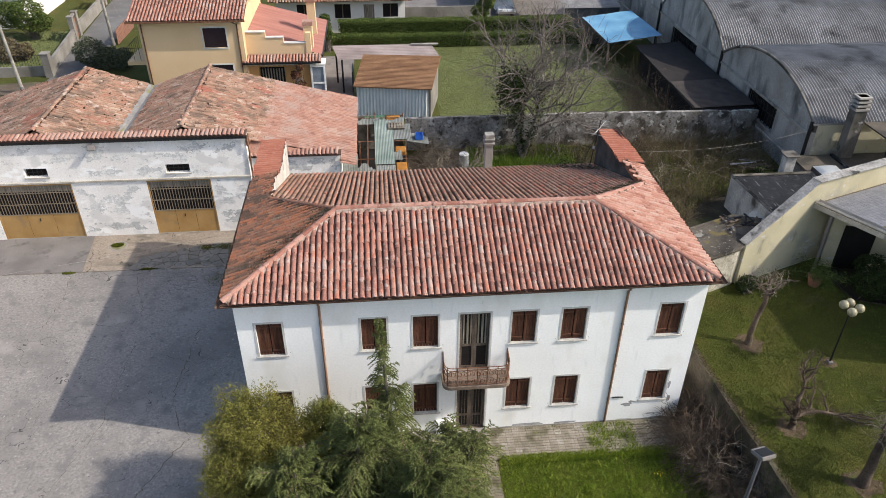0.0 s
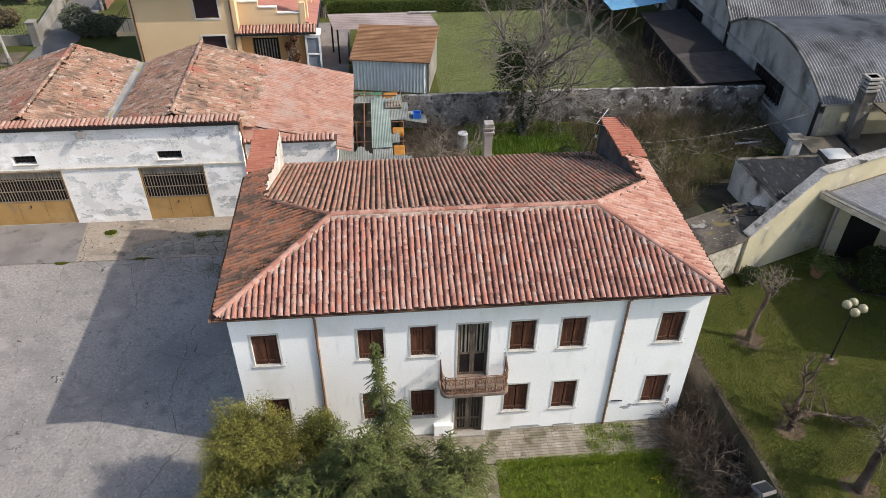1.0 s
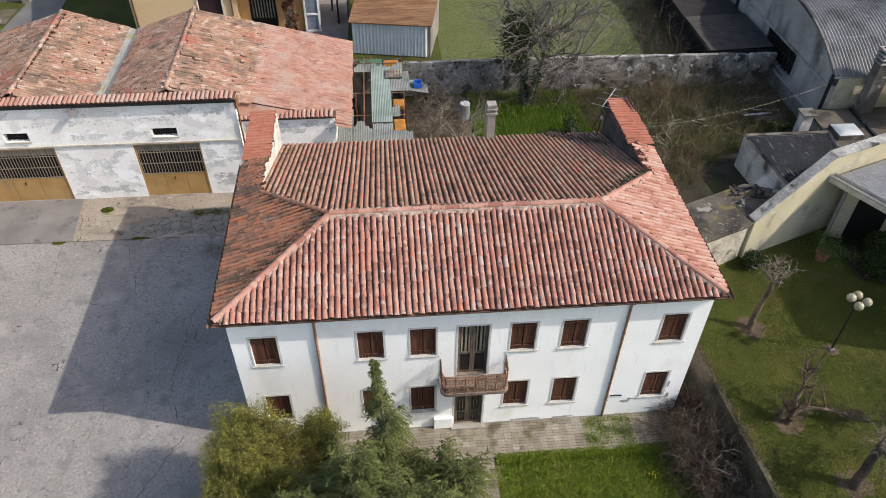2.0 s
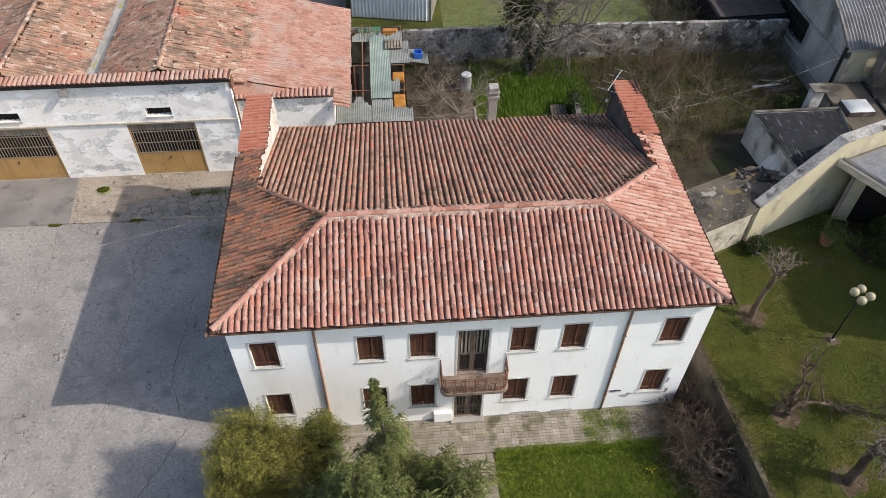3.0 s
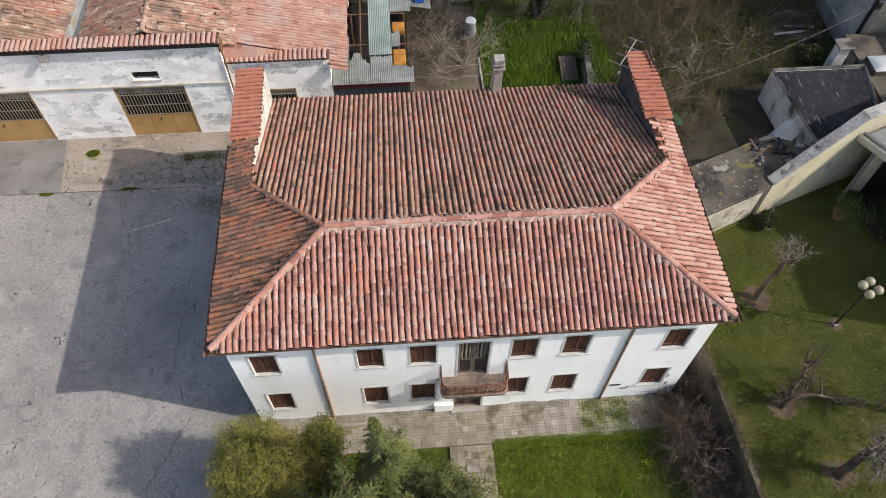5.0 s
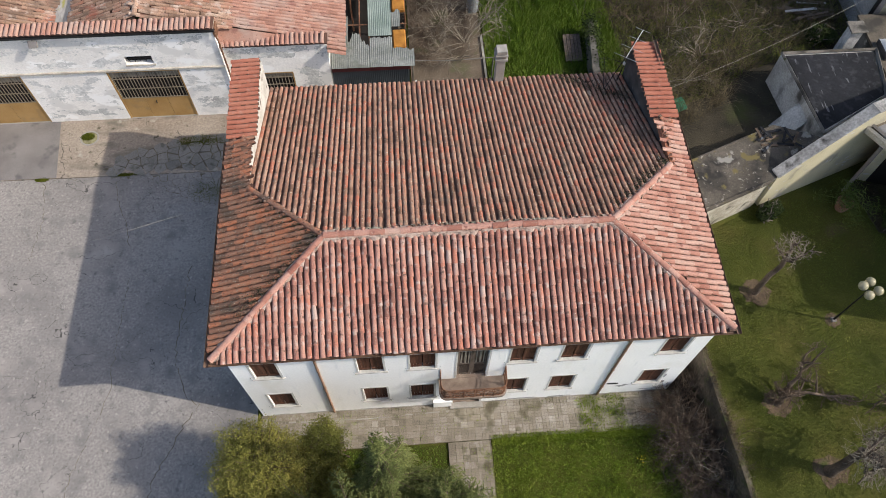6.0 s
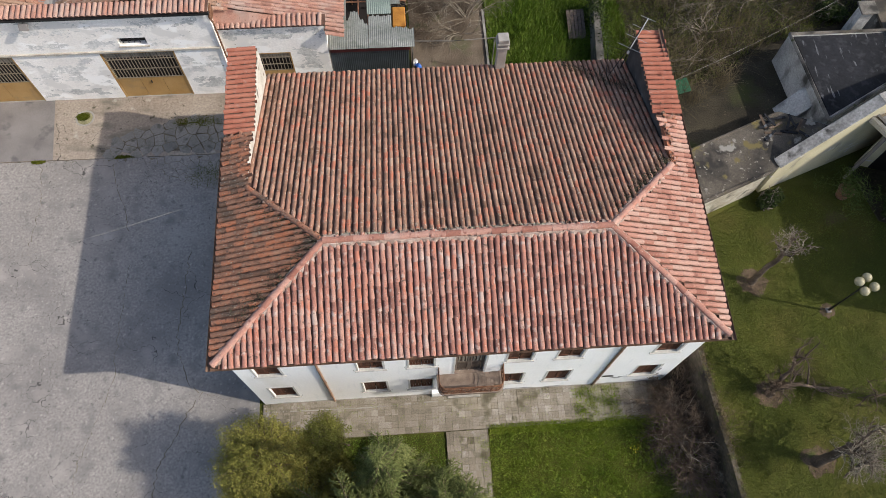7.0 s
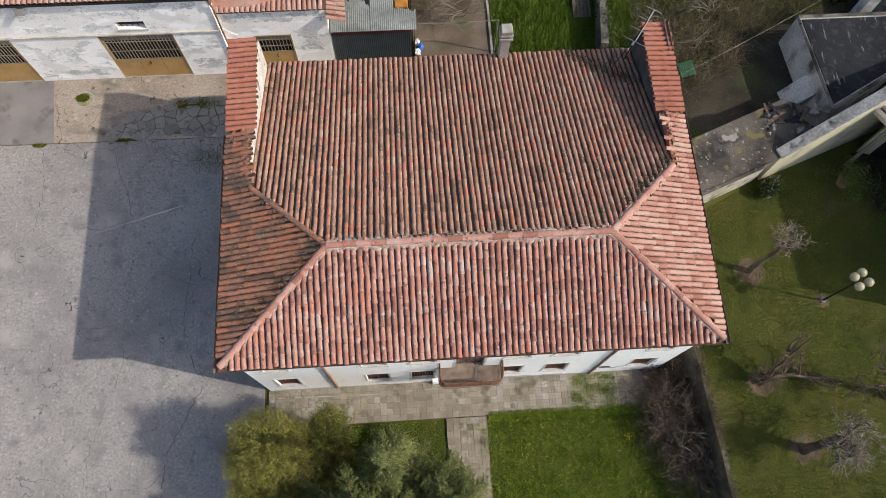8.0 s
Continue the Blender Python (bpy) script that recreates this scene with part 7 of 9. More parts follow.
for k in range(26):
    f = (k + 0.5) / 26
    a = Vector((-4.0, 28.2, 2.262)).lerp(Vector((-3.3, 32.6, 2.912)), f)
    b = Vector((1.15, 27.3, 2.262)).lerp(Vector((2.15, 31.9, 2.912)), f)
    part("shingle_course", tubed([a, b], 0.012, 4), SHINGLE, sr_)

# ---- far house, garage, fence, lane ----
fh = thing("far_house", (-3, 50, 0), "low white house with a tiled roof beyond the hedges", "house")
FW = surface("far_white_wall", [(0, (0.6, 0.58, 0.54)), (1, (0.72, 0.7, 0.66))], 0.9, big=0.6, grain=0.06)
fwin = [(-5.9, -4.5, 1.2, 2.45), (-1.65, -0.3, 1.25, 2.45), (-9.2, -7.9, 1.2, 2.45)]
bm = pierced(bmesh.new(), -11, 0.3, -0.05, 2.85, fwin + [(-3.35, -2.4, 0.0, 2.4)], 0.3, lambda u, w, z: (u, 47.5 + w, z))
part("wall", bm, FW, fh)
for a, b, c, d in fwin:
    w = part("window", boxed(a - 0.08, b + 0.08, 47.42, 47.55, c - 0.08, c - 0.003), TRIM, fh)
    part("glass", boxed(a + 0.003, b - 0.003, 47.62, 47.66, c, d - 0.003), DARKGLASS, w)
    part("mullion", boxed((a + b) / 2 - 0.04, (a + b) / 2 + 0.04, 47.55, 47.61, c, d - 0.003), GREYWOOD, w)
part("door", boxed(-3.34, -2.41, 47.6, 47.65, 0, 2.39), CURTAIN, fh)
bm = bmesh.new()
bm.faces.new([bm.verts.new(p) for p in ((-11.6, 46.7, 2.85), (0.8, 46.7, 2.85), (0.8, 52, 4.4), (-11.6, 52, 4.4))])
fr_ = part("roof", bm, PAN, fh)
tiled(fr_, (-11.6, 46.7, 2.88), (1, 0, 0), (0, 5.3, 1.55), [(0, 0), (12.4, 0), (12.4, 5.5), (0, 5.5)], "brown", pitch=0.25, step=0.45)
wall_line("wall_far", [(0.4, 50.5), (8.4, 50.6)], 1.3, 0.2, FENCEW, "pale low wall beside the far house")
ghouse = thing("open_garage", (10, 55, 0), "dark open carport with tall posts behind the hedge", "carport")
part("post", boxed(8.2, 8.5, 50.6, 50.9, -0.04, 3.0), GALV, ghouse)
part("roof", boxed(7.5, 15, 50.4, 60, 3.0, 3.2), DARKSHEET, ghouse)
part("back_wall", boxed(7.5, 15, 59.7, 59.9, 0, 3.0), DARKWALL, ghouse)


def car(x, y, turn):
    """A small hatchback, standing still, nose towards -y before turning."""
    paint = plain("white_car_paint", (0.7, 0.71, 0.72), 0.3)
    c = thing("car", (x, y, 0), "white hatchback parked in the carport", "car")
    m = pose(x, y, 0, 0, 0, turn)
    side = [(-2.0, 0.35), (-1.95, 0.75), (-1.1, 0.92), (-0.55, 1.42), (1.2, 1.46), (1.85, 1.0), (1.95, 0.4)]
    b = bmesh.new()
    rows = []
    for xx, k in ((-0.84, 1), (-0.62, 1), (0.62, 1), (0.84, 1)):
        rows.append([b.verts.new(m @ Vector((xx * (0.86 if z > 1.0 else 1), yy, z))) for yy, z in side])
    for p, q in zip(rows, rows[1:]):
        for i in range(len(side)):
            j = (i + 1) % len(side)
            b.faces.new((p[i], p[j], q[j], q[i]))
    b.faces.new(rows[0])
    b.faces.new(rows[-1][::-1])
    part("body", b, paint, c, bevel=0.04)
    part("windscreen", boxed(-0.55, 0.55, -0.01, 0.01, 0, 0.62, m @ pose(0, -1.05, 0.94, -48)), DARKGLASS, c)
    for s in (-1, 1):
        part("side_window", boxed(s * 0.775 - 0.01, s * 0.775 + 0.01, -0.5, 1.2, 0.98, 1.36, m), DARKGLASS, c)
        part("headlight", boxed(s * 0.62 - 0.16, s * 0.62 + 0.16, -2.02, -1.94, 0.62, 0.74, m), GALV, c)
        for yy in (-1.25, 1.25):
            wh = part("wheel", tubed([m @ Vector((s * 0.7, yy, 0.31)), m @ Vector((s * 0.86, yy, 0.31))], 0.31, 14), IRON, c)
            part("rim", tubed([m @ Vector((s * 0.861, yy, 0.31)), m @ Vector((s * 0.875, yy, 0.31))], 0.19, 10), GALV, wh)
    part("bumper", boxed(-0.8, 0.8, -2.05, -1.95, 0.35, 0.55, m), PATCH, c)


car(10.0, 53.0, 4)

wall_line("wall_lane", [(-27.2, 38.2), (-28.1, 46.4)], 0.95, 0.2, FENCEW, "grey boundary wall along the lane", cap=FENCEW)
wall_line("wall_lane", [(-28.4, 48.4), (-28.9, 56.2)], 0.95, 0.2, FENCEW, "grey boundary wall along the lane", cap=FENCEW)
wall_line("wall_side", [(-27.4, 38.1), (-48, 37.2)], 0.7, 0.2, FENCEW, "low grey wall with a railing")
rails = thing("railing", (-35, 37.7, 0.7), "black iron railing on the low wall", "railing")
for k in range(60):
    x = -27.7 - k * 0.2
    part("bar", tubed([(x, 38.1 + (x + 28.7) * 0.0466, 0.66), (x, 38.1 + (x + 28.7) * 0.0466, 1.5)], 0.014, 4), IRON, rails)
part("top_rail", tubed([(-27.6, 38.15, 1.5), (-41, 37.53, 1.5)], 0.02, 4), IRON, rails)


def pillar(x, y, h, w=0.55):
    p = thing("gate_pillar", (x, y, 0), "pale rendered gate pillar with a stone cap", "pillar", "gate pillars")
    part("shaft", boxed(x - w / 2, x + w / 2, y - w / 2, y + w / 2, -0.05, h), FENCEW, p)
    part("cap", boxed(x - w / 2 - 0.06, x + w / 2 + 0.06, y - w / 2 - 0.06, y + w / 2 + 0.06, h + 0.002, h + 0.1), FENCEW, p, bevel=0.02)


pillar(-27.2, 37.9, 1.7)
for (xa, ya), (xb, yb) in (((-28.15, 46.6), (-28.35, 48.2)), ((-28.95, 56.4), (-29.1, 58.2))):
    pillar(xa, ya, 2.0, 0.4)
    pillar(xb, yb, 2.0, 0.4)
    door = thing("garden_gate", ((xa + xb) / 2, (ya + yb) / 2, 0), "closed terracotta-coloured garden gate between pale pillars", "gate", "lane gates")
    part("leaf", prism(bmesh.new(), [(xa - 0.03, ya + 0.21), (xa + 0.03, ya + 0.21), (xb + 0.03, yb - 0.21), (xb - 0.03, yb - 0.21)], 0.03, 1.6), GATEBROWN, door)
    part("lintel", prism(bmesh.new(), [(xa - 0.12, ya + 0.24), (xa + 0.12, ya + 0.24), (xb + 0.12, yb - 0.24), (xb - 0.12, yb - 0.24)], 1.85, 2.0), FENCEW, door)
fence = thing("board_fence", (-24.2, 46, 0), "reddish wooden board fence beside the lane", "fence")
for k in range(14):
    y = 45.2 + k * 0.36
    part("board", boxed(-24.24, -24.2, y, y + 0.33, 0.0, 1.2 + 0.04 * (k % 3)), GATEBROWN, fence)
part("fence_rail", boxed(-24.2, -24.15, 45.2, 50.2, 0.85, 0.95), GATEBROWN, fence)


def pole(x, y, h, lean_x):
    p = thing("utility_pole", (x, y, 0), "grey utility pole beside the lane", "pole", "utility poles")
    part("shaft", tubed([(x, y, -0.05), (x + lean_x, y, h)], [0.13, 0.08], 10), CONCRETE, p)
    part("collar", tubed([(x, y, 0), (x, y, 0.5)], [0.16, 0.15], 10), PATCH, p)


pole(-27.9, 34.4, 9.0, -0.3)
pole(-24.6, 45.2, 9.0, -0.2)
lh = thing("corner_house", (-38, 52, 0), "reddish house at the far end of the garden", "house")
part("wall", boxed(-44, -33.5, 50.5, 60, -0.05, 3.2), FW, lh)
bm = bmesh.new()
for p in (((-45, 49.8, 3.1), (-32.8, 49.8, 3.1), (-36, 55, 5), (-42, 55, 5)), ((-32.8, 49.8, 3.1), (-32.8, 60.5, 3.1), (-36, 55, 5))):
    bm.faces.new([bm.verts.new(q) for q in p])
part("roof", bm, TILE["salmon"], lh)
for x in (-41.5, -38.5, -35.2):
    part("window", boxed(x, x + 1.0, 50.44, 50.498, 1.0, 2.3), GREYWOOD, lh)
rw = thing("red_house", (-28, 66, 0), "dark red house behind the garden", "house")
part("wall", boxed(-41, -31.5, 62, 68, -0.05, 4.5), plain("dark_red_wall", (0.16, 0.04, 0.035), 0.9), rw)
part("roof", boxed(-41.5, -31, 61.5, 68.5, 4.5, 4.7), TILE["brown"], rw)

# overhead wires
for a, b, sag in (((-15.1, 4.0, 5.0), (-7.05, 6.4, 5.0), 0.1), ((8.3, 9.2, 6.25), (21.5, 17.4, 3.1), 0.35), ((-40, -3.4, 5.2), (-15.1, 4.0, 5.0), 0.2), ((-24.7, 45.2, 7.0), (-18.0, 31.6, 5.2), 1.6)):
    wr = thing("overhead_wire", a, "thin pale overhead wire", "wire", "overhead wires")
    curve = [Vector(a).lerp(Vector(b), k / 14) - Vector((0, 0, sag * 4 * (k / 14) * (1 - k / 14))) for k in range(15)]
    part("strand", tubed(curve, 0.005, 4), CONCRETE, wr)


# ---- plants ----
def tubes_np(lines, sides=4):
    """Tapered tubes along many polylines, as one (verts, faces) pair. lines: (points, radii)."""
    vs, fs, n = [], [], 0
    ang = np.arange(sides) * 2 * math.pi / sides
    for pts, rad in lines:
        p = np.asarray(pts, float)
        d = np.gradient(p, axis=0)
        d /= np.linalg.norm(d, axis=1)[:, None] + 1e-9
        ref = np.where(np.abs(d[:, 2:3]) > 0.9, [[1.0, 0, 0]], [[0, 0, 1.0]])
        a = np.cross(d, ref)
        a /= np.linalg.norm(a, axis=1)[:, None] + 1e-9
        b = np.cross(d, a)
        r = np.asarray(rad, float)[:, None, None]
        ring = p[:, None, :] + r * (a[:, None, :] * np.cos(ang)[None, :, None] + b[:, None, :] * np.sin(ang)[None, :, None])
        k = len(p)
        vs.append(ring.reshape(-1, 3))
        i = np.arange(k - 1)[:, None] * sides
        j = np.arange(sides)[None, :]
        q = np.stack([i + j, i + (j + 1) % sides, i + sides + (j + 1) % sides, i + sides + j], -1).reshape(-1, 4)
        fs.append(q + n)
        n += k * sides
    return np.concatenate(vs), np.concatenate(fs)


def limb(rng, start, way, length, radius, wiggle=0.25, droop=0.0, steps=5, taper=0.35):
    p = [np.array(start, float)]
    d = np.array(way, float)
    d /= np.linalg.norm(d)
    for k in range(steps):
        d = d + rng.normal(0, wiggle, 3) / math.sqrt(steps) + np.array([0, 0, -droop / steps])
        d /= np.linalg.norm(d)
        p.append(p[-1] + d * length / steps)
    return np.array(p), np.linspace(radius, radius * taper, steps + 1)


def branching(rng, start, way, length, radius, depth, kids, spread=0.7, shrink=0.68, wiggle=0.3, droop=0.0, thin=0.004, out=None, level=0):
    """Lines of a bare tree; out collects (level, points, radii)."""
    out = [] if out is None else out
    pts, rad = limb(rng, start, way, length, radius, wiggle, droop if level else 0)
    out.append((level, pts, np.maximum(rad, thin)))
    if depth:
        n = kids[min(level, len(kids) - 1)]
        for i in range(n):
            f = 0.35 + 0.65 * (i + rng.random()) / n
            k = f * (len(pts) - 1)
            a = pts[int(k)] + (pts[min(int(k) + 1, len(pts) - 1)] - pts[int(k)]) * (k - int(k))
            base = pts[-1] - pts[0]
            base /= np.linalg.norm(base)
            d = base + rng.normal(0, spread, 3)
            branching(rng, a, d, length * shrink * rng.uniform(0.7, 1.15), radius * 0.5 * rng.uniform(0.8, 1.2), depth - 1, kids, spread, shrink, wiggle, droop, thin, out, level + 1)
    return out


def leaf_cards(rng, centres, size, aspect=0.5, flat=0.4):
    """Small four-cornered leaves at the centres, each turned its own way."""
    n = len(centres)
    a = rng.normal(size=(n, 3))
    a[:, 2] *= flat
    a /= np.linalg.norm(a, axis=1)[:, None]
    b = np.cross(a, rng.normal(size=(n, 3)))
    b /= np.linalg.norm(b, axis=1)[:, None] + 1e-9
    s = size * rng.uniform(0.6, 1.3, n)[:, None]
    v = np.stack([centres - a * s, centres + b * s * aspect, centres + a * s, centres - b * s * aspect], 1).reshape(-1, 3)
    return v, np.arange(4 * n).reshape(-1, 4)


def blades(rng, xy, z, height, width, lean=0.5, bend=None):
    """Grass blades as slim upright triangles."""
    n = len(xy)
    ang = rng.uniform(0, 2 * math.pi, n)
    side = np.c_[np.cos(ang), np.sin(ang), np.zeros(n)] * width * 0.5
    tip = np.c_[rng.normal(0, lean, (n, 2)), np.ones(n)] * (height * rng.uniform(0.4, 1.2, n))[:, None]
    base = np.c_[xy, np.full(n, z)]
    v = np.stack([base - side, base + side, base + tip], 1).reshape(-1, 3)
    return v, np.arange(3 * n).reshape(-1, 3)


def in_poly(xy, poly):
    c = np.zeros(len(xy), bool)
    x, y = xy[:, 0], xy[:, 1]
    for i in range(len(poly)):
        (x1, y1), (x2, y2) = poly[i - 1], poly[i]
        if y1 == y2:
            continue
        hit_ = ((y1 > y) != (y2 > y)) & (x < (x2 - x1) * (y - y1) / (y2 - y1) + x1)
        c ^= hit_
    return c


def grass(name, poly, count, height, width, material, label, z=-0.05, lean=0.5, seed=1, bare=None, clump=0.0):
    rng = np.random.default_rng(seed)
    p = np.array(poly)
    xy = rng.uniform(p.min(0), p.max(0), (count, 2))
    if clump:
        heads = rng.uniform(p.min(0), p.max(0), (int(count * 0.04), 2))
        xy = heads[rng.integers(0, len(heads), count)] + rng.normal(0, clump, (count, 2))
    xy = xy[in_poly(xy, poly)]
    for bx, by, r in bare or ():
        xy = xy[np.hypot(xy[:, 0] - bx, xy[:, 1] - by) > r * rng.uniform(0.5, 1.2, len(xy))]
    ob = mesh_object(name, *blades(rng, xy, z, height, width, lean), material)
    return tagged(ob, label, "grass", kind="stuff")


grass("lawn", [(1.22, -12), (8.9, -12), (8.9, -1.5), (1.25, -1.5)], 230000, 0.06, 0.013, GRASS, "bright green lawn before the house", seed=2)
grass("lawn_tufts", [(1.22, -9), (8.5, -9), (8.5, -1.5), (1.25, -1.5)], 16000, 0.15, 0.026, GRASS, "taller tufts of grass in the lawn", seed=22, clump=0.12)
grass("lawn", [(-6.9, -12), (-0.42, -12), (-0.42, -1.5), (-6.9, -1.5)], 80000, 0.09, 0.018, GRASS_WILD, "rough lawn under the shrubs", seed=3)
TREES = [(12.5, 3.78), (12.05, -0.8), (13.2, -3.38)]
grass("lawn", [(9.1, -14), (24, -14), (24, 3.0), (18.4, 6.2), (18.1, 8.2), (14.0, 8.0), (9.1, 5.6)], 330000, 0.05, 0.018, GRASS_VILLA, "mossy green lawn of the villa garden", seed=4,
      bare=[(x, y, 0.62) for x, y in TREES] + [(15.28, 2.37, 0.35)])
grass("lawn_tufts", [(9.2, -10), (20, -10), (20, 3.0), (17.5, 6.2), (14.0, 7.8), (9.2, 5.5)], 26000, 0.085, 0.024, GRASS_ROUGH, "brighter tufts in the mossy lawn", seed=23, clump=0.14)
grass("wild_grass", [(2.9, 11.7), (9.0, 11.7), (9.6, 16.0), (9.0, 22.9), (2.9, 22.9)], 60000, 0.34, 0.035, GRASS_WILD, "tall bright green grass behind the house", seed=5, lean=0.35)
grass("wild_grass", [(8.9, 12.6), (13.5, 14.0), (15.5, 15.5), (21.3, 17.2), (21.3, 22.8), (9.0, 22.8)], 40000, 0.3, 0.028, GRASS_ROUGH, "rough grass under the brush", seed=6)
grass("far_lawn", [(1.8, 23.4), (17.2, 23.4), (17.2, 36), (15, 43), (1.8, 43)], 120000, 0.06, 0.045, GRASS_FAR, "wide lawn beyond the back wall", seed=7)
grass("far_lawn", [(-46, 38.4), (-27.5, 38.6), (-28.8, 49.5), (-46, 49.5)], 26000, 0.09, 0.06, GRASS_FAR, "lawn of the garden across the lane", seed=15)
grass("verge", [(-40, 30), (-26.5, 28), (-27.4, 33.6), (-40, 33.0)], 12000, 0.15, 0.06, GRASS, "green verge by the garage", seed=8)
grass("weeds", [(-7.0, -1.4), (8.4, -1.4), (8.4, -0.02), (-7.0, -0.02)], 2600, 0.085, 0.02, GRASS, "weeds in the paving joints", z=0.0, seed=9, clump=0.09)
grass("weeds", [(1.25, -1.66), (8.4, -1.66), (8.4, -1.3), (1.25, -1.3)], 16000, 0.12, 0.024, GRASS, "grass creeping over the edge of the paving", z=0.0, seed=16, clump=0.1)
grass("weeds", [(-2.6, -0.22), (8.0, -0.22), (8.0, -0.02), (-2.6, -0.02)], 2600, 0.07, 0.02, GRASS_DULL, "moss and weeds along the foot of the house wall", z=0.0, seed=17, clump=0.07)
grass("lawn_tufts", [(1.22, -9), (8.5, -9), (8.5, -1.5), (1.25, -1.5)], 12000, 0.13, 0.024, GRASS_WILD, "darker tufts in the lawn", seed=24, clump=0.16)
grass("weeds", [(-0.3, -6), (1.15, -6), (1.15, -1.4), (-0.3, -1.4)], 1500, 0.08, 0.02, GRASS, "weeds in the path joints", z=0.0, seed=10, clump=0.1)
grass("weeds", [(4.5, -1.3), (6.3, -1.3), (6.3, -0.05), (4.5, -0.05)], 3400, 0.13, 0.026, GRASS, "weeds growing through the paving by the downpipe", z=0.0, seed=12, clump=0.1)
grass("weeds", [(0.75, -4.6), (1.22, -4.6), (1.22, -1.5), (0.75, -1.5)], 900, 0.1, 0.025, GRASS, "weeds along the crumbling edge of the path", z=0.0, seed=13, clump=0.08)
grass("weeds", [(-4.6, -1.35), (-3.6, -1.35), (-3.6, -0.05), (-4.6, -0.05)], 500, 0.09, 0.022, GRASS, "weeds in the paving by the downpipe", z=0.0, seed=14, clump=0.08)
for k, (cx, cy, rx, ry) in enumerate(((-15.5, 13.32, 0.3, 0.2), (-10.4, 12.8, 1.15, 0.3), (5.7, -0.35, 0.3, 0.5), (-17.1, 11.1, 0.3, 0.12), (-9.6, 10.1, 1.2, 0.7), (-13.6, 11.15, 0.7, 0.08))):
    rng = np.random.default_rng(40 + k)
    q = rng.normal(size=(2200, 2)) * 0.5
    q = q[np.hypot(q[:, 0], q[:, 1]) < 1] * [rx, ry] + [cx, cy]
    ob = mesh_object("moss_patch", *blades(rng, q, 0.026 if cy > 11.2 else 0.005, 0.022, 0.05, 1.6), GRASS_DULL)
    tagged(ob, "low patch of moss and weeds on the concrete", "moss", kind="stuff")


COVER_IRON = surface("mossy_cast_iron", [(0, (0.13, 0.12, 0.055)), (1, (0.26, 0.24, 0.13))], 0.9, big=3, fine=20, grain=0.3, bump=0.3)
hatch = thing("manhole_cover", (-15.41, 13.25, 0.01), "round mossy manhole cover in a pale concrete rim", "manhole cover")
disc = [(-15.41 + 0.33 * math.cos(a), 13.25 + 0.33 * math.sin(a)) for a in (2 * math.pi * k / 24 for k in range(24))]
part("lid", prism(bmesh.new(), disc, 0.0, 0.02), COVER_IRON, hatch, "rusty green iron lid")
ring = bmesh.new()
loops = [[ring.verts.new((-15.41 + r * math.cos(2 * math.pi * k / 24), 13.25 + r * math.sin(2 * math.pi * k / 24), z)) for k in range(24)] for r, z in ((0.34, 0.006), (0.34, 0.026), (0.41, 0.026), (0.42, 0.006))]
for p, q in zip(loops, loops[1:]):
    for k in range(24):
        ring.faces.new((p[k - 1], q[k - 1], q[k], p[k]))
part("rim", ring, CONCRETE, hatch)

DARKSOIL = surface("dark_bare_soil", [(0, (0.05, 0.035, 0.022)), (1, (0.12, 0.085, 0.055))], 1.0, big=2, fine=16, grain=0.4, bump=0.6, distance=0.04, stains=[((0.06, 0.07, 0.02), 1.5, 0.54, 0.66, ONE)])


def soil_ring(x, y, r, seed):
    rng = random.Random(seed)
    ring = [(x + math.cos(t) * r * rng.uniform(0.7, 1.15), y + math.sin(t) * r * rng.uniform(0.7, 1.15)) for t in (2 * math.pi * k / 18 for k in range(18))]
    sheet("soil_patch", ring, -0.042, DARKSOIL, "bare brown soil round the foot of a tree", "soil", 0.05)


for k, (x, y) in enumerate(TREES):
    soil_ring(x + 0.05, y, 0.62, k)
soil_ring(15.28, 2.37, 0.35, 9)


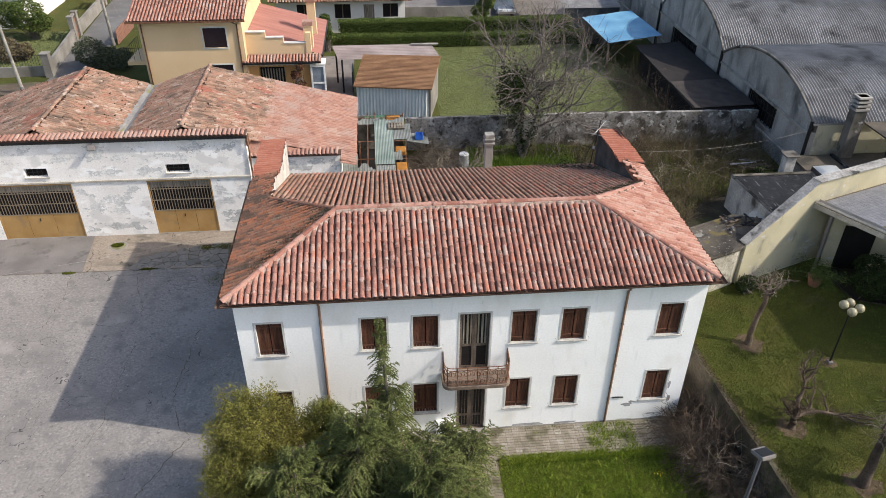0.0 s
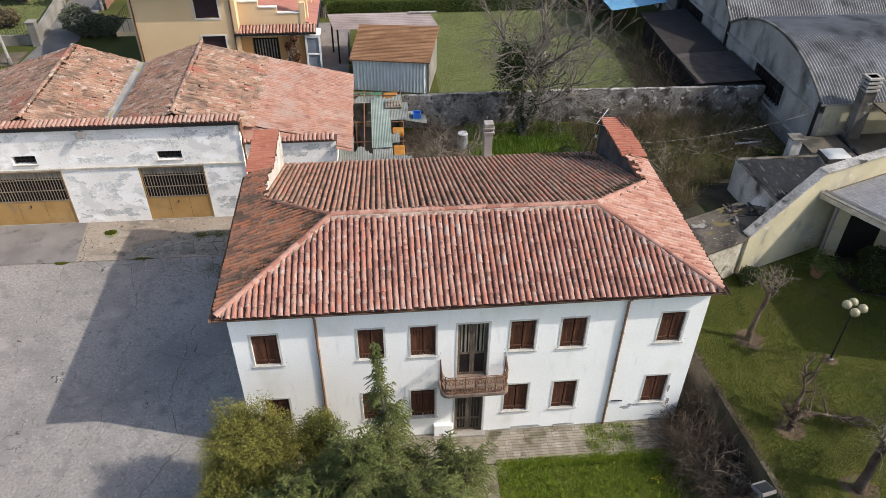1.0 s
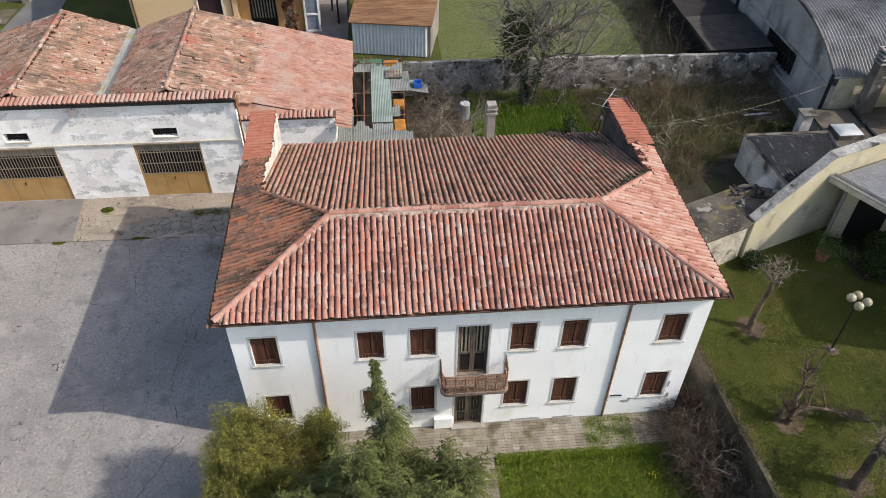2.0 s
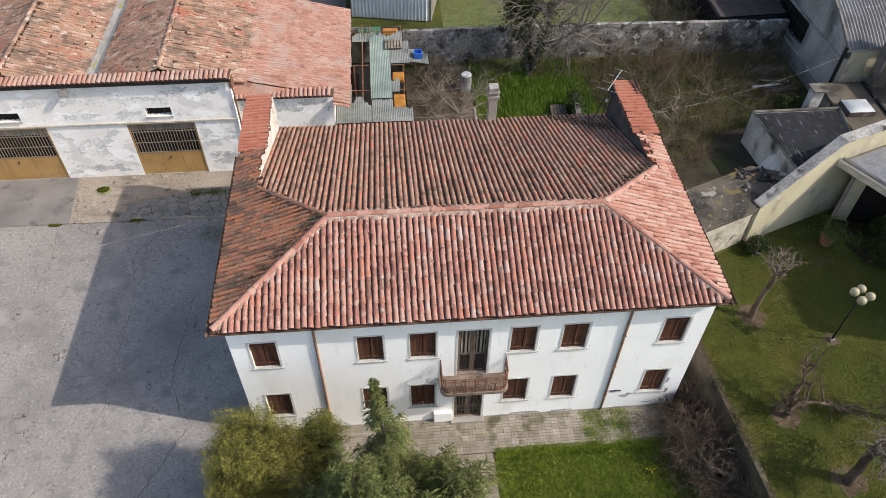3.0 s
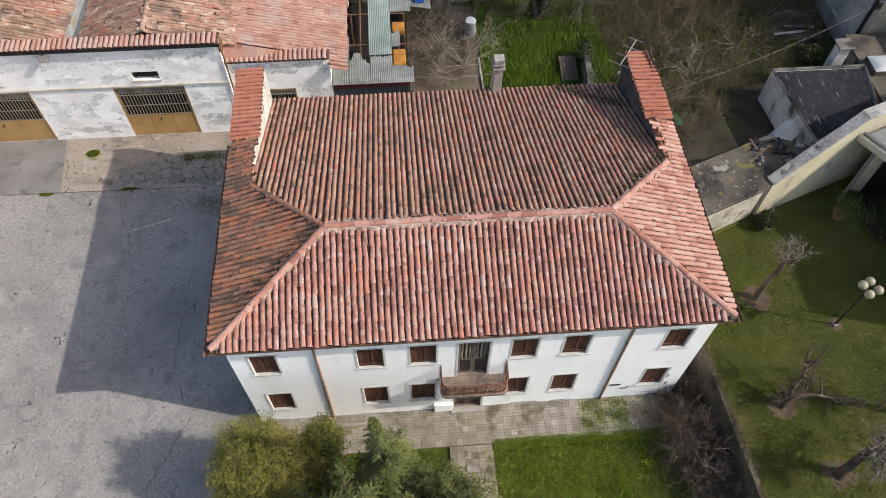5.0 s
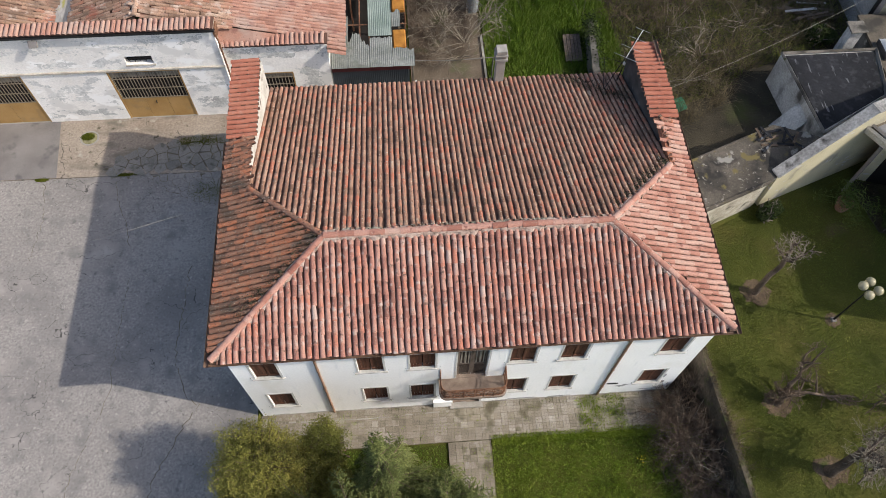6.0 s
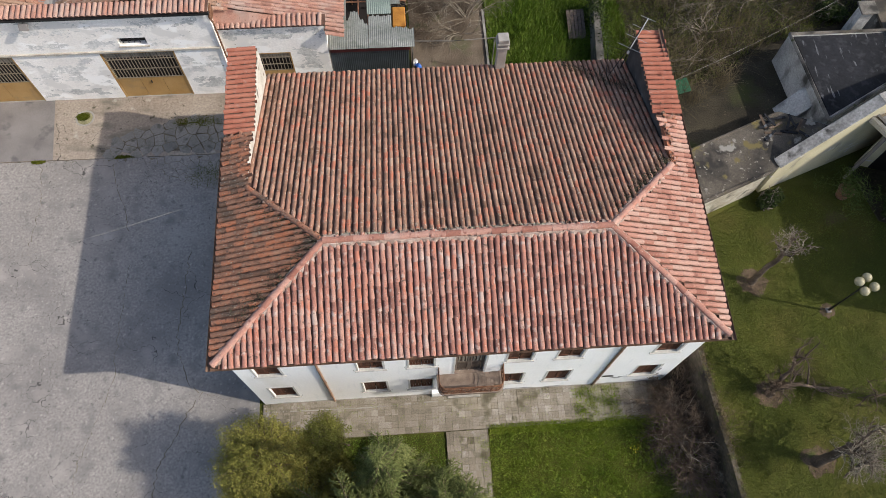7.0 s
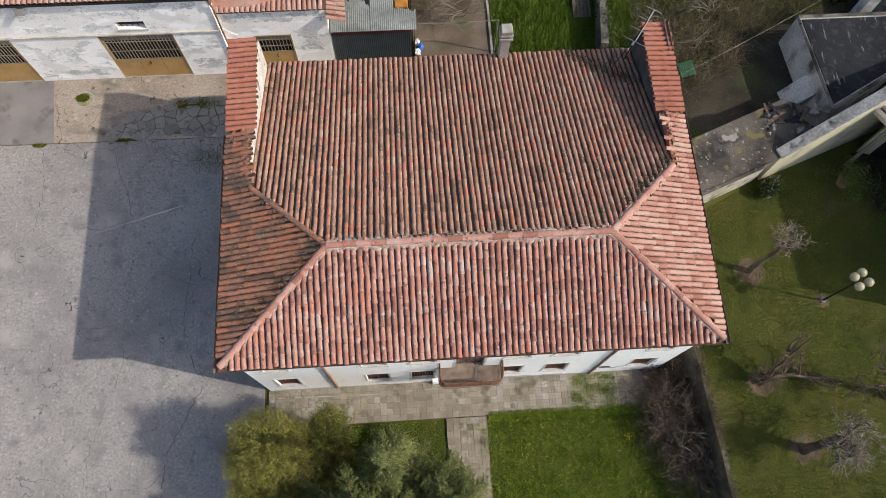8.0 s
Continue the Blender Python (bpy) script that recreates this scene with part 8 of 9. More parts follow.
def conifer(x, y, height, shape, low, seed, label, gap=0.16, per=2, droop=0.8, lift=0.35, ragged=0.35, bend=0.06, lean=0.0):
    """A deodar cedar: a thin leader and long arching boughs hung with finger-like needle sprays.
    shape: (share of the height below the tip, reach) pairs."""
    rng = np.random.default_rng(seed)
    t = thing("cedar", (x, y, 0), label, "tree", "cedars")
    axis = lambda h: np.array([x + bend * math.sin(h * 1.1) + lean * (h / height) ** 2, y + 0.05 * math.cos(h), h])
    trunk = np.array([axis(height * k / 14) for k in range(15)])
    trunk[0, 2] = -0.08
    mesh_object("trunk", *tubes_np([(trunk, np.linspace(0.13, 0.008, 15))], 7), BARK, t, smooth=True)
    lines, vs = [], []

    def spray(c, way, length, step=0.024):
        k = max(3, int(length / step))
        w = (np.arange(k) + 0.5)[:, None] / k
        p = c + way * length * w + np.array([0, 0, -0.6 * length]) * w * w
        d = np.tile(way, (k, 1)) + np.array([0, 0, -1.1]) * w * (0.6 if way[2] < 0.5 else 0.0)
        vs.append(np.c_[p, d])

    def bough(start, way, reach, radius, sag):
        pts, rad = limb(rng, start, way, reach, radius, 0.2, sag, 9, 0.2)
        lines.append((pts, rad))
        n = int(4 + reach * 15)
        for i in range(n):
            g = 0.1 + 0.9 * (i + rng.random()) / n
            q = g * (len(pts) - 1)
            j = min(int(q), len(pts) - 2)
            c = pts[j] + (pts[j + 1] - pts[j]) * (q - j)
            fw = pts[j + 1] - pts[j]
            fw /= np.linalg.norm(fw)
            sd = np.cross(fw, [0, 0, 1.0])
            sd /= np.linalg.norm(sd) + 1e-9
            long_ = (0.12 + 0.46 * (1 - g * 0.75) * min(reach, 1.2)) * rng.uniform(0.5, 1.3) * min(1.0, 0.35 + reach)
            tw = sd * (1 if i % 2 else -1) * rng.uniform(0.35, 1.0) + fw * rng.uniform(0.5, 1.0) + np.array([0, 0, rng.uniform(-0.45, 0.1)])
            tw /= np.linalg.norm(tw)
            spray(c, tw, long_)
            if long_ > 0.36:
                for e in range(int(long_ / 0.17)):
                    f = (e + 0.6) * 0.17 / long_
                    c2 = c + tw * long_ * f + np.array([0, 0, -0.6 * long_ * f * f])
                    t2 = tw * 0.8 + np.cross(tw, [0, 0, 1.0]) * (1 if e % 2 else -1) * 0.8 + rng.normal(0, 0.2, 3) + [0, 0, -0.3]
                    spray(c2, t2 / np.linalg.norm(t2), rng.uniform(0.12, 0.24))
        fw = pts[-1] - pts[-2]
        spray(pts[-2], fw / np.linalg.norm(fw), reach / 9 * 1.5)

    h = low
    while h < height - 0.12:
        f = (height - h) / height
        for k in range(per):
            reach = np.interp(f, [q[0] for q in shape], [q[1] for q in shape]) * (1 + ragged * rng.normal())
            reach = max(reach, 0.1)
            a = rng.uniform(0, 2 * math.pi)
            d = np.array([math.cos(a), math.sin(a), lift + 0.9 * max(0, 0.3 - f) / 0.3 + rng.uniform(-0.15, 0.25)])
            bough(axis(h), d, reach, 0.006 + 0.012 * min(reach, 2), droop * min(1, 0.3 + 2 * f))
        h += gap * (0.3 + min(1, 2.2 * f))
    spray(axis(height - 0.6), np.array([0, 0, 1.0]), 0.6, 0.03)
    vs = np.concatenate(vs)
    per = 4
    c = np.repeat(vs[:, :3], per, 0) + rng.normal(0, 0.006, (len(vs) * per, 3))
    d = np.repeat(vs[:, 3:], per, 0) * 0.9 + rng.normal(0, 0.36, (len(vs) * per, 3))
    d /= np.linalg.norm(d, axis=1)[:, None]
    w = np.cross(d, rng.normal(size=d.shape))
    w /= np.linalg.norm(w, axis=1)[:, None]
    ln = rng.uniform(0.04, 0.075, (len(c), 1))
    v = np.stack([c - w * 0.0095, c + w * 0.0095, c + d * ln], 1).reshape(-1, 3)
    mesh_object("crown", v, np.arange(len(v)).reshape(-1, 3), NEEDLE, t, "green needle sprays")
    for line in lines:
        mesh_object("bough", *tubes_np([line], 4), DARKTWIG, t)
    return t


SLIM = [(0, 0.05), (0.06, 0.1), (0.13, 0.13), (0.2, 0.22), (0.3, 0.48), (0.42, 0.78), (0.62, 1.1), (1, 1.1)]
BROAD = [(0, 0.15), (0.08, 0.6), (0.2, 1.2), (0.4, 1.7), (0.7, 1.9), (1, 1.5)]
conifer(-2.3, -3.2, 7.95, SLIM, 0.5, 11, "slender drooping cedar before the white house", 0.13, 3, 0.95, 0.25, bend=0.02, lean=-0.3)
conifer(-0.6, -4.0, 4.8, [(0, 0.12), (0.1, 0.4), (0.25, 0.85), (0.5, 1.0), (1, 0.9)], 0.5, 12, "smaller drooping cedar beside the garden path", 0.15)
conifer(-0.15, -4.5, 5.0, [(0, 0.15), (0.1, 0.4), (0.25, 0.8), (0.5, 1.0), (1, 0.8)], 0.5, 16, "slanting young cedar beside the garden path", 0.15, bend=0.14)
conifer(-3.2, -5.1, 6.1, BROAD, 0.8, 13, "broad cedar with long drooping boughs", 0.13, 3, 0.9, 0.4)
conifer(-1.5, -6.0, 5.7, BROAD, 0.8, 14, "broad cedar with long drooping boughs beside the path", 0.14, 3, 0.9, 0.4)
conifer(-4.75, -5.7, 5.9, [(0, 0.15), (0.1, 0.5), (0.3, 1.1), (0.6, 1.4), (1, 1.2)], 0.8, 15, "cedar with long drooping boughs beside the shrub", 0.14, 3, 0.9, 0.4)


def leafy_bush(x, y, blobs, seed, count, material, label, size=0.055, name="bush", stems=14, height=2.0, category="shrub"):
    rng = np.random.default_rng(seed)
    t = thing(name, (x, y, 0), label, category)
    lines, cs = [], []
    for bx, by, bz, r in blobs:
        for k in range(stems):
            d = rng.normal(size=3)
            d /= np.linalg.norm(d)
            end = np.array([bx, by, bz]) + d * r * 0.95
            mid = (np.array([x, y, 0.1]) + end) / 2 + rng.normal(0, 0.15, 3) + [0, 0, 0.3]
            lines.append((np.array([[x + rng.normal(0, 0.15), y + rng.normal(0, 0.15), -0.04], mid, end]), [0.03, 0.016, 0.005]))
        n = int(count * r * r / sum(q[3] ** 2 for q in blobs))
        d = rng.normal(size=(n, 3))
        d /= np.linalg.norm(d, axis=1)[:, None]
        bump = np.array([0.82 + 0.3 * noise.noise(Vector(q) * 2.3 + Vector((bx, by, seed))) for q in d])
        rr = r * bump * rng.uniform(0.55, 1.03, n) ** 0.45
        c = np.array([bx, by, bz]) + d * rr[:, None] * [1, 1, 0.9]
        cs.append(c[c[:, 2] > 0.02])
    tagged(mesh_object("stem_mass", *tubes_np(lines, 4), BARK, t), kind="stuff")
    mesh_object("foliage", *leaf_cards(rng, np.concatenate(cs), size), material, t)
    return t


def airy_bush(x, y, blobs, seed, label, leaves=LEAF):
    """A tall shrub of many leafy shoots, see-through between them."""
    rng = np.random.default_rng(seed)
    t = thing("bush", (x, y, 0), label, "shrub")
    stems, cs = [], []
    for bx, by, bz, r, rz, shoots in blobs:
        heart = np.array([bx, by, bz])
        for k in range(9):
            d = rng.normal(size=3)
            d[2] = abs(d[2]) + 0.3
            d /= np.linalg.norm(d)
            mid = np.array([x, y, 0.4]) * 0.45 + (heart + d * 0.3) * 0.55 + rng.normal(0, 0.15, 3)
            stems.append((np.array([[x + rng.normal(0, 0.2), y + rng.normal(0, 0.2), -0.04], mid, heart + d * r * 0.6]), [0.035, 0.022, 0.01]))
        for k in range(shoots):
            d = rng.normal(size=3)
            d[2] = d[2] + 0.25
            d /= np.linalg.norm(d)
            lump = 0.86 + 0.3 * noise.noise(Vector(d) * 2.6 + Vector((bx, by, seed)))
            end = heart + d * np.array([r, r, rz]) * lump * rng.uniform(0.6, 0.97) ** 0.5
            start = heart + (end - heart) * 0.35 + rng.normal(0, 0.12, 3)
            mid = (start + end) / 2 + rng.normal(0, 0.1, 3)
            if k % 3 == 0:
                stems.append((np.array([start, mid, end]), [0.011, 0.007, 0.003]))
            n = int(rng.uniform(34, 62))
            f = rng.uniform(0.25, 1.04, (n, 1))
            c = (1 - f) ** 2 * start + 2 * f * (1 - f) * mid + f * f * end + rng.normal(0, 0.06, (n, 3))
            cs.append(c)
    c = np.concatenate(cs)
    c = c[c[:, 2] > 0.05]
    tagged(mesh_object("stem_mass", *tubes_np(stems, 4), DARKTWIG, t), kind="stuff")
    mesh_object("foliage", *leaf_cards(rng, c, 0.032, 0.4, 0.8), leaves, t)


airy_bush(-6.3, -2.7, [(-6.45, -2.55, 3.12, 1.78, 1.95, 1050), (-6.4, -3.3, 2.1, 1.8, 1.8, 640), (-5.3, -2.5, 2.4, 1.2, 1.55, 420), (-7.1, -2.8, 1.7, 1.2, 1.6, 360), (-4.3, -3.0, 1.3, 1.1, 1.2, 280), (-6.7, -3.9, 2.5, 1.45, 1.4, 460)], 21,
          "large round shrub with small yellowing green leaves")
airy_bush(-4.5, -1.75, [(-4.5, -1.8, 2.75, 0.9, 0.95, 260), (-4.45, -2.0, 1.8, 0.75, 1.1, 130)], 29, "smaller olive green shrub close to the house wall", LEAF_DARK)

leafy_bush(13.95, 7.3, [(14.0, 7.35, 0.35, 0.45), (13.7, 7.2, 0.3, 0.35), (14.4, 7.5, 0.25, 0.35)], 22, 4000, IVY, "low dark shrub at the foot of the villa wall", name="low_shrub")
leafy_bush(19.3, 6.4, [(19.2, 6.3, 0.8, 0.95), (20.0, 6.2, 0.9, 1.0), (19.4, 6.9, 1.2, 0.8)], 23, 14000, IVY, "dense dark green shrub by the terrace", name="dark_shrub")
leafy_bush(19.2, 17.2, [(19.2, 17.2, 0.55, 0.6), (19.7, 17.0, 0.5, 0.5)], 35, 4000, IVY, "low evergreen bush between the brush and the chimney stack", name="low_shrub")
leafy_bush(8.7, 13.6, [(8.7, 13.6, 0.4, 0.45), (8.8, 14.2, 0.45, 0.4)], 24, 3000, IVY, "low ivy growing over the ground", name="ivy", size=0.05)


def potted_palm(x, y):
    rng = np.random.default_rng(31)
    p = thing("potted_palm", (x, y, 0), "small palm in a terracotta pot by the terrace", "potted plant")
    # dark left-slope clay paints in the shadow that the pot stands in
    part("pot", tubed([(x, y, -0.04), (x, y, 0.4), (x, y, 0.42), (x, y, 0.48)], [0.24, 0.33, 0.36, 0.36], 16), TILE_OWN["side"], p)
    for k in range(22):
        a = rng.uniform(0, 2 * math.pi)
        pts, rad = limb(rng, (x, y, 0.45), (math.cos(a), math.sin(a), rng.uniform(0.4, 1.6)), rng.uniform(0.9, 1.45), 0.012, 0.1, 0.8, 6)
        cs = []
        for i in range(1, 7):
            for s in (-1, 1):
                for e in range(3):
                    cs.append(pts[i] + np.cross(pts[i] - pts[i - 1], [0, 0, 1.0]) * s * (0.5 + e * 0.5))
        v1 = leaf_cards(rng, np.array(cs), 0.11, 0.14, 0.3)
        mesh_object("frond", *joined([tubes_np([(pts, rad)], 4), v1]), HEDGE, p)


potted_palm(17.35, 7.5)


def pollard(x, y, trunk, knobs, seed, label, twigs=10, twig_len=0.5):
    """A hard-pruned tree: leaning trunk, stub limbs with knobs, a few thin shoots."""
    rng = np.random.default_rng(seed)
    t = thing("pruned_tree", (x, y, 0), label, "tree", "pruned trees")
    pts = np.array(trunk)
    fine_t = np.linspace(0, 1, 9)
    src = np.linspace(0, 1, len(pts))
    line = np.c_[[np.interp(fine_t, src, pts[:, k]) for k in range(3)]].T + rng.normal(0, 0.015, (9, 3))
    line[0] = pts[0]
    r0 = knobs["radius"]
    mesh_object("trunk", *tubes_np([(line, np.r_[r0 * 1.45, r0 * 1.1, np.linspace(r0, r0 * 0.75, 7)])], 9), knobs.get("bark", BARK), t, smooth=True)
    mains, lines, shoots = [], [], []
    burl = bmesh.new()
    bmesh.ops.create_icosphere(burl, subdivisions=2, radius=r0 * 1.05)
    for q in burl.verts:
        q.co *= 0.85 + 0.35 * noise.noise(q.co * 9 + Vector((seed, 0, 0)))
        q.co += Vector(line[-1])
    part("burl", burl, knobs.get("bark", BARK), t, smooth=True)
    bends = np.random.default_rng(knobs.get("bends", seed + 500))
    for way, length, r in knobs["limbs"]:
        p, rad = limb(bends, line[-1], way, length, r, knobs.get("wiggle", 0.5), 0.0, 9, 0.25)
        rad = rad * (1 + 0.35 * (rng.random(len(rad)) > 0.6))
        mains.append((p, rad))
        for k in range(twigs):
            f = rng.uniform(0.35, 1) * (len(p) - 1)
            j = min(int(f), len(p) - 2)
            c = p[j] + (p[j + 1] - p[j]) * (f - j)
            d = rng.normal(0, 0.7, 3) + (p[-1] - p[0]) * 0.4 + [0, 0, 0.35]
            b = branching(rng, c, d, twig_len * rng.uniform(0.4, 1.3), 0.013, 2, [3, 2], 0.6, 0.6, 0.55, 0.25, 0.005)
            shoots += [(q, w) for _, q, w in b]
        for k in range(6 if length > 2.0 else 2):
            f = rng.uniform(0.4, 0.97) * (len(p) - 1)
            j = min(int(f), len(p) - 2)
            c = p[j] + (p[j + 1] - p[j]) * (f - j)
            q, w = limb(rng, c, (p[-1] - p[0]) * 0.35 + rng.normal(0, 0.55, 3) + [0, 0, 0.45], rng.uniform(0.4, 0.85), r * 0.5, 0.8, 0.0, 6, 0.35)
            lines.append((q, w))
            for e in range(4):
                b = branching(rng, q[rng.integers(2, 6)], rng.normal(0, 0.7, 3) + [0, 0, 0.3], twig_len * rng.uniform(0.4, 1.0), 0.012, 1, [3], 0.6, 0.6, 0.6, 0.2, 0.005)
                shoots += [(u, v_) for _, u, v_ in b]
    lines = mains + lines
    for host, f, way, length, r in knobs.get("forks", ()):
        p = lines[host][0]
        p, rad = limb(bends, p[int(f * (len(p) - 1))], way, length, r, 0.7, 0.0, 8, 0.25)
        lines.append((p, rad))
        for e in range(9):
            b = branching(rng, p[rng.integers(2, len(p))], rng.normal(0, 0.7, 3) + [0, 0, 0.3], twig_len * rng.uniform(0.4, 1.0), 0.012, 1, [3], 0.6, 0.6, 0.6, 0.2, 0.005)
            shoots += [(u, v_) for _, u, v_ in b]
    for p, r in lines:
        mesh_object("limb", *tubes_np([(p, r)], 6), knobs.get("bark", BARK), t, smooth=True)
    tagged(mesh_object("twig_mass", *tubes_np(shoots, 4), knobs.get("twig", TWIG), t), kind="stuff")


DARKBARK = surface("dark_bark", [(0, (0.042, 0.03, 0.021)), (1, (0.145, 0.108, 0.08))], 0.95, big=2, fine=18, grain=0.4, bump=0.6, distance=0.02)
pollard(12.5, 3.78, [(12.5, 3.78, -0.08), (12.52, 3.8, 0.6), (12.66, 3.88, 1.4), (12.82, 3.98, 2.35)], {"radius": 0.12, "bark": DARKBARK, "limbs": [((0.2, 0.2, 1), 0.75, 0.075), ((-0.6, 0.1, 0.5), 0.7, 0.065), ((0.7, 0.5, 0.5), 0.8, 0.065), ((0.1, -0.8, 0.3), 0.6, 0.06), ((0.7, -0.3, 0.5), 0.75, 0.06)]}, 51,
        "hard-pruned leaning tree with a knobbly head", 4, 0.45)
pollard(12.05, -0.8, [(12.05, -0.8, -0.08), (12.05, -0.78, 0.2), (12.08, -0.72, 0.4)], {"radius": 0.13, "bark": DARKBARK, "twig": DARKTWIG, "wiggle": 0.5, "forks": [(0, 0.7, (0.9, 0.45, 0.5), 1.3, 0.06), (0, 0.7, (-0.5, 0.5, 0.7), 0.9, 0.05), (0, 0.95, (0.2, 0.6, 0.6), 0.8, 0.045), (2, 0.3, (0.25, 0.6, 0.6), 1.0, 0.055), (2, 0.55, (0.5, 0.7, 0.6), 1.1, 0.055), (2, 0.8, (1.0, -0.3, 0.3), 0.9, 0.045)], "limbs": [((0.2, 0.85, 1.05), 2.1, 0.095), ((-0.7, 0.5, 0.6), 0.8, 0.05), ((1.2, 1.0, 0.28), 2.9, 0.085), ((0.2, 0.5, 0.7), 0.7, 0.05), ((-0.5, -0.3, 0.4), 0.5, 0.04), ((0.7, 0.5, 0.5), 0.8, 0.05), ((-0.3, 0.2, 0.9), 0.8, 0.05)]}, 52,
        "low pruned tree with twisted dark limbs", 7, 0.45)
crown_rng = random.Random(77)
CROWN = [((0.55 + crown_rng.gauss(0, 0.75), -0.15 + crown_rng.gauss(0, 0.75), 0.65 + crown_rng.gauss(0, 0.3)), crown_rng.uniform(1.0, 1.9), crown_rng.uniform(0.04, 0.075)) for k in range(15)]
pollard(13.2, -3.38, [(13.2, -3.38, -0.08), (13.27, -3.34, 0.7), (13.32, -3.24, 1.4), (13.42, -3.16, 1.95)], {"radius": 0.17, "wiggle": 1.0, "bark": DARKBARK, "limbs": CROWN}, 53,
        "thick pruned tree with gnarled limbs and shoots", 9, 0.5)
pollard(16.95, -1.6, [(16.95, -1.6, -0.08), (16.85, -1.5, 0.7), (16.65, -1.4, 1.4)], {"radius": 0.15, "wiggle": 0.8, "bark": DARKBARK, "twig": DARKTWIG, "limbs": [((-1.3, 0.3, 0.15), 2.1, 0.06), ((-0.9, 0.8, 0.4), 1.6, 0.05), ((0.8, 0.4, 0.6), 1.2, 0.06), ((-1.1, -0.5, 0.4), 1.9, 0.05), ((-0.8, 0.2, 0.7), 1.6, 0.05)]}, 54,
        "pruned tree with long gnarled limbs", 9, 0.5)



def bare_shrub(name, x, y, heads, seed, label, material=DARKTWIG, depth=3, kids=(6, 5, 3), category="shrub"):
    rng = np.random.default_rng(seed)
    t = thing(name, (x, y, 0), label, category)
    lines, mains = [], []
    for hx, hy, length, n in heads:
        for k in range(n):
            a = rng.uniform(0, 2 * math.pi)
            d = (math.cos(a) * 0.8, math.sin(a) * 0.8, rng.uniform(0.3, 1.1))
            grown = branching(rng, (hx + rng.normal(0, 0.1), hy + rng.normal(0, 0.1), -0.05), d, length * rng.uniform(0.7, 1.1), 0.022, depth - 1, kids, 0.75, 0.6, 0.45, 0.3, 0.0045)
            mains += [(p, r) for lv, p, r in grown if lv == 0]
            lines += [(p, r) for lv, p, r in grown if lv > 0]
    for line in mains:
        mesh_object("stem", *tubes_np([line], 4), material, t)
    tagged(mesh_object("twig_mass", *tubes_np(lines, 3), material, t), kind="stuff")
    return t


bare_shrub("bare_shrub", 8.3, -2.0, [(8.1, -0.8, 1.35, 22), (8.3, -1.6, 1.5, 26), (8.5, -2.4, 1.5, 26), (8.65, -3.2, 1.4, 22), (8.4, -0.3, 1.1, 14), (8.8, -3.9, 1.1, 12)], 61, "dense bare shrub of dark twigs along the garden wall", DARKTWIG, kids=(7, 5, 4))
bare_shrub("bare_shrub", 8.1, -2.2, [(8.0, -1.9, 1.5, 9), (8.5, -2.3, 1.4, 7), (8.4, -3.4, 1.3, 6)], 69, "pale bare stems standing out of the darker shrub", TWIG, kids=(4, 3, 2))
bare_shrub("bare_shrub", 1.3, 18.2, [(2.0, 18.0, 2.3, 12), (0.8, 19.6, 2.0, 10), (1.6, 21.3, 2.0, 10), (0.2, 21.0, 1.6, 8), (1.5, 17.2, 1.6, 6)], 62, "sprawling bare shrub of pale stems", TWIG, kids=(5, 4, 3))
bare_shrub("bare_shrub", 12.8, 21.0, [(10.5, 21.5, 2.2, 8), (12.8, 21.3, 2.4, 9), (14.6, 21.9, 2.0, 7), (10.6, 19.0, 1.8, 6)], 63, "bare thicket before the back wall", DARKTWIG, kids=(5, 4, 3))
bare_shrub("bare_shrub", 15.5, 25.5, [(15.0, 25.0, 2.4, 7), (16.5, 26.0, 2.4, 7), (16.0, 30.0, 2.2, 7), (15.8, 34.0, 2.4, 6)], 64, "bare thicket beside the low shed", DARKTWIG, kids=(4, 4, 3))


bare_shrub("bare_shrub", 13.0, 16.5, [(11.3, 15.2, 1.6, 10), (13.3, 16.6, 1.8, 10), (16.2, 18.6, 1.8, 8), (18.4, 20.6, 2.0, 8), (12.2, 18.6, 1.7, 8)], 67, "sprawling pale bramble stems among the brush", TWIG, kids=(4, 3, 2))


def reeds(name, poly, count, height, seed, label, material=STRAW):
    rng = np.random.default_rng(seed)
    p = np.array(poly)
    heads = rng.uniform(p.min(0), p.max(0), (count // 22, 2))
    xy = heads[rng.integers(0, len(heads), count)] + rng.normal(0, 0.22, (count, 2))
    xy = xy[in_poly(xy, poly)]
    lines = []
    for q in xy:
        d = np.array([rng.normal(0, 0.42), rng.normal(0, 0.42), 1.0])
        pts, rad = limb(rng, (q[0], q[1], -0.05), d, height * rng.uniform(0.45, 1.15), 0.0065, 0.4, 0.45, 3, 0.4)
        lines.append((pts, rad))
    ob = mesh_object(name, *tubes_np(lines, 3), material)
    return tagged(ob, label, "brush", kind="stuff")


reeds("dry_brush", [(9.2, 13.2), (12.5, 14.0), (15.6, 15.2), (20.8, 18.2), (20.8, 22.6), (9.6, 22.6)], 5200, 1.6, 71, "tall dry stems and brush behind the annex")
reeds("dry_brush", [(9.4, 21.2), (21.0, 20.2), (21.0, 22.7), (9.4, 22.7)], 1500, 2.1, 75, "tall dry stems in front of the back wall")
reeds("dry_brush", [(14.5, 23.5), (17.3, 23.5), (17.3, 34.0), (15.5, 34.0)], 900, 2.3, 76, "tall dark dry stems beside the low shed", DARKTWIG)
reeds("dry_brush", [(8.8, 10.6), (12.5, 12.6), (14.8, 14.2), (11.5, 16), (8.8, 15.0)], 2400, 1.2, 72, "dry grass stems beside the house")
reeds("dry_brush", [(-0.7, 22.9), (-0.6, 16.5), (1.8, 16.8), (2.6, 22.9)], 1300, 1.1, 73, "dry brush on bare soil", DARKTWIG)
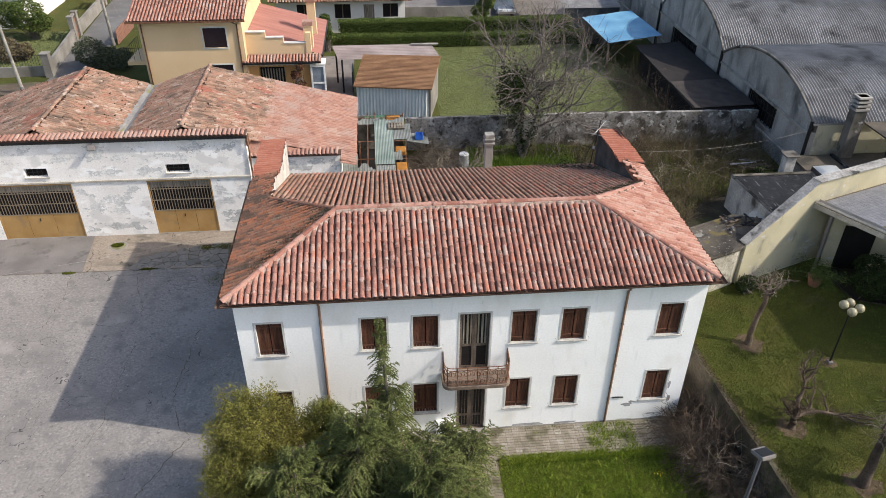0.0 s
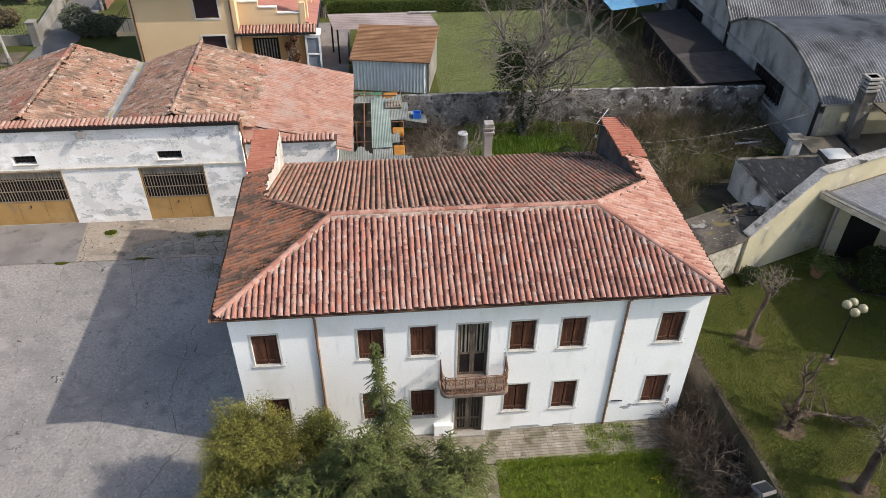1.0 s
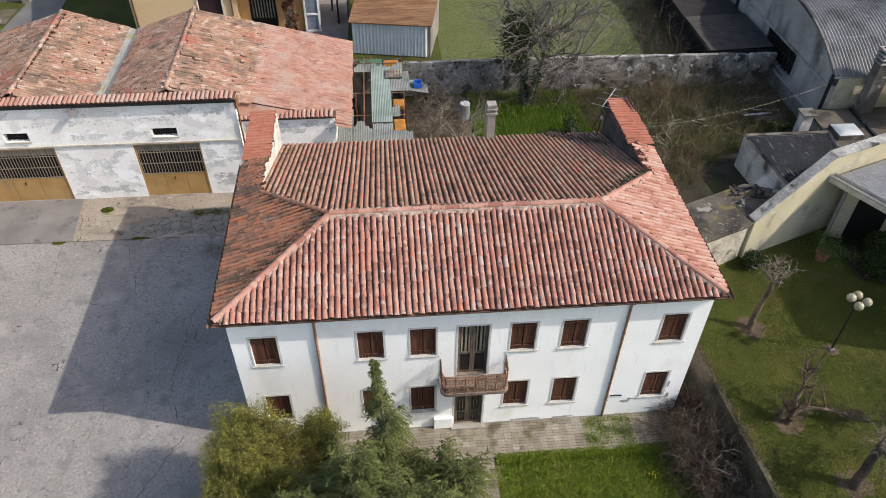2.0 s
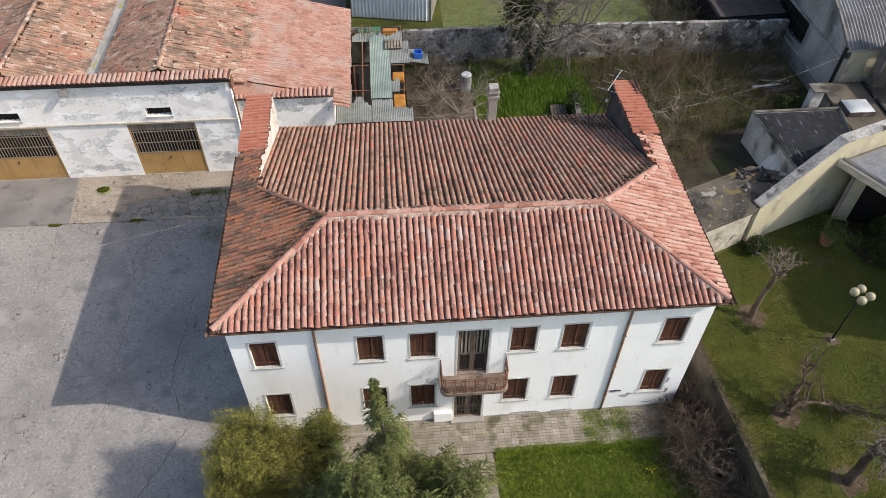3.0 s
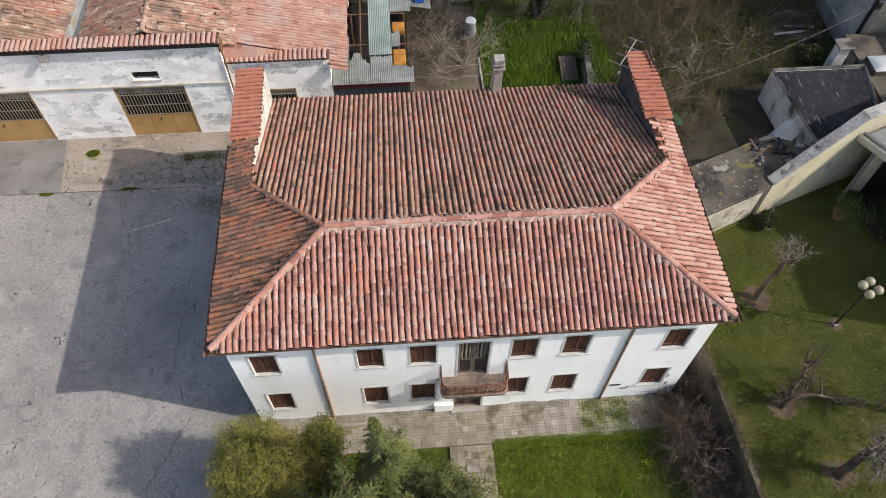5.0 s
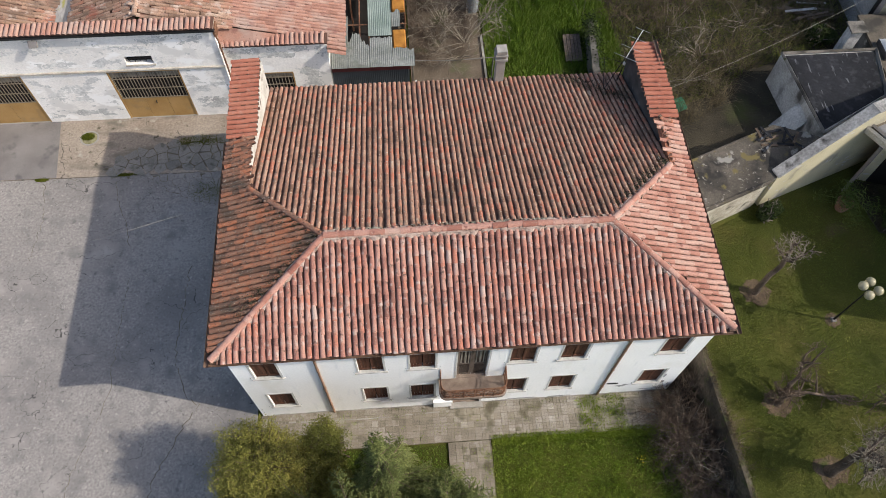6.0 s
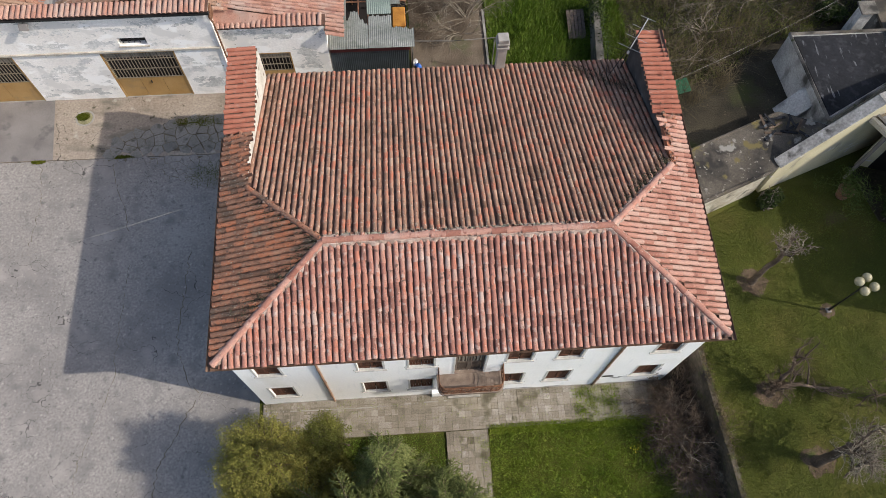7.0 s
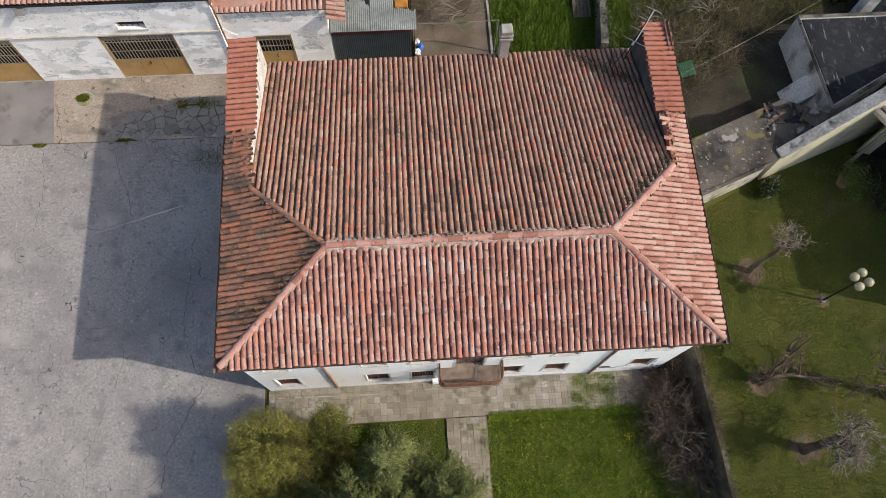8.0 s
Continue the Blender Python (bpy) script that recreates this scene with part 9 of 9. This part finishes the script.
reeds("dry_brush", [(2.9, 21.4), (9.0, 20.4), (9.0, 22.9), (2.9, 22.9)], 900, 1.3, 74, "dry brush along the back wall", DARKTWIG)


def big_tree(x, y):
    rng = np.random.default_rng(81)
    t = thing("bare_tree", (x, y, 0), "tall bare tree with ivy round its forked trunk", "tree")
    lines = []
    for way, ln in (((-0.28, 0.05, 1), 4.4), ((0.42, 0.1, 1), 4.8)):
        lines += branching(rng, (x, y, -0.1), way, ln, 0.17, 4, [8, 6, 5, 3], 0.64, 0.75, 0.38, 0.06, 0.0055)
    trunk = [(p, r) for lv, p, r in lines if lv == 0]
    rest = [(p, r) for lv, p, r in lines if lv > 1]
    for lv, p, r in lines:
        if lv == 1:
            mesh_object("limb", *tubes_np([(p, r)], 6), BARK, t)
    mesh_object("trunk", *tubes_np(trunk, 9), BARK, t, smooth=True)
    tagged(mesh_object("twig_mass", *tubes_np(rest, 4), BARK, t), kind="stuff")
    cs = []
    for p, r in trunk:
        for k in range(1100):
            f = rng.uniform(0.1, 1) * (len(p) - 1)
            j = min(int(f), len(p) - 2)
            c = p[j] + (p[j + 1] - p[j]) * (f - j)
            cs.append(c + rng.normal(0, 0.14 + 0.12 * f / len(p), 3))
    for k in range(5200):
        cs.append(np.array([x - 0.85, y + 0.2, 4.3]) + rng.normal(0, 1, 3) * [0.4, 0.4, 0.65])
    mesh_object("ivy", *leaf_cards(rng, np.array(cs), 0.075), IVY, t, "dark ivy on the trunk")


big_tree(6.2, 21.3)

CREEPER = leafy("dry_creeper", (0.04, 0.03, 0.018), (0.085, 0.065, 0.035), (0.1, 0.1, 0.035))
cr = np.random.default_rng(84)
cy_ = cr.uniform(-12, 5.5, 9000)
cx_ = np.interp(cy_, [-14, -5, 0, 5.6], [9.95, 9.46, 9.07, 8.83])
thick_ = np.array([max(0.0, 0.6 + noise.noise(Vector((q * 0.7, 3, 1)))) for q in cy_])
cc = np.c_[cx_ + cr.normal(0, 0.07, 9000) + 0.03, cy_, 1.83 + np.abs(cr.normal(0, 0.07, 9000)) * thick_ - np.abs(cr.normal(0, 0.2, 9000)) * (cr.random(9000) < 0.3)]
tagged(mesh_object("wall_creeper", *leaf_cards(cr, cc, 0.03), CREEPER), "dry creeper and moss along the top of the garden wall", "creeper", kind="stuff")


def hedge(name, x0, x1, y0, y1, h, seed, label, count):
    rng = np.random.default_rng(seed)
    t = thing(name, ((x0 + x1) / 2, (y0 + y1) / 2, 0), label, "hedge", "clipped hedges")
    part("core", boxed(x0 + 0.12, x1 - 0.12, y0 + 0.12, y1 - 0.12, -0.05, h - 0.1), VOID, t)
    u = rng.random((count, 3))
    pick = rng.integers(0, 3, count)
    c = np.c_[x0 + (x1 - x0) * u[:, 0], y0 + (y1 - y0) * u[:, 1], h * u[:, 2]]
    c[pick == 0, 2] = h
    c[pick == 1, 1] = y0
    c[pick == 2, 2] = h
    wob = np.array([noise.noise(Vector((q[0] * 0.9, q[1] * 0.9, q[2]))) for q in c])
    c += rng.normal(0, 0.05, c.shape)
    c[:, 2] += wob * 0.1
    mesh_object("foliage", *leaf_cards(rng, c, 0.06), HEDGE, t)


hedge("hedge", -6.2, -0.2, 42.6, 43.5, 1.0, 91, "low clipped green hedge", 22000)
hedge("hedge", -0.1, 15.5, 42.8, 43.6, 0.95, 92, "low clipped green hedge", 36000)
hedge("hedge", -5.5, 14.8, 44.6, 45.6, 1.65, 93, "taller clipped green hedge before the far house", 70000)
leafy_bush(-24.6, 39.6, [(-24.6, 39.6, 1.2, 1.4), (-23.2, 39.4, 0.9, 1.1), (-22.0, 39.2, 0.8, 1.0)], 25, 7000, GREYLEAF, "grey-green round shrubs by the lane", size=0.09, name="dark_shrub")
leafy_bush(-31.8, 47.5, [(-32, 47.5, 2.0, 1.7), (-33.6, 48, 1.9, 1.5), (-30.9, 47.2, 1.5, 1.1)], 26, 9000, HEDGE, "grey-green olive tree in the far garden", size=0.09, name="olive_tree", category="tree")
leafy_bush(-30.6, 42, [(-30.6, 42, 0.6, 0.9), (-31.6, 41.5, 0.6, 0.9), (-32.2, 43, 0.7, 1.0)], 27, 6000, STRAW, "brownish shrubs behind the lane wall", size=0.08, name="brown_shrub")
leafy_bush(-36.3, 45.5, [(-36, 45.5, 1.5, 1.6)], 28, 5000, IVY, "dark round garden shrub", size=0.09, name="dark_shrub")
leafy_bush(-6.4, 42.5, [(-6.5, 42.5, 1.5, 0.7), (-6.5, 42.5, 2.6, 0.55), (-6.7, 43.4, 1.6, 0.8)], 29, 6000, HEDGE, "upright green shrub beside the wing", size=0.08, name="green_shrub")
leafy_bush(-7.9, 31.2, [(-7.9, 31.2, 0.6, 0.5), (-7.75, 31.25, 1.3, 0.45), (-8.0, 31.25, 2.0, 0.4), (-7.7, 31.3, 2.5, 0.3)], 30, 2200, RUSSET, "reddish climbing plant on the orange wall", size=0.08, name="climber")
leafy_bush(7.2, 46.9, [(7.0, 47, 1.8, 0.9), (7.6, 47, 2.6, 0.8)], 34, 5000, HEDGE, "dark evergreen beside the far carport", size=0.09, name="evergreen", category="tree")
bare_shrub("bare_sapling", -33.2, 43.3, [(-33.2, 43.3, 2.2, 3)], 65, "bare sapling in the far garden", TWIG, kids=(6, 5, 3), category="tree")
bare_shrub("bare_sapling", 3.2, 47.4, [(3.2, 47.4, 1.6, 3)], 66, "bare sapling before the pale wall", DARKTWIG, kids=(5, 4, 3), category="tree")
ruin = thing("low_wall", (7.8, 16.5, 0), "stub of an old grey wall grown over with ivy in the grass", "wall")
part("masonry", prism(bmesh.new(), [(7.5, 14.3), (7.85, 14.3), (7.95, 15.6), (8.2, 18.3), (7.95, 18.35), (7.65, 15.7)], -0.05, lambda x, y: 1.15 - 0.06 * abs(y - 15.4) + 0.08 * math.sin(y * 5)), OLDWALL, ruin)
rg = np.random.default_rng(83)
ivy_c = np.c_[7.98 + rg.normal(0, 0.22, 2600), rg.uniform(14.2, 18.4, 2600) ** 1.0, np.abs(rg.normal(0.95, 0.28, 2600))]
ivy_c = ivy_c[(rg.random(2600) < 0.25) | (ivy_c[:, 1] > 16.6)]
mesh_object("ivy", *leaf_cards(rg, ivy_c, 0.06), IVY, ruin, "ivy over the end of the wall")
hatch = thing("old_board", (7.0, 17.3, 0), "dark weathered plank panel lying in the grass", "board")
for k in range(5):
    part("plank", boxed(6.72 + k * 0.17, 6.87 + k * 0.17, -0.75, 0.75, 0, 0.05, pose(0, 17.2, 0.25, 12)), GREYWOOD, hatch)
part("bearer", boxed(6.75, 7.5, 16.5, 16.6, -0.05, 0.14), GREYWOOD, hatch)
part("bearer", boxed(6.75, 7.5, 17.75, 17.85, -0.05, 0.34), GREYWOOD, hatch)
sheetg = thing("green_sheet", (11.5, 13.2, 0), "small green corrugated sheet lying on the ground", "sheet")
corrugated("sheet", (11.25, 13.0, 0.12), (0.65, 0.1, 0.12), (-0.1, 0.75, 0.0), surface("green_plastic_sheet", [(0, (0.03, 0.13, 0.065)), (1, (0.055, 0.19, 0.1))], 0.5), sheetg)
ttr = np.random.default_rng(5)
flowers = mesh_object("yellow_flowers", *leaf_cards(ttr, np.c_[6.52 + ttr.normal(0, 0.08, 16), -2.47 + ttr.normal(0, 0.1, 16), ttr.uniform(0.05, 0.14, 16)], 0.022, 0.9), plain("yellow_petals", (0.8, 0.6, 0.02), 0.6))
tagged(flowers, "small clump of yellow flowers in the lawn", "flowers", kind="stuff")
